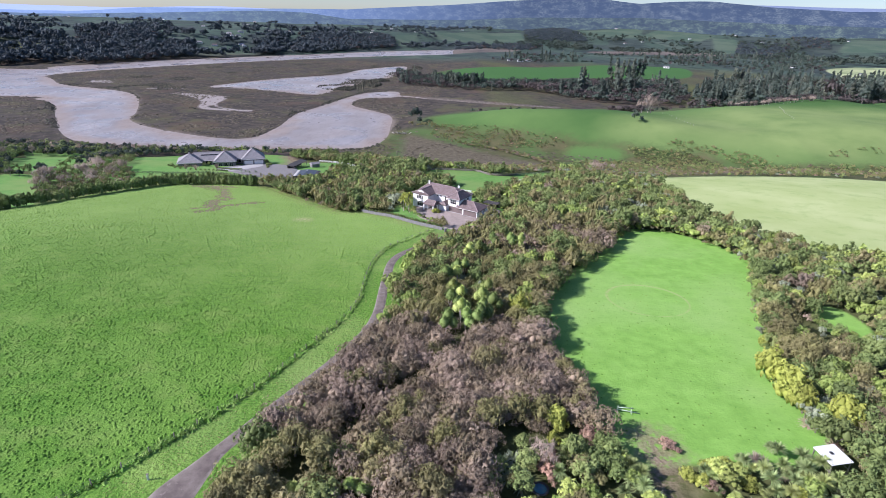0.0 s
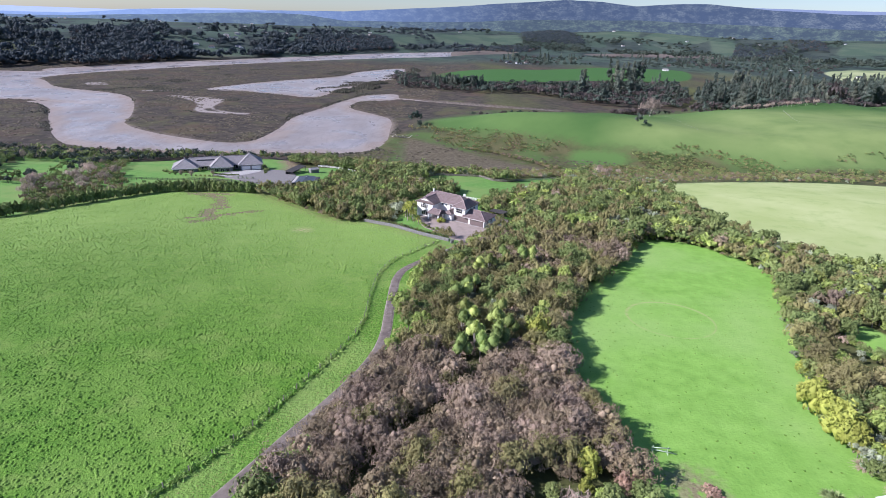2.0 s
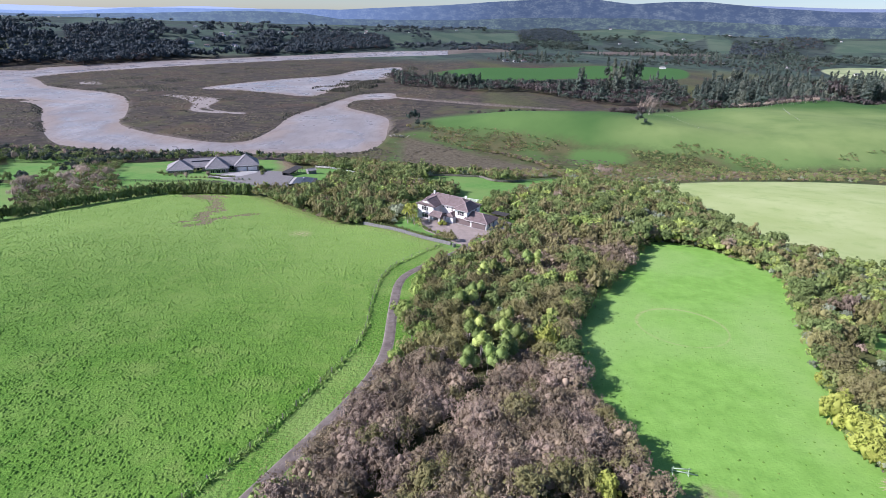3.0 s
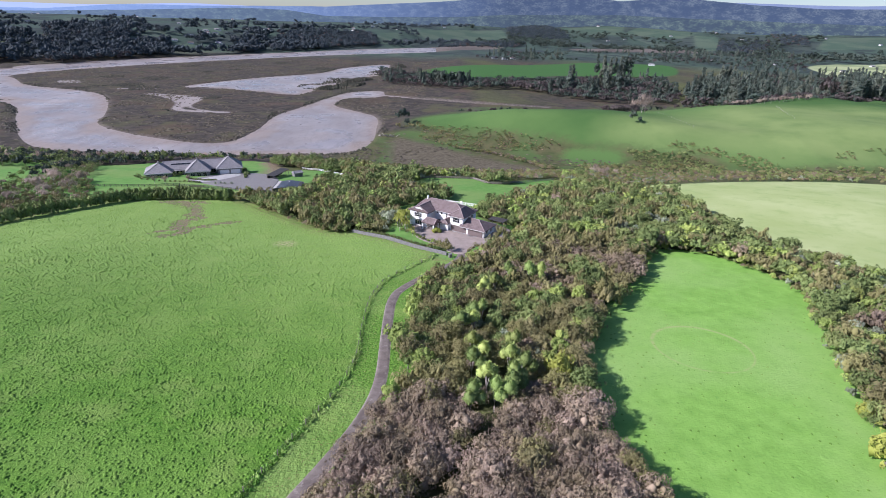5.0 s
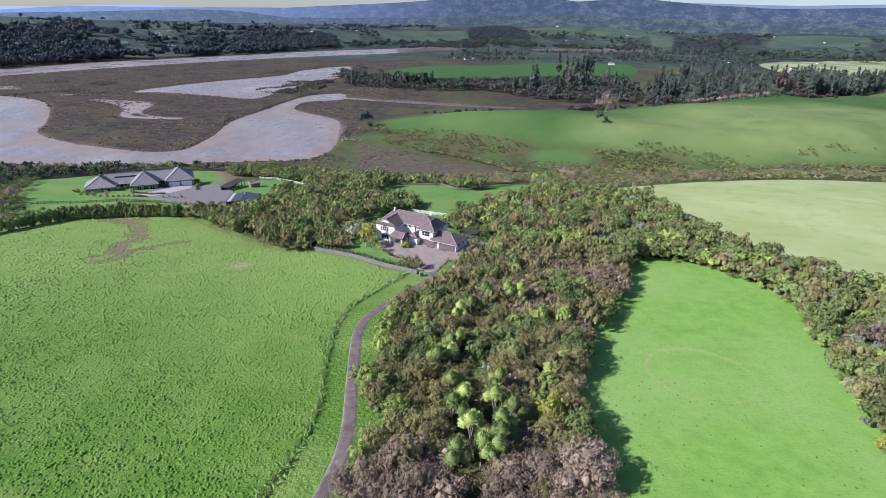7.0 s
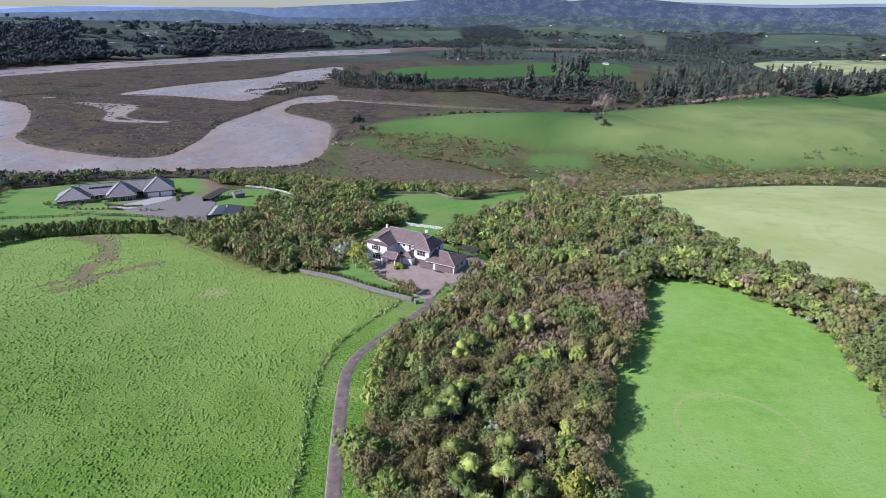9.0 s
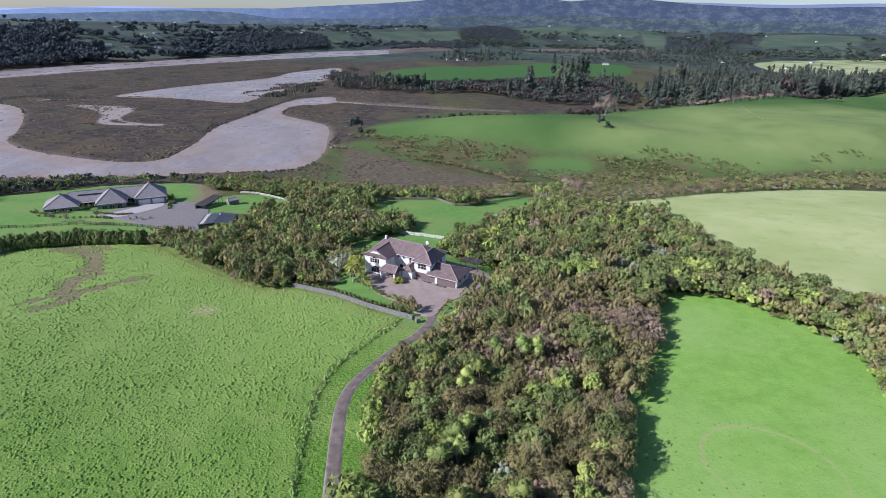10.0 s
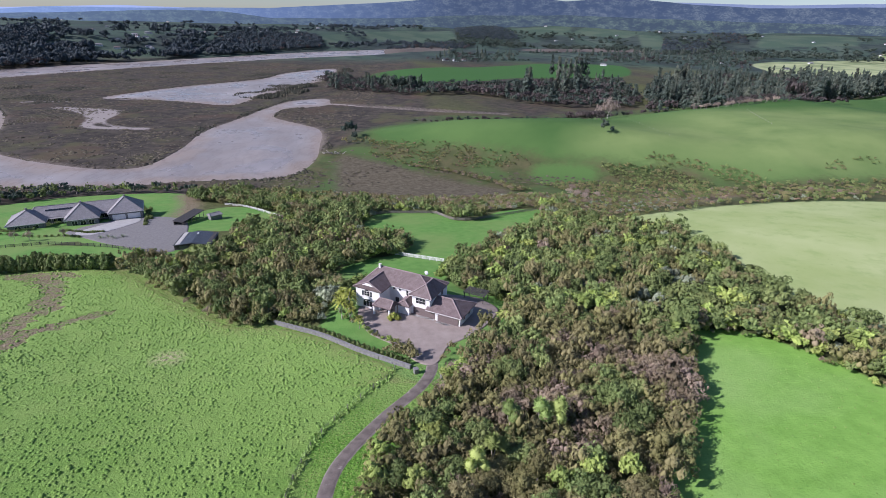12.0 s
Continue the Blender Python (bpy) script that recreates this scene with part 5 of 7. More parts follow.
class Kind:
    """One kind of plant: a few variants for single plants, lighter ones for the joined mass."""

    def __init__(self, name, label, category, mat, make, light, sparse=None, trunk=None, bark=None, group="", mass=""):
        self.name, self.label, self.category, self.mat, self.group, self.mass = name, label, category, mat, group or name + " stand", mass
        self.full = []
        self.light = [make(900 + i, *light) for i in range(3)]
        self.sparse = [make(950 + i, *(sparse or light)) for i in range(3)]
        self.crowns = []
        for i in range(5):
            v, f = make(i)
            me = mesh_of("crown", v, f, mat, True)
            self.crowns.append(me)
        self.stems = []
        if trunk:
            for i in range(2):
                bm = limbs(random.Random(i), *trunk)
                me = bpy.data.meshes.new("trunk")
                bm.to_mesh(me)
                bm.free()
                me.materials.append(bark or BARK)
                self.stems.append(me)
        self.spots = []

    def add(self, x, y, s=1.0, sz=None):
        self.spots.append((x, y, s, sz or s))

    def plant(self, most=300):
        rng = np.random.default_rng(len(self.spots))
        spots = sorted(self.spots, key=lambda p: math.hypot(p[0] - 8, p[1] - 15))
        for i, (x, y, s, sz) in enumerate(spots[:most]):
            root = new(self.name)
            root.empty_display_size = 0.3
            root.matrix_world = Matrix.LocRotScale((x, y, ground_at(x, y)), Euler((rng.normal(0, 0.05), rng.normal(0, 0.05), rng.uniform(0, math.tau))), (s, s, sz))
            tagged(root, self.label, self.category, self.group)
            for nm, pool in (("trunk", self.stems), ("crown", self.crowns)):
                if pool:
                    ob = new(nm, pool[i % len(pool)])
                    ob.parent = root
        rest = spots[most:]
        if rest:
            vs, fs, ts, o = [], [], [], 0
            zs = land(np.array([p[0] for p in rest]), np.array([p[1] for p in rest]))
            for (x, y, s, sz), z in zip(rest, zs):
                v, f = (self.sparse if y > 228 or x > 112 or x < -75 else self.light)[rng.integers(3)]
                a = rng.uniform(0, math.tau)
                w = np.stack((x + s * (v[:, 0] * math.cos(a) - v[:, 1] * math.sin(a)), y + s * (v[:, 0] * math.sin(a) + v[:, 1] * math.cos(a)), z + sz * v[:, 2]), 1)
                vs.append(w), fs.append(f + o), ts.append(np.full(len(v), rng.uniform()))
                o += len(v)
            me = mesh_of(self.mass, np.concatenate(vs), np.concatenate(fs), self.mat, True)
            number(me, "tint", np.concatenate(ts))
            tagged(new(self.mass, me), self.label, self.category, kind="stuff")


def scatter(line, gap, seed, clear=(), jitter=0.42):
    """Places inside a line on a shaken grid, outside the clearings."""
    line = np.array(line, float)
    rng = np.random.default_rng(seed)
    xs, ys = np.meshgrid(np.arange(line[:, 0].min(), line[:, 0].max(), gap), np.arange(line[:, 1].min(), line[:, 1].max(), gap * 0.9))
    xs = xs + (np.arange(len(xs)) % 2)[:, None] * gap / 2
    x, y = (xs + rng.uniform(-jitter, jitter, xs.shape) * gap).ravel(), (ys + rng.uniform(-jitter, jitter, ys.shape) * gap).ravel()
    ok = depth_in(x, y, line, 3) > 0
    x, y = x[ok], y[ok]
    ok = np.ones(len(x), bool)
    for other, margin in clear:
        ok &= depth_in(x, y, other, 12) < -margin
    return x[ok], y[ok]


def patch(x, y, size, seed):
    """A smooth random field from 0 to 1 over the plan."""
    return 0.5 + 0.5 * noise.noise(Vector((x / size + seed * 17.3, y / size - seed * 9.1, seed * 3.7)))


manuka = Kind("manuka_tree", "grey-brown twiggy manuka tree in dense bush", "tree", MANUKA, lambda i, n=1400, s=0.145, k=9: crown(i, 2.2, 1.6, 0.45, n, s, 0.40, k, 0.5, 0.54, 1.2), (480, 0.205, 6), (150, 0.36, 4), trunk=(2.2, 1.3), bark=BARK, mass="manuka_bush")
olive = Kind("kanuka_tree", "olive-brown small-leaved kanuka tree in bush", "tree", OLIVE, lambda i, n=1250, s=0.15, k=9: crown(20 + i, 2.0, 1.85, 0.4, n, s, 0.42, k, 0.45, 0.55, 1.3), (400, 0.20, 6), (140, 0.34, 4), trunk=(2.2, 1.3), bark=BARK, mass="kanuka_bush")
green = Kind("broadleaf_tree", "dark green broadleaf tree in native bush", "tree", GREEN, lambda i, n=1150, s=0.16, k=9: crown(40 + i, 2.0, 1.85, 0.4, n, s, 0.55, k, 0.15, 0.56, 1.1), (360, 0.22, 6), (130, 0.34, 4), trunk=(2.2, 1.3), bark=BARK, mass="broadleaf_bush")
yellow = Kind("golden_tree", "dense golden-yellow leafed tree at the field edge", "tree", YELLOW, lambda i, n=1200, s=0.22: crown(60 + i, 2.0, 3.0, -1.1, n, s, 0.5, 14, 0.2, 0.8), (140, 0.5), trunk=(2.2, 1.2), bark=BARK, mass="golden_bush")
lime = Kind("lime_shrub", "light green leafy shrub among the bush", "shrub", LIME, lambda i, n=620, s=0.23: crown(80 + i, 1.5, 1.5, 0.5, n, s, 0.42, 7, 0.2), (120, 0.5), mass="lime_bush")
silver = Kind("silver_shrub", "silver-grey leafed shrub at the bush edge", "shrub", SILVER, lambda i, n=380, s=0.24: crown(100 + i, 1.4, 1.4, 0.3, n, s, 0.3, 7, 0.5), (110, 0.45), mass="silver_bush")
rust = Kind("rust_shrub", "dry rust-brown shrub at the clearing edge", "shrub", RUST, lambda i, n=320, s=0.28: crown(120 + i, 1.3, 0.9, 0.2, n, s, 0.25, 6, 0.5), (110, 0.45), mass="rust_bush")
bare = Kind("bare_tree", "leafless pale twiggy winter tree", "tree", TWIG, lambda i, n=460, s=0.55: crown(140 + i, 2.1, 2.0, 0.7, n, s, 0.07, 8, 0.75, 0.14), (150, 0.8), trunk=(3.0, 1.6), bark=PALEBARK, mass="bare_wood")


def cordyline(i, n=230, s=1.0):
    """Three round heads of short stiff leaves."""
    out = []
    for k, (x, y, z, r) in enumerate(((0, 0, 3.3, 1.0), (0.95, 0.5, 2.7, 0.85), (-0.5, 0.9, 2.5, 0.8))):
        out.append(rosette(i * 9 + k, np.array((x, y, z)), 1.12 * r * s, n if k == 0 else n * 3 // 4, 0.105 * s, 0.02, 1.15))
        out.append(lump(np.random.default_rng(i + k), (x, y, z), 0.84 * r, 0.84 * r))
    return pile(out)


pampas = Kind("pampas_clump", "pale clump of arching pampas grass", "grass clump", TWIG, lambda i, n=150, s=1.0: rosette(320 + i, np.array((0, 0, 0.1)), 2.0 * s, n, 0.05 * s, 0.5, 1.1), (24, 1.1), mass="pampas_bed")


cabbage = Kind("cabbage_tree", "cabbage tree with round heads of sword leaves", "tree", HEAD, cordyline, (16, 1.2), trunk=(2.6, 0.6), bark=PALEBARK, mass="cabbage_grove")
flax = Kind("flax_clump", "clump of long arching flax leaves", "flax", SILVER, lambda i, n=60, s=1.0: rosette(300 + i, np.array((0, 0, 0.05)), 1.6 * s, n, 0.06 * s, 0.5, 1.0), (24, 1.1), mass="flax_bed")
yucca = Kind("yucca_clump", "bright green spiky yucca rosette", "yucca", SPIKY, lambda i, n=130, s=1.0: pile([rosette(400 + i, np.array((0, 0, 1.3)), 1.15 * s, n, 0.065 * s, 0.3, 1.0), rosette(430 + i, np.array((0.9, 0.5, 0.7)), 0.9 * s, n, 0.06 * s, 0.3, 1.0)]), (24, 1.1), mass="yucca_bed")
palm = Kind("garden_palm", "slender palm with feathery yellow-green fronds", "palm", YELLOW, lambda i, n=70, s=1.0: rosette(500 + i, np.array((0, 0, 4.4)), 2.2 * s, n, 0.15 * s, 0.9, 0.9), (20, 1.1), trunk=(4.6, 0.25, 0.12), bark=PALEBARK, mass="palm_grove")
hedge = Kind("hedge_shrub", "clipped dark green hedge shrub in a row", "hedge", GREEN, lambda i, n=640, s=0.19: crown(160 + i, 1.25, 1.35, -0.6, n, s, 0.5, 9, 0.1), (130, 0.45), mass="hedge_row")


def conifer(i, n=420, s=0.6):
    """A ragged pine: tiers of boughs round a bare lower stem, some with a flat and some with a pointed head."""
    rng = np.random.default_rng(600 + i)
    out, tiers, point = [], 8, rng.uniform(0.35, 1.0)
    for k in range(tiers):
        u = k / tiers
        r = 3.9 * (1 - point * u ** 1.3) * rng.uniform(0.65, 1.2) * (0.7 if k == 0 else 1.0)
        m = n // tiers
        for b in range(2):
            c = np.array((rng.uniform(-1, 1) * r * 0.5, rng.uniform(-1, 1) * r * 0.5, 4.5 + 14.5 * u + rng.uniform(-0.8, 0.8)))
            out.append(lump(rng, c, r * 0.5, 1.3, 5, 3))
            d = rng.normal(0, 1, (m // 2, 3))
            d[:, 2] = d[:, 2] * 0.6 + 0.3
            d /= np.linalg.norm(d, axis=1)[:, None]
            out.append(cards(rng, c + d * np.array((r * 0.72, r * 0.72, 1.7)), d, s, 0.5, 0.35))
    return pile(out)


pine = Kind("pine_tree", "tall dark pine tree in a shelter belt", "tree", PINEWOOD, conifer, (64, 1.25), trunk=(12.0, 2.0, 0.3), bark=BARK, mass="pine_wood")
wood = Kind("shelter_tree", "broad dark evergreen tree in hazy far woodland", "tree", HAZED_GREEN, lambda i, n=420, s=0.55, k=8: crown(700 + i, 5.0, 4.4, 1.3, n, s, 0.55, k, 0.1, 0.8), (36, 1.25, 4), trunk=(5.0, 3.0, 0.25), bark=BARK, mass="far_woodland")

grove = Kind("evergreen_tree", "broad blackish-green tree in a shelter belt", "tree", PINE, lambda i, n=420, s=0.55, k=8: crown(740 + i, 5.0, 4.4, 1.3, n, s, 0.55, k, 0.1, 0.8), (36, 1.25, 4), trunk=(5.0, 3.0, 0.25), bark=BARK, mass="evergreen_wood")
brush = Kind("winter_tree", "dull brown leafless tree in a shelter belt", "tree", BRUSH, lambda i, n=300, s=0.8, k=8: crown(760 + i, 5.0, 4.2, 1.2, n, s, 0.35, k, 0.3), (36, 1.6, 3), trunk=(5.0, 3.0, 0.25), bark=BARK, mass="winter_wood")

CLEAR = [(LEFT_FIELD, 0.2), (RIGHT_FIELD, 0.4), (COW_FIELD, 0.6), (BACK_LAWN, 0.8), (FRONT_LAWN, 0.3), (FAR_LAWN, 0.5), (SHED_LAWN, 0.5), (STRIP, 0.8), (GLADE, 0.5), (YARD, 1.2), (FAR_YARD, 1.0)]
HOUSE_PLOT = np.array(((-12, 180), (22, 160), (30, 174), (-2, 196)), float)
SHED_PLOT = np.array(((-78, 217), (-60, 219), (-57, 226), (-58, 241), (-76, 241)), float)
CORNER = np.array(((80, 264), (92, 247), (106, 238), (114, 250), (104, 302), (82, 302)), float)
CLEAR += [(HOUSE_PLOT, 0.0), (SHED_PLOT, 0.8), (CORNER, 0.0)]
TRACK = np.array(((-13, 27), (-9, 33.5), (-5.9, 39.2), (-3.2, 45.3), (2.6, 53.6), (5.2, 59.1), (8.8, 68.3), (10.5, 79.5)), float)
CENTRAL = ((-21, 16), (34, 16), (90, 16), (125, 50), (165, 100), (165, 118), (128, 133), (118, 147), (107, 172), (106, 205), (108, 243), (96, 258), (98, 290), (84, 298), (70, 289), (40, 272), (20, 285), (0, 288), (-22, 300), (-52, 338), (-88, 355), (-112, 348), (-104, 326), (-76, 305), (-45, 272), (-58, 256), (-60, 242), (-74, 240), (-80, 222), (-84, 208), (-66, 188), (-50, 173), (-38, 165), (-24, 172), (-12, 180), (20, 160), (8, 142), (-4, 124), (-8, 100), (-6, 78), (-15, 50), (-21.5, 34))
HEADS = ((7.5, 94.3), (6.2, 85.0), (6.2, 78.5), (8.4, 81.2), (8.5, 73.8), (5.4, 68.0), (14.4, 85.3), (12.8, 79.9), (14.5, 77.1), (13.1, 74.1), (12.5, 71.2), (11.1, 68.2), (9.4, 99.6), (10.3, 113.2), (13.9, 116.0), (18.1, 123.2), (23.3, 123.9), (26.7, 123.9), (5.2, 93.5), (7.6, 97.0), (9.4, 69.6), (-20, 37.2), (-18.8, 38.4), (-5, 25.5), (-3.5, 24.7), (-18.1, 38.8), (-11.9, 24.5))
GLOSSY = ((24.2, 89.9), (22.9, 85.8), (20.5, 81.2), (33.0, 110.8), (27.4, 110.9), (22.0, 109.4), (27.9, 93.5), (-2.1, 79.3), (-7.3, 69.4), (-4.6, 102.4), (-2.6, 116.9), (2.3, 111.5), (-5.0, 98.6), (-4.8, 106.0), (-3.6, 112))
BIG = ((21.3, 77.1, 3.4), (-5.7, 87.7, 3.4), (18.7, 85.9, 1.8), (13.8, 91.6, 2.2), (-4.8, 76.5, 2.2), (22.8, 41.6, 2.2), (13.7, 91.7, 1.8))
rng = np.random.default_rng(11)


def near_field(x, y):
    return -float(depth_in(np.array((x,)), np.array((y,)), RIGHT_FIELD, 12.0)[0])


px, py = scatter(CENTRAL, 2.34, 3, CLEAR)
dr, _ = away(px, py, DRIVE, False)
tr, _ = away(px, py, TRACK, False)
for x, y, d, t in zip(px, py, dr, tr):
    if (y < 150 and d < (3.9 if y > 82 else 2.5 if y > 34 else 4.4)) or t < (1.5 if y > 46 else 1.0) or (y < 37.8 and 12 < x < 58) or (14 < x < 36 and y < 40):
        continue
    if any(math.hypot(x - a, y - b) < 2.0 for a, b in HEADS + GLOSSY) or any(math.hypot(x - a, y - b) < c for a, b, c in BIG):
        continue
    thin = y > 152 or x > 62
    if thin and rng.uniform() < 0.33:
        continue
    if math.hypot(x - 58.3, y - 33.8) < 4.6:
        continue
    s = rng.uniform(0.66, 1.26) * (1.12 if thin else 1.0)
    w, q = patch(x, y, 14, 1), patch(x, y, 9, 2)
    r = rng.uniform()
    stand = min(max(0.5 + 1.9 * (patch(x, y, 11, 23) - 0.5) + 0.75 * (r - 0.5), 0.0), 1.0)
    east = x > 58 or (x > 30 and y > 165)
    if y < 74 + 9 * (w - 0.5) * 2 and x < 34:
        kind = manuka if r < 0.84 else olive
        if x < -7 and y < 34:
            kind = olive if r < 0.6 else green
        s *= 1.12
    elif x > 62 and y < 150:
        kind = (manuka, olive, green, lime, silver, green)[int(np.searchsorted((0.06, 0.26, 0.52, 0.78, 0.94), 0.7 * stand + 0.3 * r))]
    elif x < -14:
        kind = (green, olive, manuka, silver, lime)[int(np.searchsorted((0.52, 0.86, 0.875, 0.91), stand))]
        s *= 1.1
    elif east or y > 165:
        kind = (lime, green, olive, manuka, silver)[int(np.searchsorted((0.16, 0.64, 0.95, 0.97), stand))]
        s *= 1.12
    else:
        stand += 0.16 * float(step(10, -8, x)) - 0.16 * float(step(8, 24, x))
        kind = (manuka, olive, green, lime)[int(np.searchsorted((0.05, 0.71, 0.99), stand))]
    if 0 < near_field(x, y) < 5 and y > 60:
        s *= 1.2
    if 78 < x < 92 and 64 < y < 84 and x - 78 > 0.5 * (y - 80):
        s *= 0.5
    kind.add(x, y, s, s * rng.uniform(0.80, 1.22) * (0.85 + 0.3 * q))

# undergrowth along the edge of the mown field
TURN = 1.0 if sum(p[0] * q[1] - q[0] * p[1] for p, q in zip(RIGHT_FIELD, np.roll(RIGHT_FIELD, -1, 0))) < 0 else -1.0
for i in range(len(RIGHT_FIELD)):
    a, b = RIGHT_FIELD[i], RIGHT_FIELD[(i + 1) % len(RIGHT_FIELD)]
    n = max(1, int(np.linalg.norm(b - a) / 1.0))
    out = np.array((b[1] - a[1], a[0] - b[0])) / (np.linalg.norm(b - a) + 1e-6)
    for k in range(n):
        x, y = a + (b - a) * (k + rng.uniform(0, 1)) / n - out * rng.uniform(-0.1, 3.4) * TURN
        if x > 62 and y > 42:
            k = (lime, silver, green, olive, yellow, manuka)[int(np.searchsorted((0.28, 0.40, 0.66, 0.90, 0.94), rng.uniform()))]
            k.add(x, y, rng.uniform(0.4, 0.8))
for x, y in LEFT_FIELD:
    if 150 < y < 207 and -84 < x < -30:
        for k in range(2):
            (green, olive, lime, manuka)[int(np.searchsorted((0.48, 0.84, 0.97), rng.uniform()))].add(x + rng.uniform(-0.5, 2.5), y + rng.uniform(0, 2.5), rng.uniform(0.45, 0.8))
for line, keep, pick in ((COW_FIELD, lambda x, y: x < 132 and 118 < y < 262, (green, lime, olive, silver, manuka)), (BACK_LAWN, lambda x, y: 196 < y < 250, (green, olive, green, manuka, lime)), (COW_FIELD, lambda x, y: y > 255, (olive, green, rust, manuka, lime))):
    for x, y in np.repeat(line, 3, 0):
        x, y = x + rng.uniform(-2.6, 2.6), y + rng.uniform(-2.6, 2.6)
        if keep(x, y) and float(depth_in(np.array((x,)), np.array((y,)), line, 12.0)[0]) < -0.2:
            pick[min(4, int(rng.exponential(1.4)))].add(x, y, rng.uniform(0.45, 0.85))
for x, y in ((12.6, 194), (14.6, 196.4), (17, 193), (19.4, 190.6), (16.4, 199), (19.5, 196.5), (22, 193), (23.4, 189), (21.8, 186), (24.8, 184), (17.4, 187.4), (20.5, 200.5), (23.5, 197.5), (26.5, 190), (25.4, 164.4), (26.6, 167.4), (27.8, 170.6), (28.4, 174), (27, 177.4), (26, 181), (29.4, 168), (30.6, 172), (30.4, 176.6), (26.4, 185.5), (29, 187)):
    (green, green, lime, olive)[int(rng.integers(4))].add(x, y, rng.uniform(0.7, 1.05))
for x, y in ((-26, 169.6), (-24, 167.8), (-28.4, 171.4), (-30.5, 172.6), (-22.4, 166.8), (-27.6, 174), (-32, 175), (-17.2, 166.4), (-18.6, 169), (-17.4, 172), (-20, 166.6), (-21.6, 169.6), (-20.6, 173), (-18.8, 175.4), (-23.6, 172.6), (-22.6, 176.4), (-25.6, 175.6), (-20.4, 179), (-23.8, 180.4), (-26.8, 178.6), (-19.2, 183), (-22.4, 184.6), (-26.4, 183.4), (-25, 170.2), (-18.8, 187.5), (-20.8, 191.5)):
    (green, silver, olive, green, lime)[int(rng.integers(5))].add(x, y, rng.uniform(0.75, 1.15))
# single plants that stand out
for x, y in HEADS:
    cabbage.add(x, y, *((rng.uniform(1.2, 1.45), rng.uniform(1.45, 1.65)) if y > 60 else (0.85, 0.85)))
for x, y in GLOSSY:
    lime.add(x, y, rng.uniform(1.1, 1.35), rng.uniform(1.4, 1.7))
for x, y in ((11, 140), (12.6, 142), (9.5, 139)):
    lime.add(x, y, 1.0)
yellow.add(21.3, 77.1, 1.25, 1.5)
lime.add(-6.3, 87.6, 2.3, 2.0)
lime.add(-5.2, 85.2, 1.2)
pampas.add(-4.8, 76.5, 0.9)
for x, y, s in ((18.7, 85.9, 1.1), (13.8, 91.6, 1.2), (7.9, 101.1, 1.0)):
    silver.add(x, y, s)
for x, y, s in ((63.6, 58.8, 1.4), (65.0, 56.2, 1.1), (63.0, 51.2, 1.4), (63.6, 48.2, 1.2), (67.4, 44.4, 1.35), (22.8, 41.4, 0.95), (94.6, 119.7, 0.7), (90.2, 113.4, 0.6), (80.0, 85.4, 0.75), (71.8, 71.8, 0.7), (93.8, 142.3, 0.6), (83, 94.2, 0.5)):
    yellow.add(x, y, s)
gx, gy = scatter(((37.5, 22), (60, 22), (62, 33), (57, 36), (52, 36.8), (44, 36.6), (38.5, 34)), 2.5, 40)
for x, y in zip(gx, gy):
    if math.hypot(x - 59.3, y - 35.2) > 2.6:
        (yucca, flax, lime)[int(np.searchsorted((0.7, 0.88), rng.uniform()))].add(x, y, rng.uniform(0.6, 0.95))
gx, gy = scatter(((9, 20), (33, 20), (33, 36), (29.5, 39), (22, 38.5), (14, 37), (10, 28)), 2.6, 41)
for x, y in zip(gx, gy):
    if math.hypot(x - 18.6, y - 28.4) > 2.4 and math.hypot(x - 18.6, y - 26.5) > 2.2:
        (yucca, green, lime, flax, olive, cabbage)[int(np.searchsorted((0.2, 0.48, 0.64, 0.74, 0.92), rng.uniform()))].add(x, y, rng.uniform(0.5, 0.95))
for x, y in ((53.0, 36.9), (55.9, 36.0), (57.5, 34.4), (55.5, 30.9), (52.4, 31.3), (55.0, 33.2), (57.7, 31.6), (52.0, 33.8), (57.5, 29.6), (49.0, 31.1), (59.3, 30.2), (50.5, 29.2), (30.9, 34.6), (31.1, 32.5), (32.3, 31.5), (31.8, 29.0), (29.0, 27.9), (21.4, 30.8), (30.3, 29.9), (47.5, 34.6), (49, 33.2), (53.6, 29)):
    yucca.add(x, y, rng.uniform(1.05, 1.4))
for x, y in ((16.9, 30.7), (15.8, 34.1), (16.3, 28.9), (14.7, 30.3), (14.2, 33), (33, 28)):
    flax.add(x, y, rng.uniform(1.1, 1.5))
flax.add(-13.9, 52.4, 1.0)
for x, y in ((49.9, 36.4), (50.6, 35.4), (52.1, 33.0), (63.2, 39.9), (62.5, 44.8)):
    pampas.add(x, y, rng.uniform(0.8, 1.0))
for x, y in ((38.7, 31.9), (41.7, 33.7), (44.7, 34.5), (40.2, 31.0), (46.0, 30.9), (51.7, 29.5)):
    yellow.add(x, y, rng.uniform(0.5, 0.62), 0.42)
for x, y in ((45.6, 32.4), (43.4, 30.7), (42.6, 32.6), (21.8, 27.8), (24.6, 27.6)):
    lime.add(x, y, rng.uniform(0.8, 1.0))
for x, y, s, z in ((23.7, 33.6, 0.85, 1.25), (24.5, 30.5, 0.9, 1.0), (28.9, 34.5, 0.9, 1.0), (28.3, 32.3, 0.85, 0.9), (28.2, 36.2, 0.8, 1.0), (26.4, 33, 0.8, 0.95)):
    green.add(x, y, s, z)
for x, y in ((21.2, 32.3), (20.2, 30.7), (27.0, 37.9), (41.2, 29.6), (69.0, 52.8)):
    rust.add(x, y, rng.uniform(0.9, 1.2))
yellow.add(22.1, 37.8, 0.5)
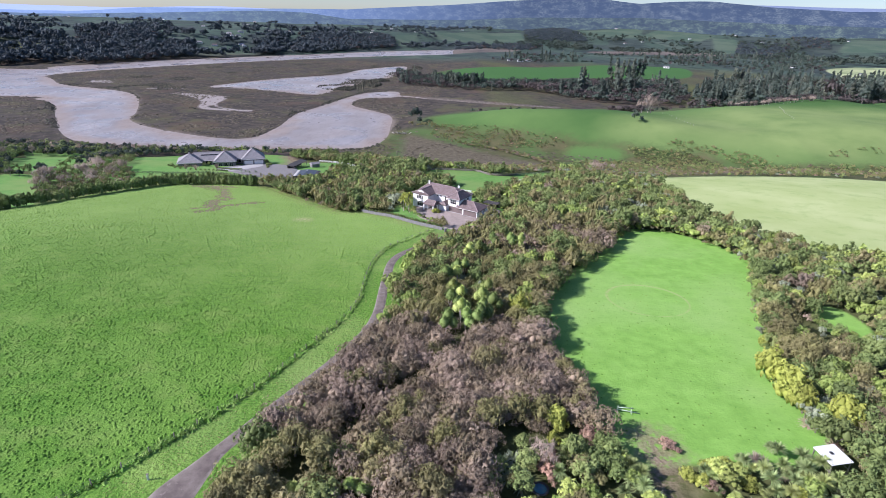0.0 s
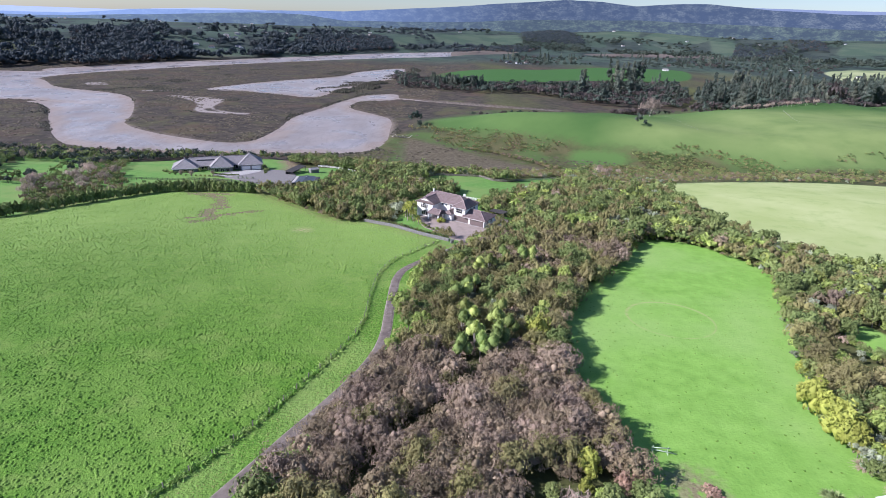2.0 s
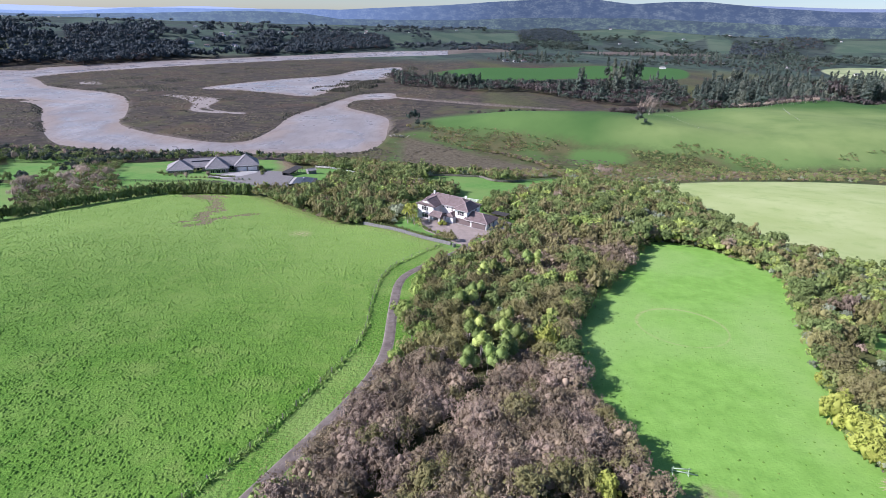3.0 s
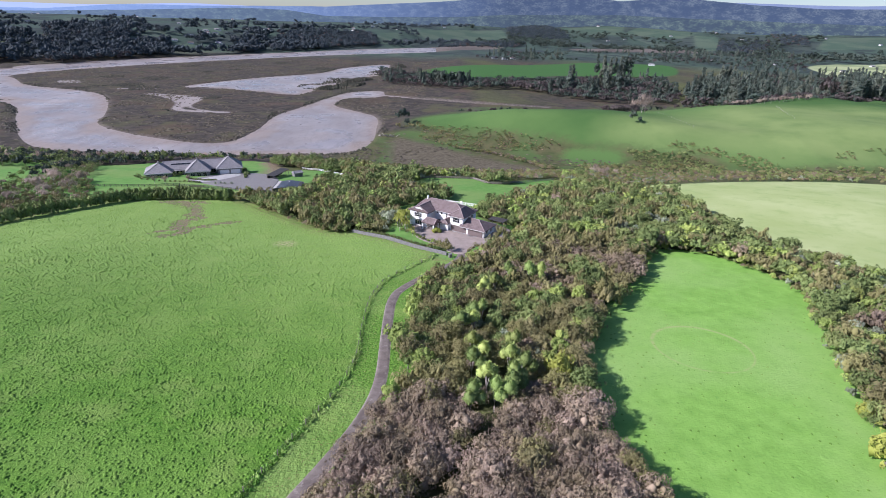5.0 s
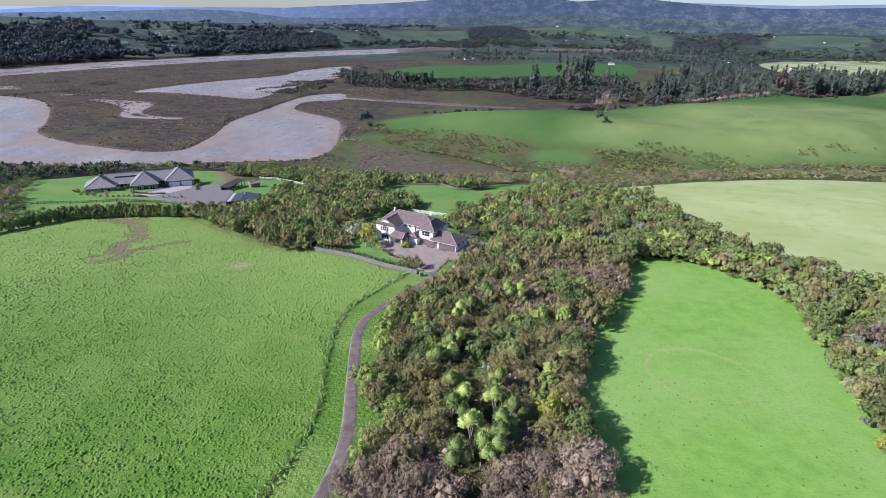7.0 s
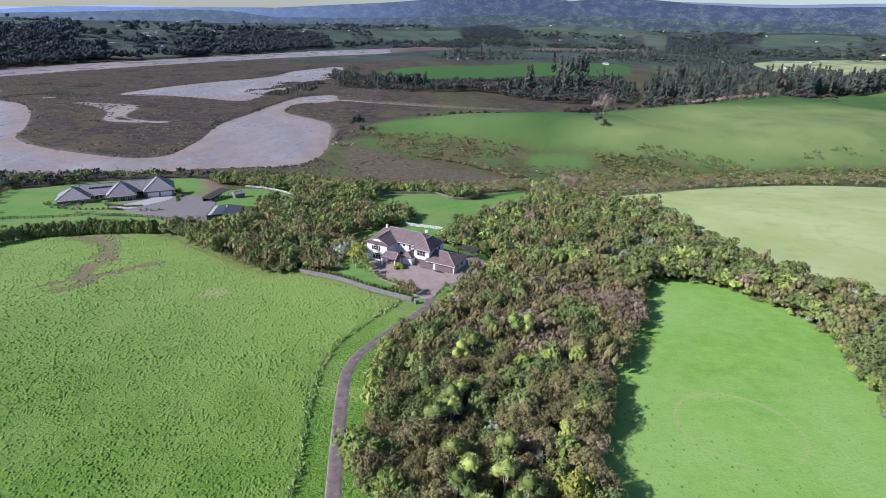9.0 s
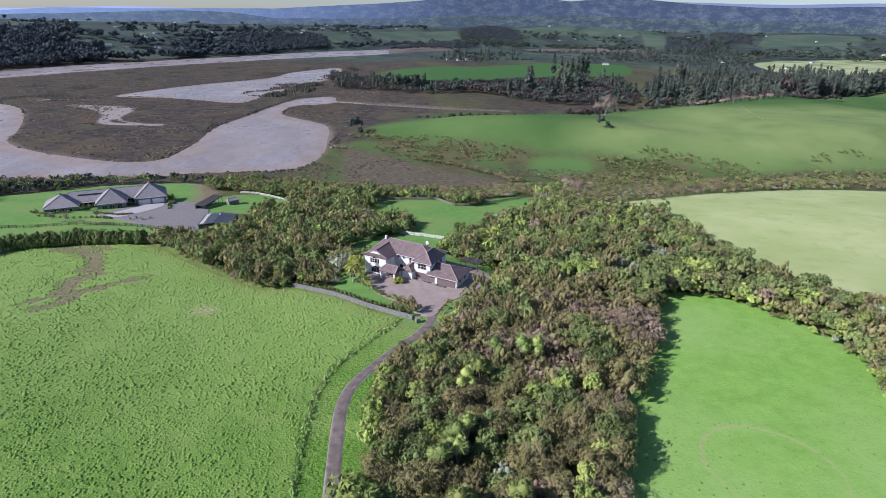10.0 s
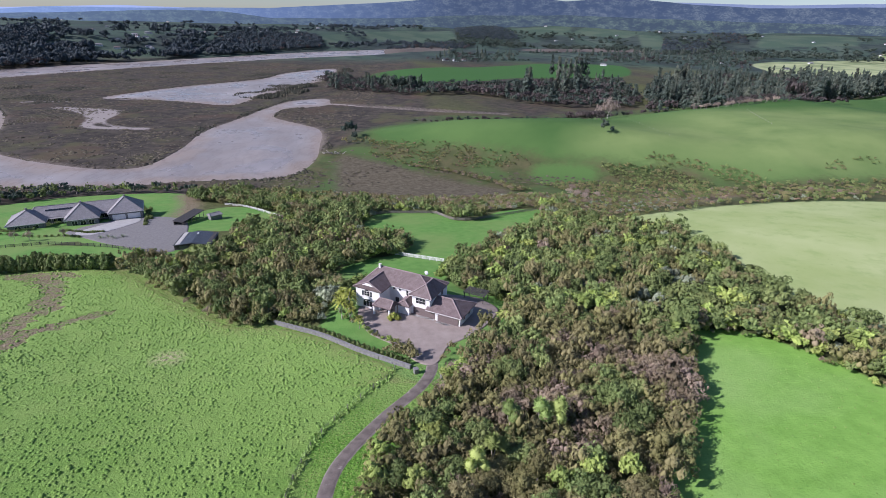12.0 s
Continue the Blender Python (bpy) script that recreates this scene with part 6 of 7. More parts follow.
for x, y, s in ((19.4, 33.3, 1.0), (63.8, 46.6, 0.55), (64.6, 41.4, 0.6), (65.8, 40.2, 0.6)):
    bare.add(x, y, s)
for x, y in GLADE[::2]:
    u = 1.18 + rng.uniform(0, 0.35)
    (silver, green, lime, green, olive)[int(rng.integers(5))].add(93 + (x - 93) * u, 83 + (y - 83) * u, rng.uniform(0.5, 0.85))
for x, y in ((26.6, 41.6), (28.0, 42.0), (29.4, 41.6), (30.8, 41.4), (27.4, 40.4), (29.2, 40.4), (38.2, 38.2), (39.0, 38.8), (38.4, 39.4), (39.2, 37.6)):
    rust.add(x, y, rng.uniform(0.55, 0.8), 0.42)
for x, y, s, z in ((26.8, 38.4, 0.85, 1.6), (20.8, 33.4, 0.9, 1.5), (19.4, 32.2, 0.8, 1.3), (70.4, 54.2, 0.9, 1.1), (72.4, 58.0, 0.9, 1.4), (75.2, 50, 1.0, 1.2)):
    rust.add(x, y, s, z)
for x, y in ((62.6, 44.6), (63.4, 42.4), (63.0, 46.6), (8, 100.5), (9, 97.5)):
    silver.add(x, y, rng.uniform(0.8, 1.1))
for x, y, s in ((-12.6, 166.5, 1.0), (-11.2, 168.8, 1.15), (-13.6, 170.2, 0.9), (-8.4, 162.0, 0.6), (-10.2, 164.6, 0.75), (-12.2, 171.6, 1.05), (-10.8, 166.6, 0.85)):
    palm.add(x, y, s)
for x, y in ((-7.4, 161.4), (-6.6, 160.0), (-5.6, 158.8), (-4.4, 157.4), (-3.0, 156.4), (-1.6, 155.6), (-0.2, 154.6), (1.0, 153.2), (2.2, 151.4), (-8.2, 163.2), (-8.8, 165.0), (-9.6, 166.8), (-10.4, 168.6), (-11.4, 170.6), (-12.6, 172.6), (-11.8, 166.0), (-12.8, 168.4), (-14.2, 171.0), (-10.0, 163.8)):
    (lime, olive, green, yellow)[int(rng.integers(4))].add(x, y, rng.uniform(0.35, 0.62))
for x, y in ((-15.5, 173.5), (-17.2, 175.8), (-15.8, 177.6), (-18.6, 178.4)):
    silver.add(x, y, rng.uniform(1.2, 1.7), 1.8)
for x, y in ((-0.6, 150.6), (0.8, 149.6), (1.8, 148.4), (3.0, 147.2), (-2.4, 150.6), (10.6, 149.4), (9.2, 146.4), (11.6, 151.2)):
    olive.add(x, y, rng.uniform(0.4, 0.6))
for x, y, s in ((-0.4, 165.6, 0.5), (-1.4, 165.2, 0.42), (0.5, 165.2, 0.4)):
    yellow.add(x, y, s, s * 0.8)
for x, y, s in ((2.4, 149.0, 0.95), (1.0, 150.6, 0.8), (3.6, 147.4, 0.7), (-0.6, 152.0, 0.6)):
    olive.add(x, y, s)
for s in np.linspace(0.02, 0.98, 28):
    i = s * 3
    a = np.array(((-28.2, 168.6), (-17.3, 161.3), (-6.7, 152.4), (2.4, 145.2)))
    x, y = np.interp(i, range(4), a[:, 0]), np.interp(i, range(4), a[:, 1])
    hedge.add(x, y, 0.5, 0.85)
for x in np.arange(-190, -84, 1.35):
    hedge.add(x, float(np.interp(x, (-190, -150, -137, -124, -105, -84), (118, 154, 182, 204, 209.5, 209))), rng.uniform(1.5, 1.9), rng.uniform(2.2, 2.9))
for x, y in zip(np.linspace(-97, -110, 12), np.linspace(262, 298, 12)):
    hedge.add(x, y, 0.75, 0.7)
for line, s in ((((-122, 254.7), (-112.5, 250.1), (-107.7, 251.6)), 0.55), (((-123, 316), (-107.3, 288.4), (-99, 272)), 0.8), (((-142.8, 250.6), (-128.2, 245.8), (-119, 246.9), (-112.4, 244.6)), 0.5), (((-150, 258), (-142, 254), (-135, 257)), 0.6)):
    line = np.array(line)
    for u in np.linspace(0, len(line) - 1, 14):
        hedge.add(float(np.interp(u, range(len(line)), line[:, 0])), float(np.interp(u, range(len(line)), line[:, 1])), s * rng.uniform(0.85, 1.15), s * rng.uniform(0.7, 1.0))
for x, y in ((-102.1, 243.8), (-97.0, 243.5), (-99.4, 241.9), (-104, 242.6)):
    flax.add(x, y, 1.1)
for x, y in ((-129.5, 262.5), (-131, 259.8), (-117.5, 268.5), (-118.4, 271.5), (-147.5, 257), (-133.6, 263)):
    green.add(x, y, rng.uniform(0.45, 0.65))
for x, y in ((-131, 240), (-126.4, 240.5), (-117.6, 245)):
    bare.add(x, y, 0.7, 0.9)
WEST_OPEN = [(np.array(((-295, 345), (-275, 354), (-258, 360), (-229, 314), (-194, 232), (-214, 228)), float), 0.0), (np.array(((-208, 214), (-188, 210), (-158, 170), (-148, 146), (-172, 132), (-210, 170)), float), 0.0)]
px, py = scatter(((-188, 200), (-160, 172), (-146, 186), (-136, 208), (-150, 226), (-166, 250), (-182, 282), (-194, 306), (-204, 300), (-190, 246), (-196, 222)), 3.4, 8, [(LEFT_FIELD, 3), *WEST_OPEN])
for x, y in zip(px, py):
    (manuka, olive, green, green)[int(rng.integers(4))].add(x, y, rng.uniform(0.55, 0.9))
for x, y, s in ((-169, 190, 1.7), (-164, 198, 1.5), (-176, 202, 2.0), (-161, 211, 1.5), (-170, 219, 2.1), (-183, 213, 1.7), (-158, 222, 1.6), (-173, 234, 2.0), (-165, 240, 1.7), (-181, 245, 1.8), (-155, 203, 1.3)):
    bare.add(x, y, s, s * 0.75)
for x, y in ((-152.5, 157), (-154, 153)):
    p = thing("gate_post", (x, y, ground_at(x, y)), 10, "stout white gate post at the end of the hedge", "gate post", "gate posts")
    part("shaft", block((0.5, 0.5, 2.4), (0, 0, -0.2), bevel=0.04), WHITEWOOD, p)
    part("cap", block((0.6, 0.6, 0.12), (0, 0, 2.2), bevel=0.03), WHITEWOOD, p)
fence("field_fence", ((-153, 150), (-147, 138), (-140, 124), (-138, 108)), 2.6, 1.2, (0.4, 0.8, 1.1), TIMBER, "weathered rail fence at the pasture corner")
px, py = scatter(((-300, 290), (-240, 300), (-192, 326), (-174, 345), (-140, 354), (-112, 352), (-110, 362), (-180, 362), (-300, 350)), 4.5, 9)
for x, y in zip(px, py):
    r = rng.uniform()
    if r < 0.45:
        grove.add(x, y, rng.uniform(0.35, 0.7))
    else:
        (green if r < 0.9 else bare).add(x, y, rng.uniform(0.8, 1.5), rng.uniform(1.0, 1.7))
px, py = scatter(((-420, 240), (-250, 200), (-235, 245), (-225, 295), (-300, 330), (-420, 330)), 6, 10, WEST_OPEN)
for x, y in zip(px, py):
    (green if rng.uniform() < 0.8 else bare).add(x, y, rng.uniform(1.0, 1.8))
px, py = scatter(((-330, 348), (-330, 372), (-268, 366), (-245, 354), (-215, 350), (-188, 275), (-192, 262), (-193, 248), (-193, 226), (-193, 207), (-330, 205)), 4.6, 26, WEST_OPEN)
for x, y in zip(px, py):
    r = rng.uniform()
    if r < 0.4:
        grove.add(x, y, rng.uniform(0.35, 0.55))
    else:
        (green if r < 0.96 else bare).add(x, y, rng.uniform(0.75, 1.2))
# scrub between the cow pasture and the far hill, in bands and patches
def sow(line, gap, seed, least, grain, kinds, low, high, clear=()):
    sx, sy = scatter(line, gap, seed, clear)
    for x, y in zip(sx, sy):
        if patch(x, y, grain, seed) * 0.65 + patch(x, y, grain * 0.3, seed + 1) * 0.35 > least:
            kinds[int(rng.integers(len(kinds)))].add(x, y, rng.uniform(low, high), rng.uniform(low, high) * 0.8)


SCRUBLAND = [(COW_FIELD, 0.8), (REED, 1.0), (GREEN_PATCH, 0.5), (BACK_LAWN, 2.5)]
sow(((-60, 345), (-30, 350), (-11, 342), (14, 331), (45, 330), (66, 340), (92, 330), (100, 300), (98, 292), (84, 298), (70, 290), (40, 276), (20, 287), (0, 290), (-22, 300), (-48, 330)), 2.9, 12, 0.30, 18, (olive, green, olive, manuka, silver), 0.6, 1.15, SCRUBLAND)
sow(((0, 436), (7, 433), (38, 417), (63, 394), (76, 368), (84, 350), (70, 352), (62, 378), (40, 405), (10, 424)), 2.3, 13, 0.34, 14, (olive, manuka, green), 0.5, 0.95)
sow(((-15, 485), (28, 462), (64, 442), (94, 425), (98, 412), (61, 415), (2, 434), (-19, 457)), 2.7, 44, 0.42, 12, (olive, rust, olive, green), 0.3, 0.8)
sow(((138, 404), (160, 398), (181, 390), (199, 357), (186, 350), (169, 348), (146, 372)), 2.6, 45, 0.30, 9, (green, olive, green), 0.4, 0.95)
sow(((90, 378), (128, 380), (146, 370), (166, 346), (120, 328), (100, 345)), 2.8, 46, 0.38, 10, (olive, rust, olive, green, green), 0.35, 0.85)
sow(((96, 330), (121, 329), (160, 340), (200, 352), (300, 345), (420, 330), (420, 296), (300, 300), (220, 296), (175, 302), (128, 296), (99, 294)), 3.0, 47, 0.47, 12, (olive, green, manuka, green, olive), 0.4, 1.0, SCRUBLAND)
sow(((166, 400), (200, 376), (216, 346), (236, 344), (226, 372), (196, 396), (172, 410)), 2.8, 51, 0.40, 8, (green, olive, olive), 0.35, 0.8)
sow(((205, 372), (300, 352), (420, 345), (420, 365), (300, 372)), 4.0, 48, 0.54, 14, (olive, green), 0.3, 0.75)
sow(((100, 330), (112, 326), (124, 310), (150, 308), (190, 328), (196, 316), (165, 302), (128, 293), (104, 296)), 2.6, 49, 0.40, 7, (olive, rust, manuka, silver, green), 0.3, 0.7, SCRUBLAND)
sow(((82, 304), (83, 272), (100, 268), (127, 281), (152, 291), (152, 302), (112, 316)), 2.3, 50, 0.28, 8, (olive, green, manuka, olive, silver), 0.35, 0.75)
for x in np.arange(84, 330, 1.6):
    if patch(x, 300, 9, 61) < 0.45:
        continue
    y = float(np.interp(x, (84, 100, 127, 171, 215, 260, 330), (268, 265, 278, 290, 294, 287, 277)))
    (green, olive, olive, rust, silver)[int(rng.integers(5))].add(x, y + rng.uniform(-1, 4), rng.uniform(0.4, 0.8) * (1.2 if x > 140 else 0.8))
for x, y in ((99, 338), (101, 330), (97, 322), (104, 326), (98, 312), (95, 304), (102, 345), (107, 318)):
    bare.add(x, y, rng.uniform(0.8, 1.3))
grove.add(-35, 503, 1.5, 1.7)
grove.add(-31, 494, 0.8, 0.8)
for x, y in ((-27, 488), (-24, 482), (-20, 486), (-17, 478), (-30, 484), (-38, 490)):
    olive.add(x, y, rng.uniform(0.9, 1.5))
grove.add(154, 434, 0.95, 1.1)
grove.add(158, 433, 0.5, 0.6)
# belts beyond the hill
px, py = scatter(((262, 600), (330, 605), (480, 640), (640, 690), (820, 760), (880, 900), (900, 1150), (640, 1150), (470, 1000), (330, 760)), 13, 14, [(MEADOW, 2)])
for x, y in zip(px, py):
    if patch(x, y, 60, 3) > 0.36:
        r = rng.uniform()
        (pine if r < 0.42 else grove if r < 0.74 else brush).add(x, y, rng.uniform(0.6, 1.7) * (0.7 if rng.uniform() < 0.3 else 1.05))
px, py = scatter(((318, 700), (335, 770), (420, 790), (520, 740), (640, 770), (640, 690), (500, 650), (420, 690)), 8.5, 27)
for x, y in zip(px, py):
    (pine if rng.uniform() < 0.6 else grove).add(x, y, rng.uniform(0.9, 1.55), rng.uniform(1.0, 1.7))
px, py = scatter(((-123, 1091), (-33, 990), (32, 892), (126, 914), (209, 960), (406, 1010), (330, 760), (293, 690), (193, 690), (149, 730), (120, 800), (36, 775), (-46, 840), (-95, 877)), 8.5, 15, [(MEADOW, 1)])
for x, y in zip(px, py):
    r = rng.uniform()
    k = grove if r < 0.45 else brush if r < 0.95 else pine
    s = rng.uniform(0.55, 1.25)
    k.add(x, y, s)
for x, y in ((236, 832), (244, 826), (252, 836), (261, 830), (270, 838), (278, 831), (186, 815), (192, 821)):
    pine.add(x, y, rng.uniform(1.5, 2.1))
for x, y in ((-14, 862), (-6, 846), (2, 838), (10, 834), (18, 842), (28, 856), (12, 848), (22, 838)):
    grove.add(x, y, rng.uniform(1.5, 2.2), rng.uniform(2.0, 2.8))
for x, y in ((289, 1050), (300, 1044), (311, 1040), (322, 1046), (335, 1052), (346, 1058), (357, 1064), (305, 1056), (330, 1040)):
    pine.add(x, y, rng.uniform(1.7, 2.1), rng.uniform(1.9, 2.3))
for x, y in ((97, 810), (110, 800), (127, 786), (140, 790), (161, 794), (150, 800), (118, 795)):
    brush.add(x, y, rng.uniform(1.4, 2.0), rng.uniform(1.3, 1.8))
for x, y, s in ((208, 566, 4.2), (213, 572, 3.4), (203, 570, 3.2)):
    bare.add(x, y, s, s)
for x, y, s in ((390, 560, 1.6), (402, 566, 1.3), (396, 572, 1.7)):
    brush.add(x, y, s, s * 1.5)
for x in np.arange(292, 372, 3.6):
    bare.add(x, 560 + rng.uniform(-4, 4), rng.uniform(1.0, 1.5), rng.uniform(0.9, 1.4))
for k in range(26):
    brush.add(rng.uniform(165, 192), rng.uniform(520, 560), rng.uniform(0.5, 1.0))
for x in np.arange(340, 480, 5.0):
    brush.add(x, rng.uniform(588, 612), rng.uniform(0.6, 1.0))
px, py = scatter(((0, 560), (80, 545), (300, 560), (420, 540), (420, 560), (300, 580), (100, 570)), 9, 16)
for x, y in zip(px, py):
    (grove if rng.uniform() < 0.5 else brush).add(x, y, rng.uniform(0.3, 0.6))
px, py = scatter(((84, 1480), (167, 1747), (441, 1949), (969, 2146), (1700, 2250), (1300, 1900), (1000, 1560), (900, 1350), (620, 1500), (416, 1500), (200, 1400)), 24, 17, [(MEADOW, 5), (SUNNY_PALE_FIELD, 5)])
for x, y in zip(px, py):
    if patch(x, y, 120, 6) > 0.46:
        (grove, pine, brush)[int(np.searchsorted((0.6, 0.8), rng.uniform()))].add(x, y, rng.uniform(0.7, 1.3) * (1 if rng.uniform() < 0.8 else 1.4))
# woods across the river and on the hills
MASSES = (((-702, 1012), (-655, 1150), (-650, 1189), (-720, 1330), (-818, 1515), (-1058, 1719), (-1040, 1512)), ((-652, 1223), (-627, 1303), (-714, 1496), (-747, 1426)), ((-526, 1431), (-486, 1499), (-559, 1738), (-594, 1650)), ((-479, 1571), (-224, 2008), (-262, 2300), (-330, 2330), (-552, 1954)), ((-40, 1880), (12, 1960), (247, 2060), (376, 2560), (210, 2600), (90, 2300)), ((1123, 2334), (1238, 2147), (1508, 2640), (1342, 2779)), ((1500, 2552), (1598, 2476), (1750, 2800), (1640, 2900)))
for n, line in enumerate(MASSES):
    mx, my = scatter(line, 13 if n < 4 else 19, 60 + n)
    for x, y in zip(mx, my):
        if patch(x, y, 70, 17 + n) > (0.30 if n < 4 else 0.40):
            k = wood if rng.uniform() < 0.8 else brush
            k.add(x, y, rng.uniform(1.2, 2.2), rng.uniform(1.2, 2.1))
mx, my = scatter(((370, 3380), (620, 3380), (624, 2790), (500, 2800), (337, 2850)), 22, 70)
for x, y in zip(mx, my):
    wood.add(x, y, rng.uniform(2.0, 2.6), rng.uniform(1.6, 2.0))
for tries in range(30000):
    a, r = rng.uniform(-0.85, 0.95), 1150 * (4500 / 1150) ** rng.uniform(0, 1)
    x, y = r * math.sin(a), r * math.cos(a) - 45
    bank = -0.865 * (x + 661) + 0.5 * (y - 1140)
    if bank < 22 and r < 2350:
        continue
    near = bank < 500 and r < 2600
    if not (bank < 190 and x < -560 and rng.uniform() < 0.9) and patch(x, y, 190, 7) * 0.7 + patch(x, y, 60, 8) * 0.3 < (0.49 if near else 0.50 if x > 150 else 0.62 if x < -560 else 0.545):
        continue
    if r < 2500 and any(abs(x - a) < 22 and -16 < b - y < 55 for a, b in HOMES):
        continue
    if len(wood.spots) + len(grove.spots) > 7600:
        break
    if r > 3450 or any(depth_in(np.array((x,)), np.array((y,)), np.array(p, float), 6.0)[0] > -2 for p in PADDOCKS):
        continue
    s = rng.uniform(0.7, 1.4) * (2.0 if near else 1.3 if r < 2200 else 1.7)
    # haze-tinted trees on the left, darker evergreens for the shaded right
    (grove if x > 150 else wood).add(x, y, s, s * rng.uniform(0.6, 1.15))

brush.plant(40)
grove.plant(60)
for kind in (manuka, olive, green, yellow, lime, silver, rust, bare, cabbage, flax, yucca, pampas, palm, hedge):
    kind.plant()
pine.plant(120)
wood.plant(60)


def tufts(name, x, y, size, mat, label, blades=3, wide=0.5):
    rng = np.random.default_rng(len(x))
    z = height(x, y)
    n = len(x) * blades
    c = np.repeat(np.stack((x, y, z), 1), blades, 0) + rng.normal(0, 0.12, (n, 3)) * np.array((1, 1, 0))
    a = rng.uniform(0, math.tau, n)
    t = np.stack((np.cos(a), np.sin(a), np.zeros(n)), 1)
    s = np.repeat(size, blades)[:, None] * rng.uniform(0.7, 1.3, (n, 1))
    lean = rng.normal(0, 0.8, (n, 3)) * np.array((1, 1, 0)) + np.array((0, 0, 1.0))
    v = np.stack((c - t * s * wide - np.array((0, 0, 0.05)), c + t * s * wide - np.array((0, 0, 0.05)), c + lean * s + t * s * wide * 0.3, c + lean * s - t * s * wide * 0.3), 1).reshape(-1, 3)
    me = mesh_of(name, v, np.arange(4 * n).reshape(-1, 4), mat)
    number(me, "tint", np.repeat(np.repeat(rng.uniform(0, 1, len(x)), blades), 4))
    return tagged(new(name, me), label, "grass", kind="stuff")




def mounds(name, x, y, size, mat, label, tall=1.0, lift=0.0):
    """Low uneven clumps of grass, each a little cone with its own lean."""
    rng = np.random.default_rng(len(x) + 1)
    n, z = len(x), height(x, y)
    a = rng.uniform(0, math.tau, (n, 1)) + np.arange(5) * math.tau / 5 + rng.uniform(-0.3, 0.3, (n, 5))
    r = size[:, None] * rng.uniform(0.6, 1.3, (n, 5))
    rim = np.stack((x[:, None] + r * np.cos(a), y[:, None] + r * np.sin(a), np.repeat(z[:, None], 5, 1) - 0.04), -1)
    top = np.stack((x + rng.normal(0, 0.08, n), y + rng.normal(0, 0.08, n), z + lift + tall * size * rng.uniform(0.22, 0.5, n)), -1)[:, None]
    v = np.concatenate((rim, top), 1).reshape(-1, 3)
    k = np.arange(5)
    f = (np.arange(n)[:, None, None] * 6 + np.stack((k, (k + 1) % 5, np.full(5, 5)), 1)[None]).reshape(-1, 3)
    me = mesh_of(name, v, f, mat)
    number(me, "tint", np.repeat(rng.uniform(0, 1, n), 6))
    return tagged(new(name, me), label, "grass", kind="stuff")


def tussocks(x, y, cell, seed):
    """Rounded lumps on a shaken grid, each with its own width and height."""
    i, j = np.floor(x / cell), np.floor(y / cell)
    best = np.zeros(x.shape)
    for di in (-1, 0, 1):
        for dj in (-1, 0, 1):
            a, b = i + di, j + dj
            h = [np.modf(np.abs(np.sin(a * 127.1 + b * 311.7 + seed * 74.7 + k * 53.3) * 43758.5453))[0] for k in range(4)]
            r = cell * (0.45 + 0.55 * h[2])
            d = ((x - (a + h[0]) * cell) ** 2 + (y - (b + h[1]) * cell) ** 2) / (r * r)
            best = np.maximum(best, (0.35 + 0.65 * h[3]) * np.clip(1 - d, 0, 1))
    return best ** 0.7


WORN = (((-84, 152), (-81.5, 157), (-80.2, 165), (-76, 170), (-71.8, 174.4)), ((-90, 155), (-84.6, 161.7), (-86.4, 173.2), (-83.3, 178)), ((-108, 203), (-100, 204), (-92, 203.5)), ((-100, 203), (-93, 195), (-86, 181)))


def pasture():
    rows = np.concatenate((np.arange(10, 90, 0.36), np.arange(90, 150, 0.46), np.arange(150, 212, 0.62)))
    cols = np.concatenate((np.arange(-190, -110, 1.0), np.arange(-110, -70, 0.52), np.arange(-70, 1.5, 0.36)))
    x, y = np.meshgrid(cols, rows)
    inside = np.concatenate([depth_in(x[k], y[k], LEFT_FIELD, 2.0)[None] for k in range(len(rows))])
    keep = inside > -0.6
    lush = np.array([0.55 + 1.1 * (patch(a, b, 13, 14) - 0.5) + 0.7 * (patch(a, b, 4, 15) - 0.5) for a, b in zip(x[keep], y[keep])])
    worn = np.min([away(x[keep], y[keep], np.array(line, float), False)[0] for line in WORN], 0)
    xx, yy = x[keep] + 0.10 * np.sin(y[keep] * 7), y[keep]
    z = 0.14 * tussocks(xx, yy, 1.05, 1) + 0.10 * tussocks(xx * 0.8 + yy * 0.6, yy * 0.8 - xx * 0.6, 0.8, 2)
    z = z * np.clip(lush * 1.25, 0.3, 1.1) * np.clip(inside[keep] / 1.2, 0, 1) + 0.06
    z = np.where(worn < 6.0 * np.clip(1.1 - lush, 0, 1) * (0.4 + np.array([patch(a, b, 1.6, 16) for a, b in zip(xx, yy)])), -0.12, z) - 0.3 * (inside[keep] < 0)
    number_of = np.full(x.shape, -1)
    number_of[keep] = np.arange(int(keep.sum()))
    q = np.stack((number_of[:-1, :-1], number_of[:-1, 1:], number_of[1:, 1:], number_of[1:, :-1]), -1).reshape(-1, 4)
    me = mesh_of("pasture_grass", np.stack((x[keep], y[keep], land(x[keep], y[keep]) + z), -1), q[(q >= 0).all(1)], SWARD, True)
    number(me, "tall", z)
    number(me, "rim", np.where(y[keep] > 138, inside[keep], 12.0))
    return tagged(new("pasture_grass", me), "lush tussocky green pasture grass", "grass", kind="stuff")


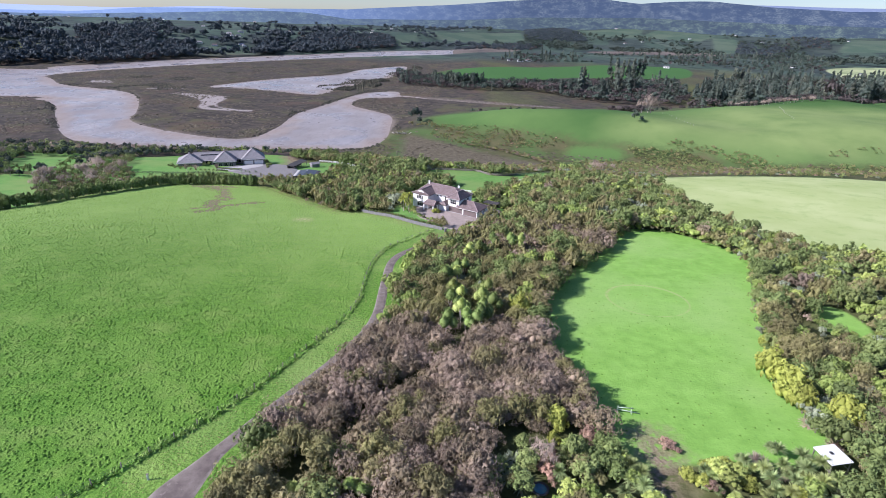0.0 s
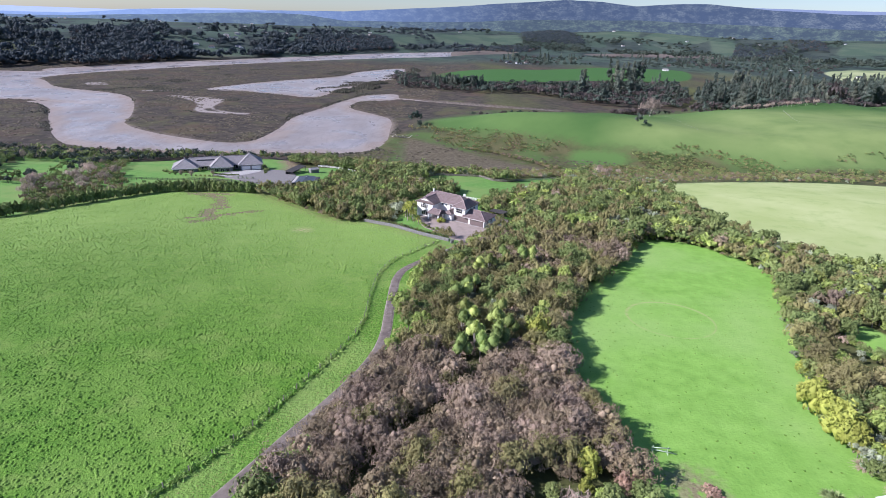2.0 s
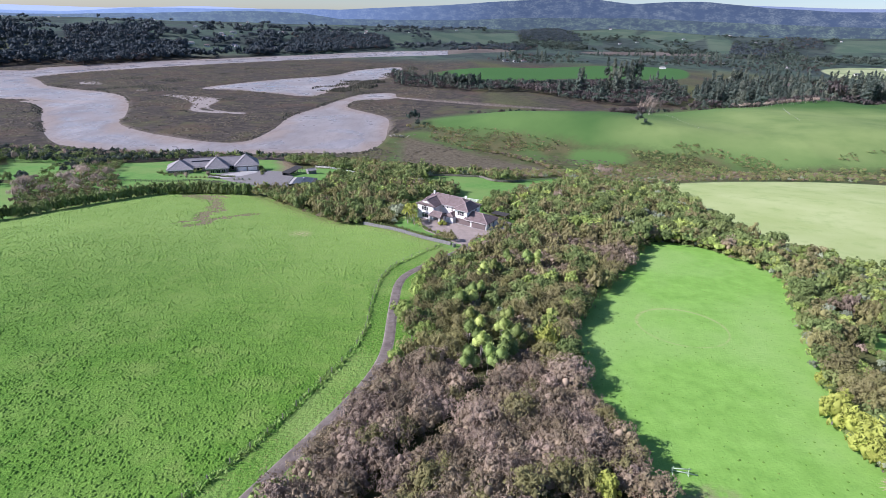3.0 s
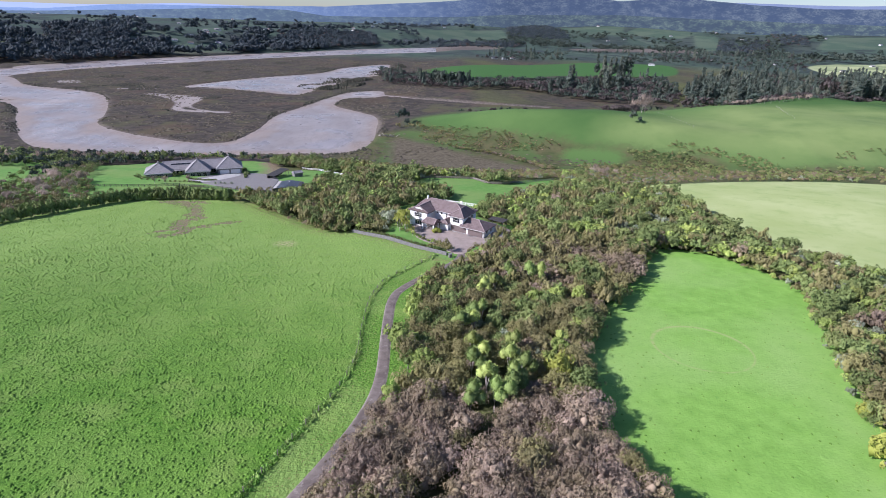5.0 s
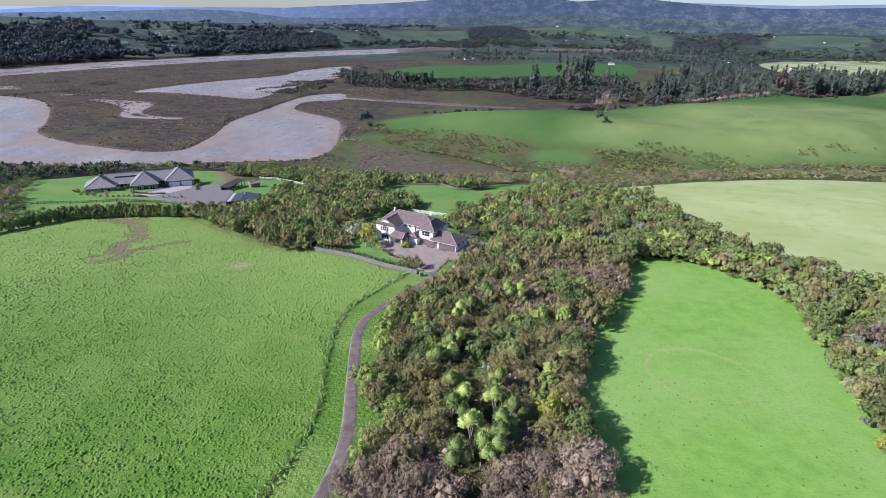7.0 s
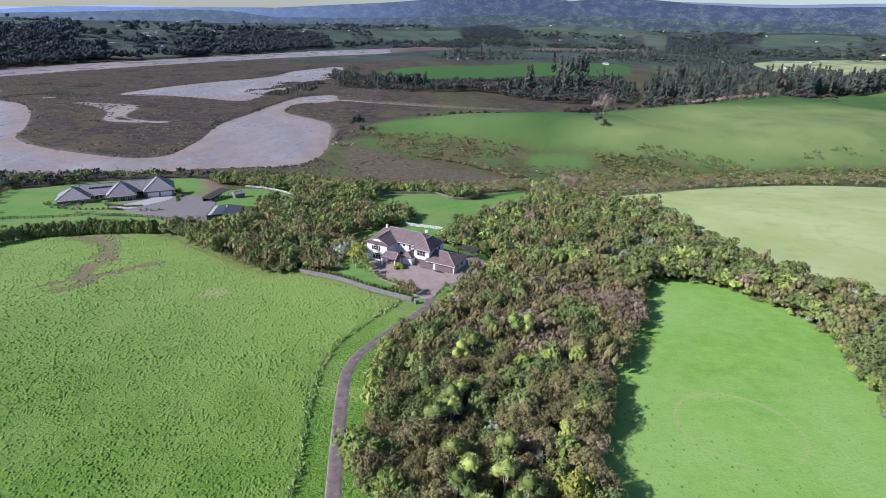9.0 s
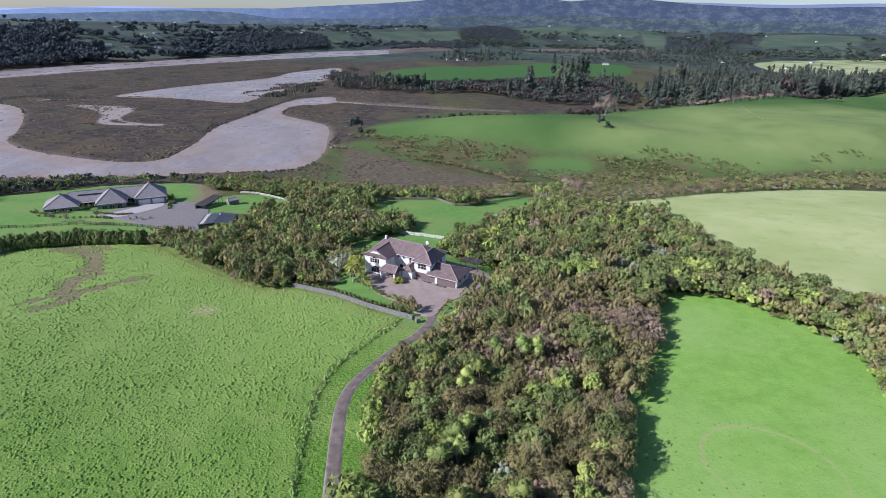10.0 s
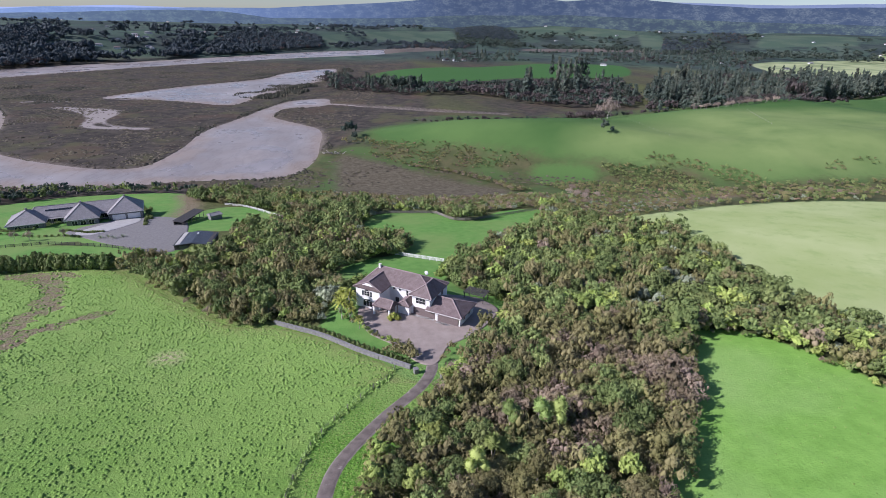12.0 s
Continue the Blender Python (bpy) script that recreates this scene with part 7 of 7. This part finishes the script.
pasture()
def domes(name, x, y, size, tall, mat, label):
    """Rounded tussocks, each a low five-sided dome with its own lean."""
    rng = np.random.default_rng(len(x) + 2)
    n, z = len(x), land(x, y)
    a = rng.uniform(0, math.tau, (n, 1)) + np.arange(5) * math.tau / 5 + rng.uniform(-0.2, 0.2, (n, 5))
    r = size[:, None] * rng.uniform(0.75, 1.2, (n, 5))
    lean = rng.normal(0, 0.10, (n, 2)) * size[:, None]
    rings = []
    for k, h in ((1.0, -0.05), (0.80, 0.62)):
        rings.append(np.stack((x[:, None] + lean[:, :1] * h + k * r * np.cos(a), y[:, None] + lean[:, 1:] * h + k * r * np.sin(a), z[:, None] + h * tall[:, None] + np.zeros((n, 5))), -1))
    top = np.stack((x + lean[:, 0], y + lean[:, 1], z + tall), -1)[:, None]
    v = np.concatenate((*rings, top), 1).reshape(-1, 3)
    k = np.arange(5)
    j = (k + 1) % 5
    f = np.concatenate((np.stack((k, j, j + 5), 1), np.stack((k, j + 5, k + 5), 1), np.stack((k + 5, j + 5, np.full(5, 10)), 1)))
    me = mesh_of(name, v, (np.arange(n)[:, None, None] * 11 + f[None]).reshape(-1, 3), mat, True)
    number(me, "rim", np.full(len(v), 12.0))
    return tagged(new(name, me), label, "grass", kind="stuff")


tr = np.random.default_rng(6)
near_x, near_y = scatter(LEFT_FIELD[::3], 0.53, 21, jitter=0.5)
keep = (near_y > 12) & (near_y < 112) & (near_x > -100 - 0.2 * near_y)
far_x, far_y = scatter(LEFT_FIELD[::3], 0.80, 22, jitter=0.5)
also = (far_y >= 112) & (far_x > -150)
gx, gy = np.concatenate((near_x[keep], far_x[also])), np.concatenate((near_y[keep], far_y[also]))
lush = np.array([0.55 + 1.0 * (patch(a, b, 13, 14) - 0.5) + 0.9 * (patch(a, b, 4, 15) - 0.5) for a, b in zip(gx, gy)])
worn = np.min([away(gx, gy, np.array(line, float), False)[0] for line in WORN], 0)
ok = (tr.uniform(0, 1, len(gx)) < (0.6 + 1.2 * lush) * np.interp(gy, (95, 150), (1.0, 0.7))) & (worn > tr.uniform(0, 7, len(gx)))
gx, gy, lush = gx[ok], gy[ok], lush[ok]
size = tr.uniform(0.19, 0.38, len(gx)) * np.where(gy < 112, 1.0, 1.2)
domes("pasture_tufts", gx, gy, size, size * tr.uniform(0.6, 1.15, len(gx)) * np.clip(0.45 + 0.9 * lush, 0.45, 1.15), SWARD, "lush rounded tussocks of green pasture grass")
mx, my = scatter(RIGHT_FIELD, 2.2, 57, jitter=0.5)
ok = tr.uniform(0, 1, len(mx)) < 0.15 + 0.75 * np.array([patch(a, b, 9, 58) for a, b in zip(mx, my)])
mx, my = mx[ok], my[ok]
size = tr.uniform(0.10, 0.24, len(mx))
domes("mown_field_tufts", mx, my, size, size * 0.6, SWARD, "scattered darker tufts left in the mown grass")
vx, vy = scatter(((-45, 14), (-16, 14), (-14, 40), (-4, 75), (-4, 118), (10, 138), (6, 148), (-6, 148), (-20, 125), (-20, 90), (-30, 55)), 0.5, 24, [(LEFT_FIELD, 0.3)], jitter=0.5)
vd = away(vx, vy, DRIVE, False)[0]
ok = (vd > 1.75 + 2.2 * step(34, 23, vy)) & (vd < np.where(vx < np.interp(vy, DRIVE[:, 1], DRIVE[:, 0]), 9.3, 4.3))
mounds("verge_grass", vx[ok], vy[ok], np.random.default_rng(12).uniform(0.14, 0.30, int(ok.sum())), SWARD, "short green verge grass beside the drive", 0.5)
fl = spline(LEFT_FIELD[:90:3], False, 24)
fl = fl + np.random.default_rng(4).normal(0, 0.22, fl.shape)
tufts("fence_line_grass", fl[:, 0], fl[:, 1], np.random.default_rng(3).uniform(0.25, 0.5, len(fl)), TUFT, "rank long grass along the wire fence", 6, 0.28)
fl = fl + np.random.default_rng(8).normal(0, 0.25, fl.shape)
mounds("fence_line_tussocks", fl[:, 0], fl[:, 1], np.random.default_rng(9).uniform(0.3, 0.6, len(fl)), TUFT, "bright tussocks of grass under the wire fence", 1.7)
mr = np.random.default_rng(31)
mx, my = mr.uniform(-760, 140, 90000), mr.uniform(370, 1350, 90000)
mz = height(mx, my)
ok = (mz < -12.5) & (wet(mx, my) < -1.5) & (mr.uniform(0, 1, len(mx)) < 0.12 + 0.88 * np.array([patch(a, b, 55, 9) * 0.6 + patch(a, b, 14, 19) * 0.4 > 0.52 for a, b in zip(mx, my)]))
mx, my = mx[ok][:26000], my[ok][:26000]
mounds("marsh_scrub", mx, my, mr.uniform(0.5, 1.0, len(mx)) ** 2 * 2.3, RUSH, "dark low mangrove and rush scrub on the flats", 0.9)
fr = np.random.default_rng(33)
fx, fy = fr.uniform(-560, 30, 90000), fr.uniform(380, 1250, 90000)
fw = wet(fx, fy)
ok = (fw > -11 * np.array([patch(a, b, 50, 12) for a, b in zip(fx, fy)]) ** 2 * 2.2) & np.array([patch(a, b, 70, 11) > 0.5 for a, b in zip(fx, fy)]) & (fw < np.where(depth_in(fx, fy, POND) > 0, 5.0, 0.3)) & (fr.uniform(0, 1, len(fx)) < np.where(fw > 0.3, 0.10, 0.85)) & (land(fx, fy) < -12.5)
fx, fy = fx[ok][:7000], fy[ok][:7000]
mounds("mangrove_fringe", fx, fy, fr.uniform(0.6, 1.7, len(fx)), MANGROVE, "dark mangrove bushes fringing the tidal channels", 1.1, 0.4)
ix, iy = scatter(((-207, 790), (-210, 855), (-191, 917), (-144, 963), (-106, 912), (-122, 817), (-143, 764), (-172, 767)), 3.2, 35)
keep = np.array([patch(a, b, 26, 15) > 0.47 for a, b in zip(ix, iy)])
jx, jy = scatter(((-150, 1000), (-112, 1189), (-90, 1262), (-73, 1198), (-110, 1010)), 4.0, 36)
more = np.array([patch(a, b, 30, 16) > 0.55 for a, b in zip(jx, jy)])
ix, iy = np.concatenate((ix[keep], jx[more])), np.concatenate((iy[keep], jy[more]))
mounds("mangrove_islets", ix, iy, np.random.default_rng(37).uniform(1.2, 2.4, len(ix)), MANGROVE, "dark mangrove islets standing in the shallow pool", 0.9, 3.0)
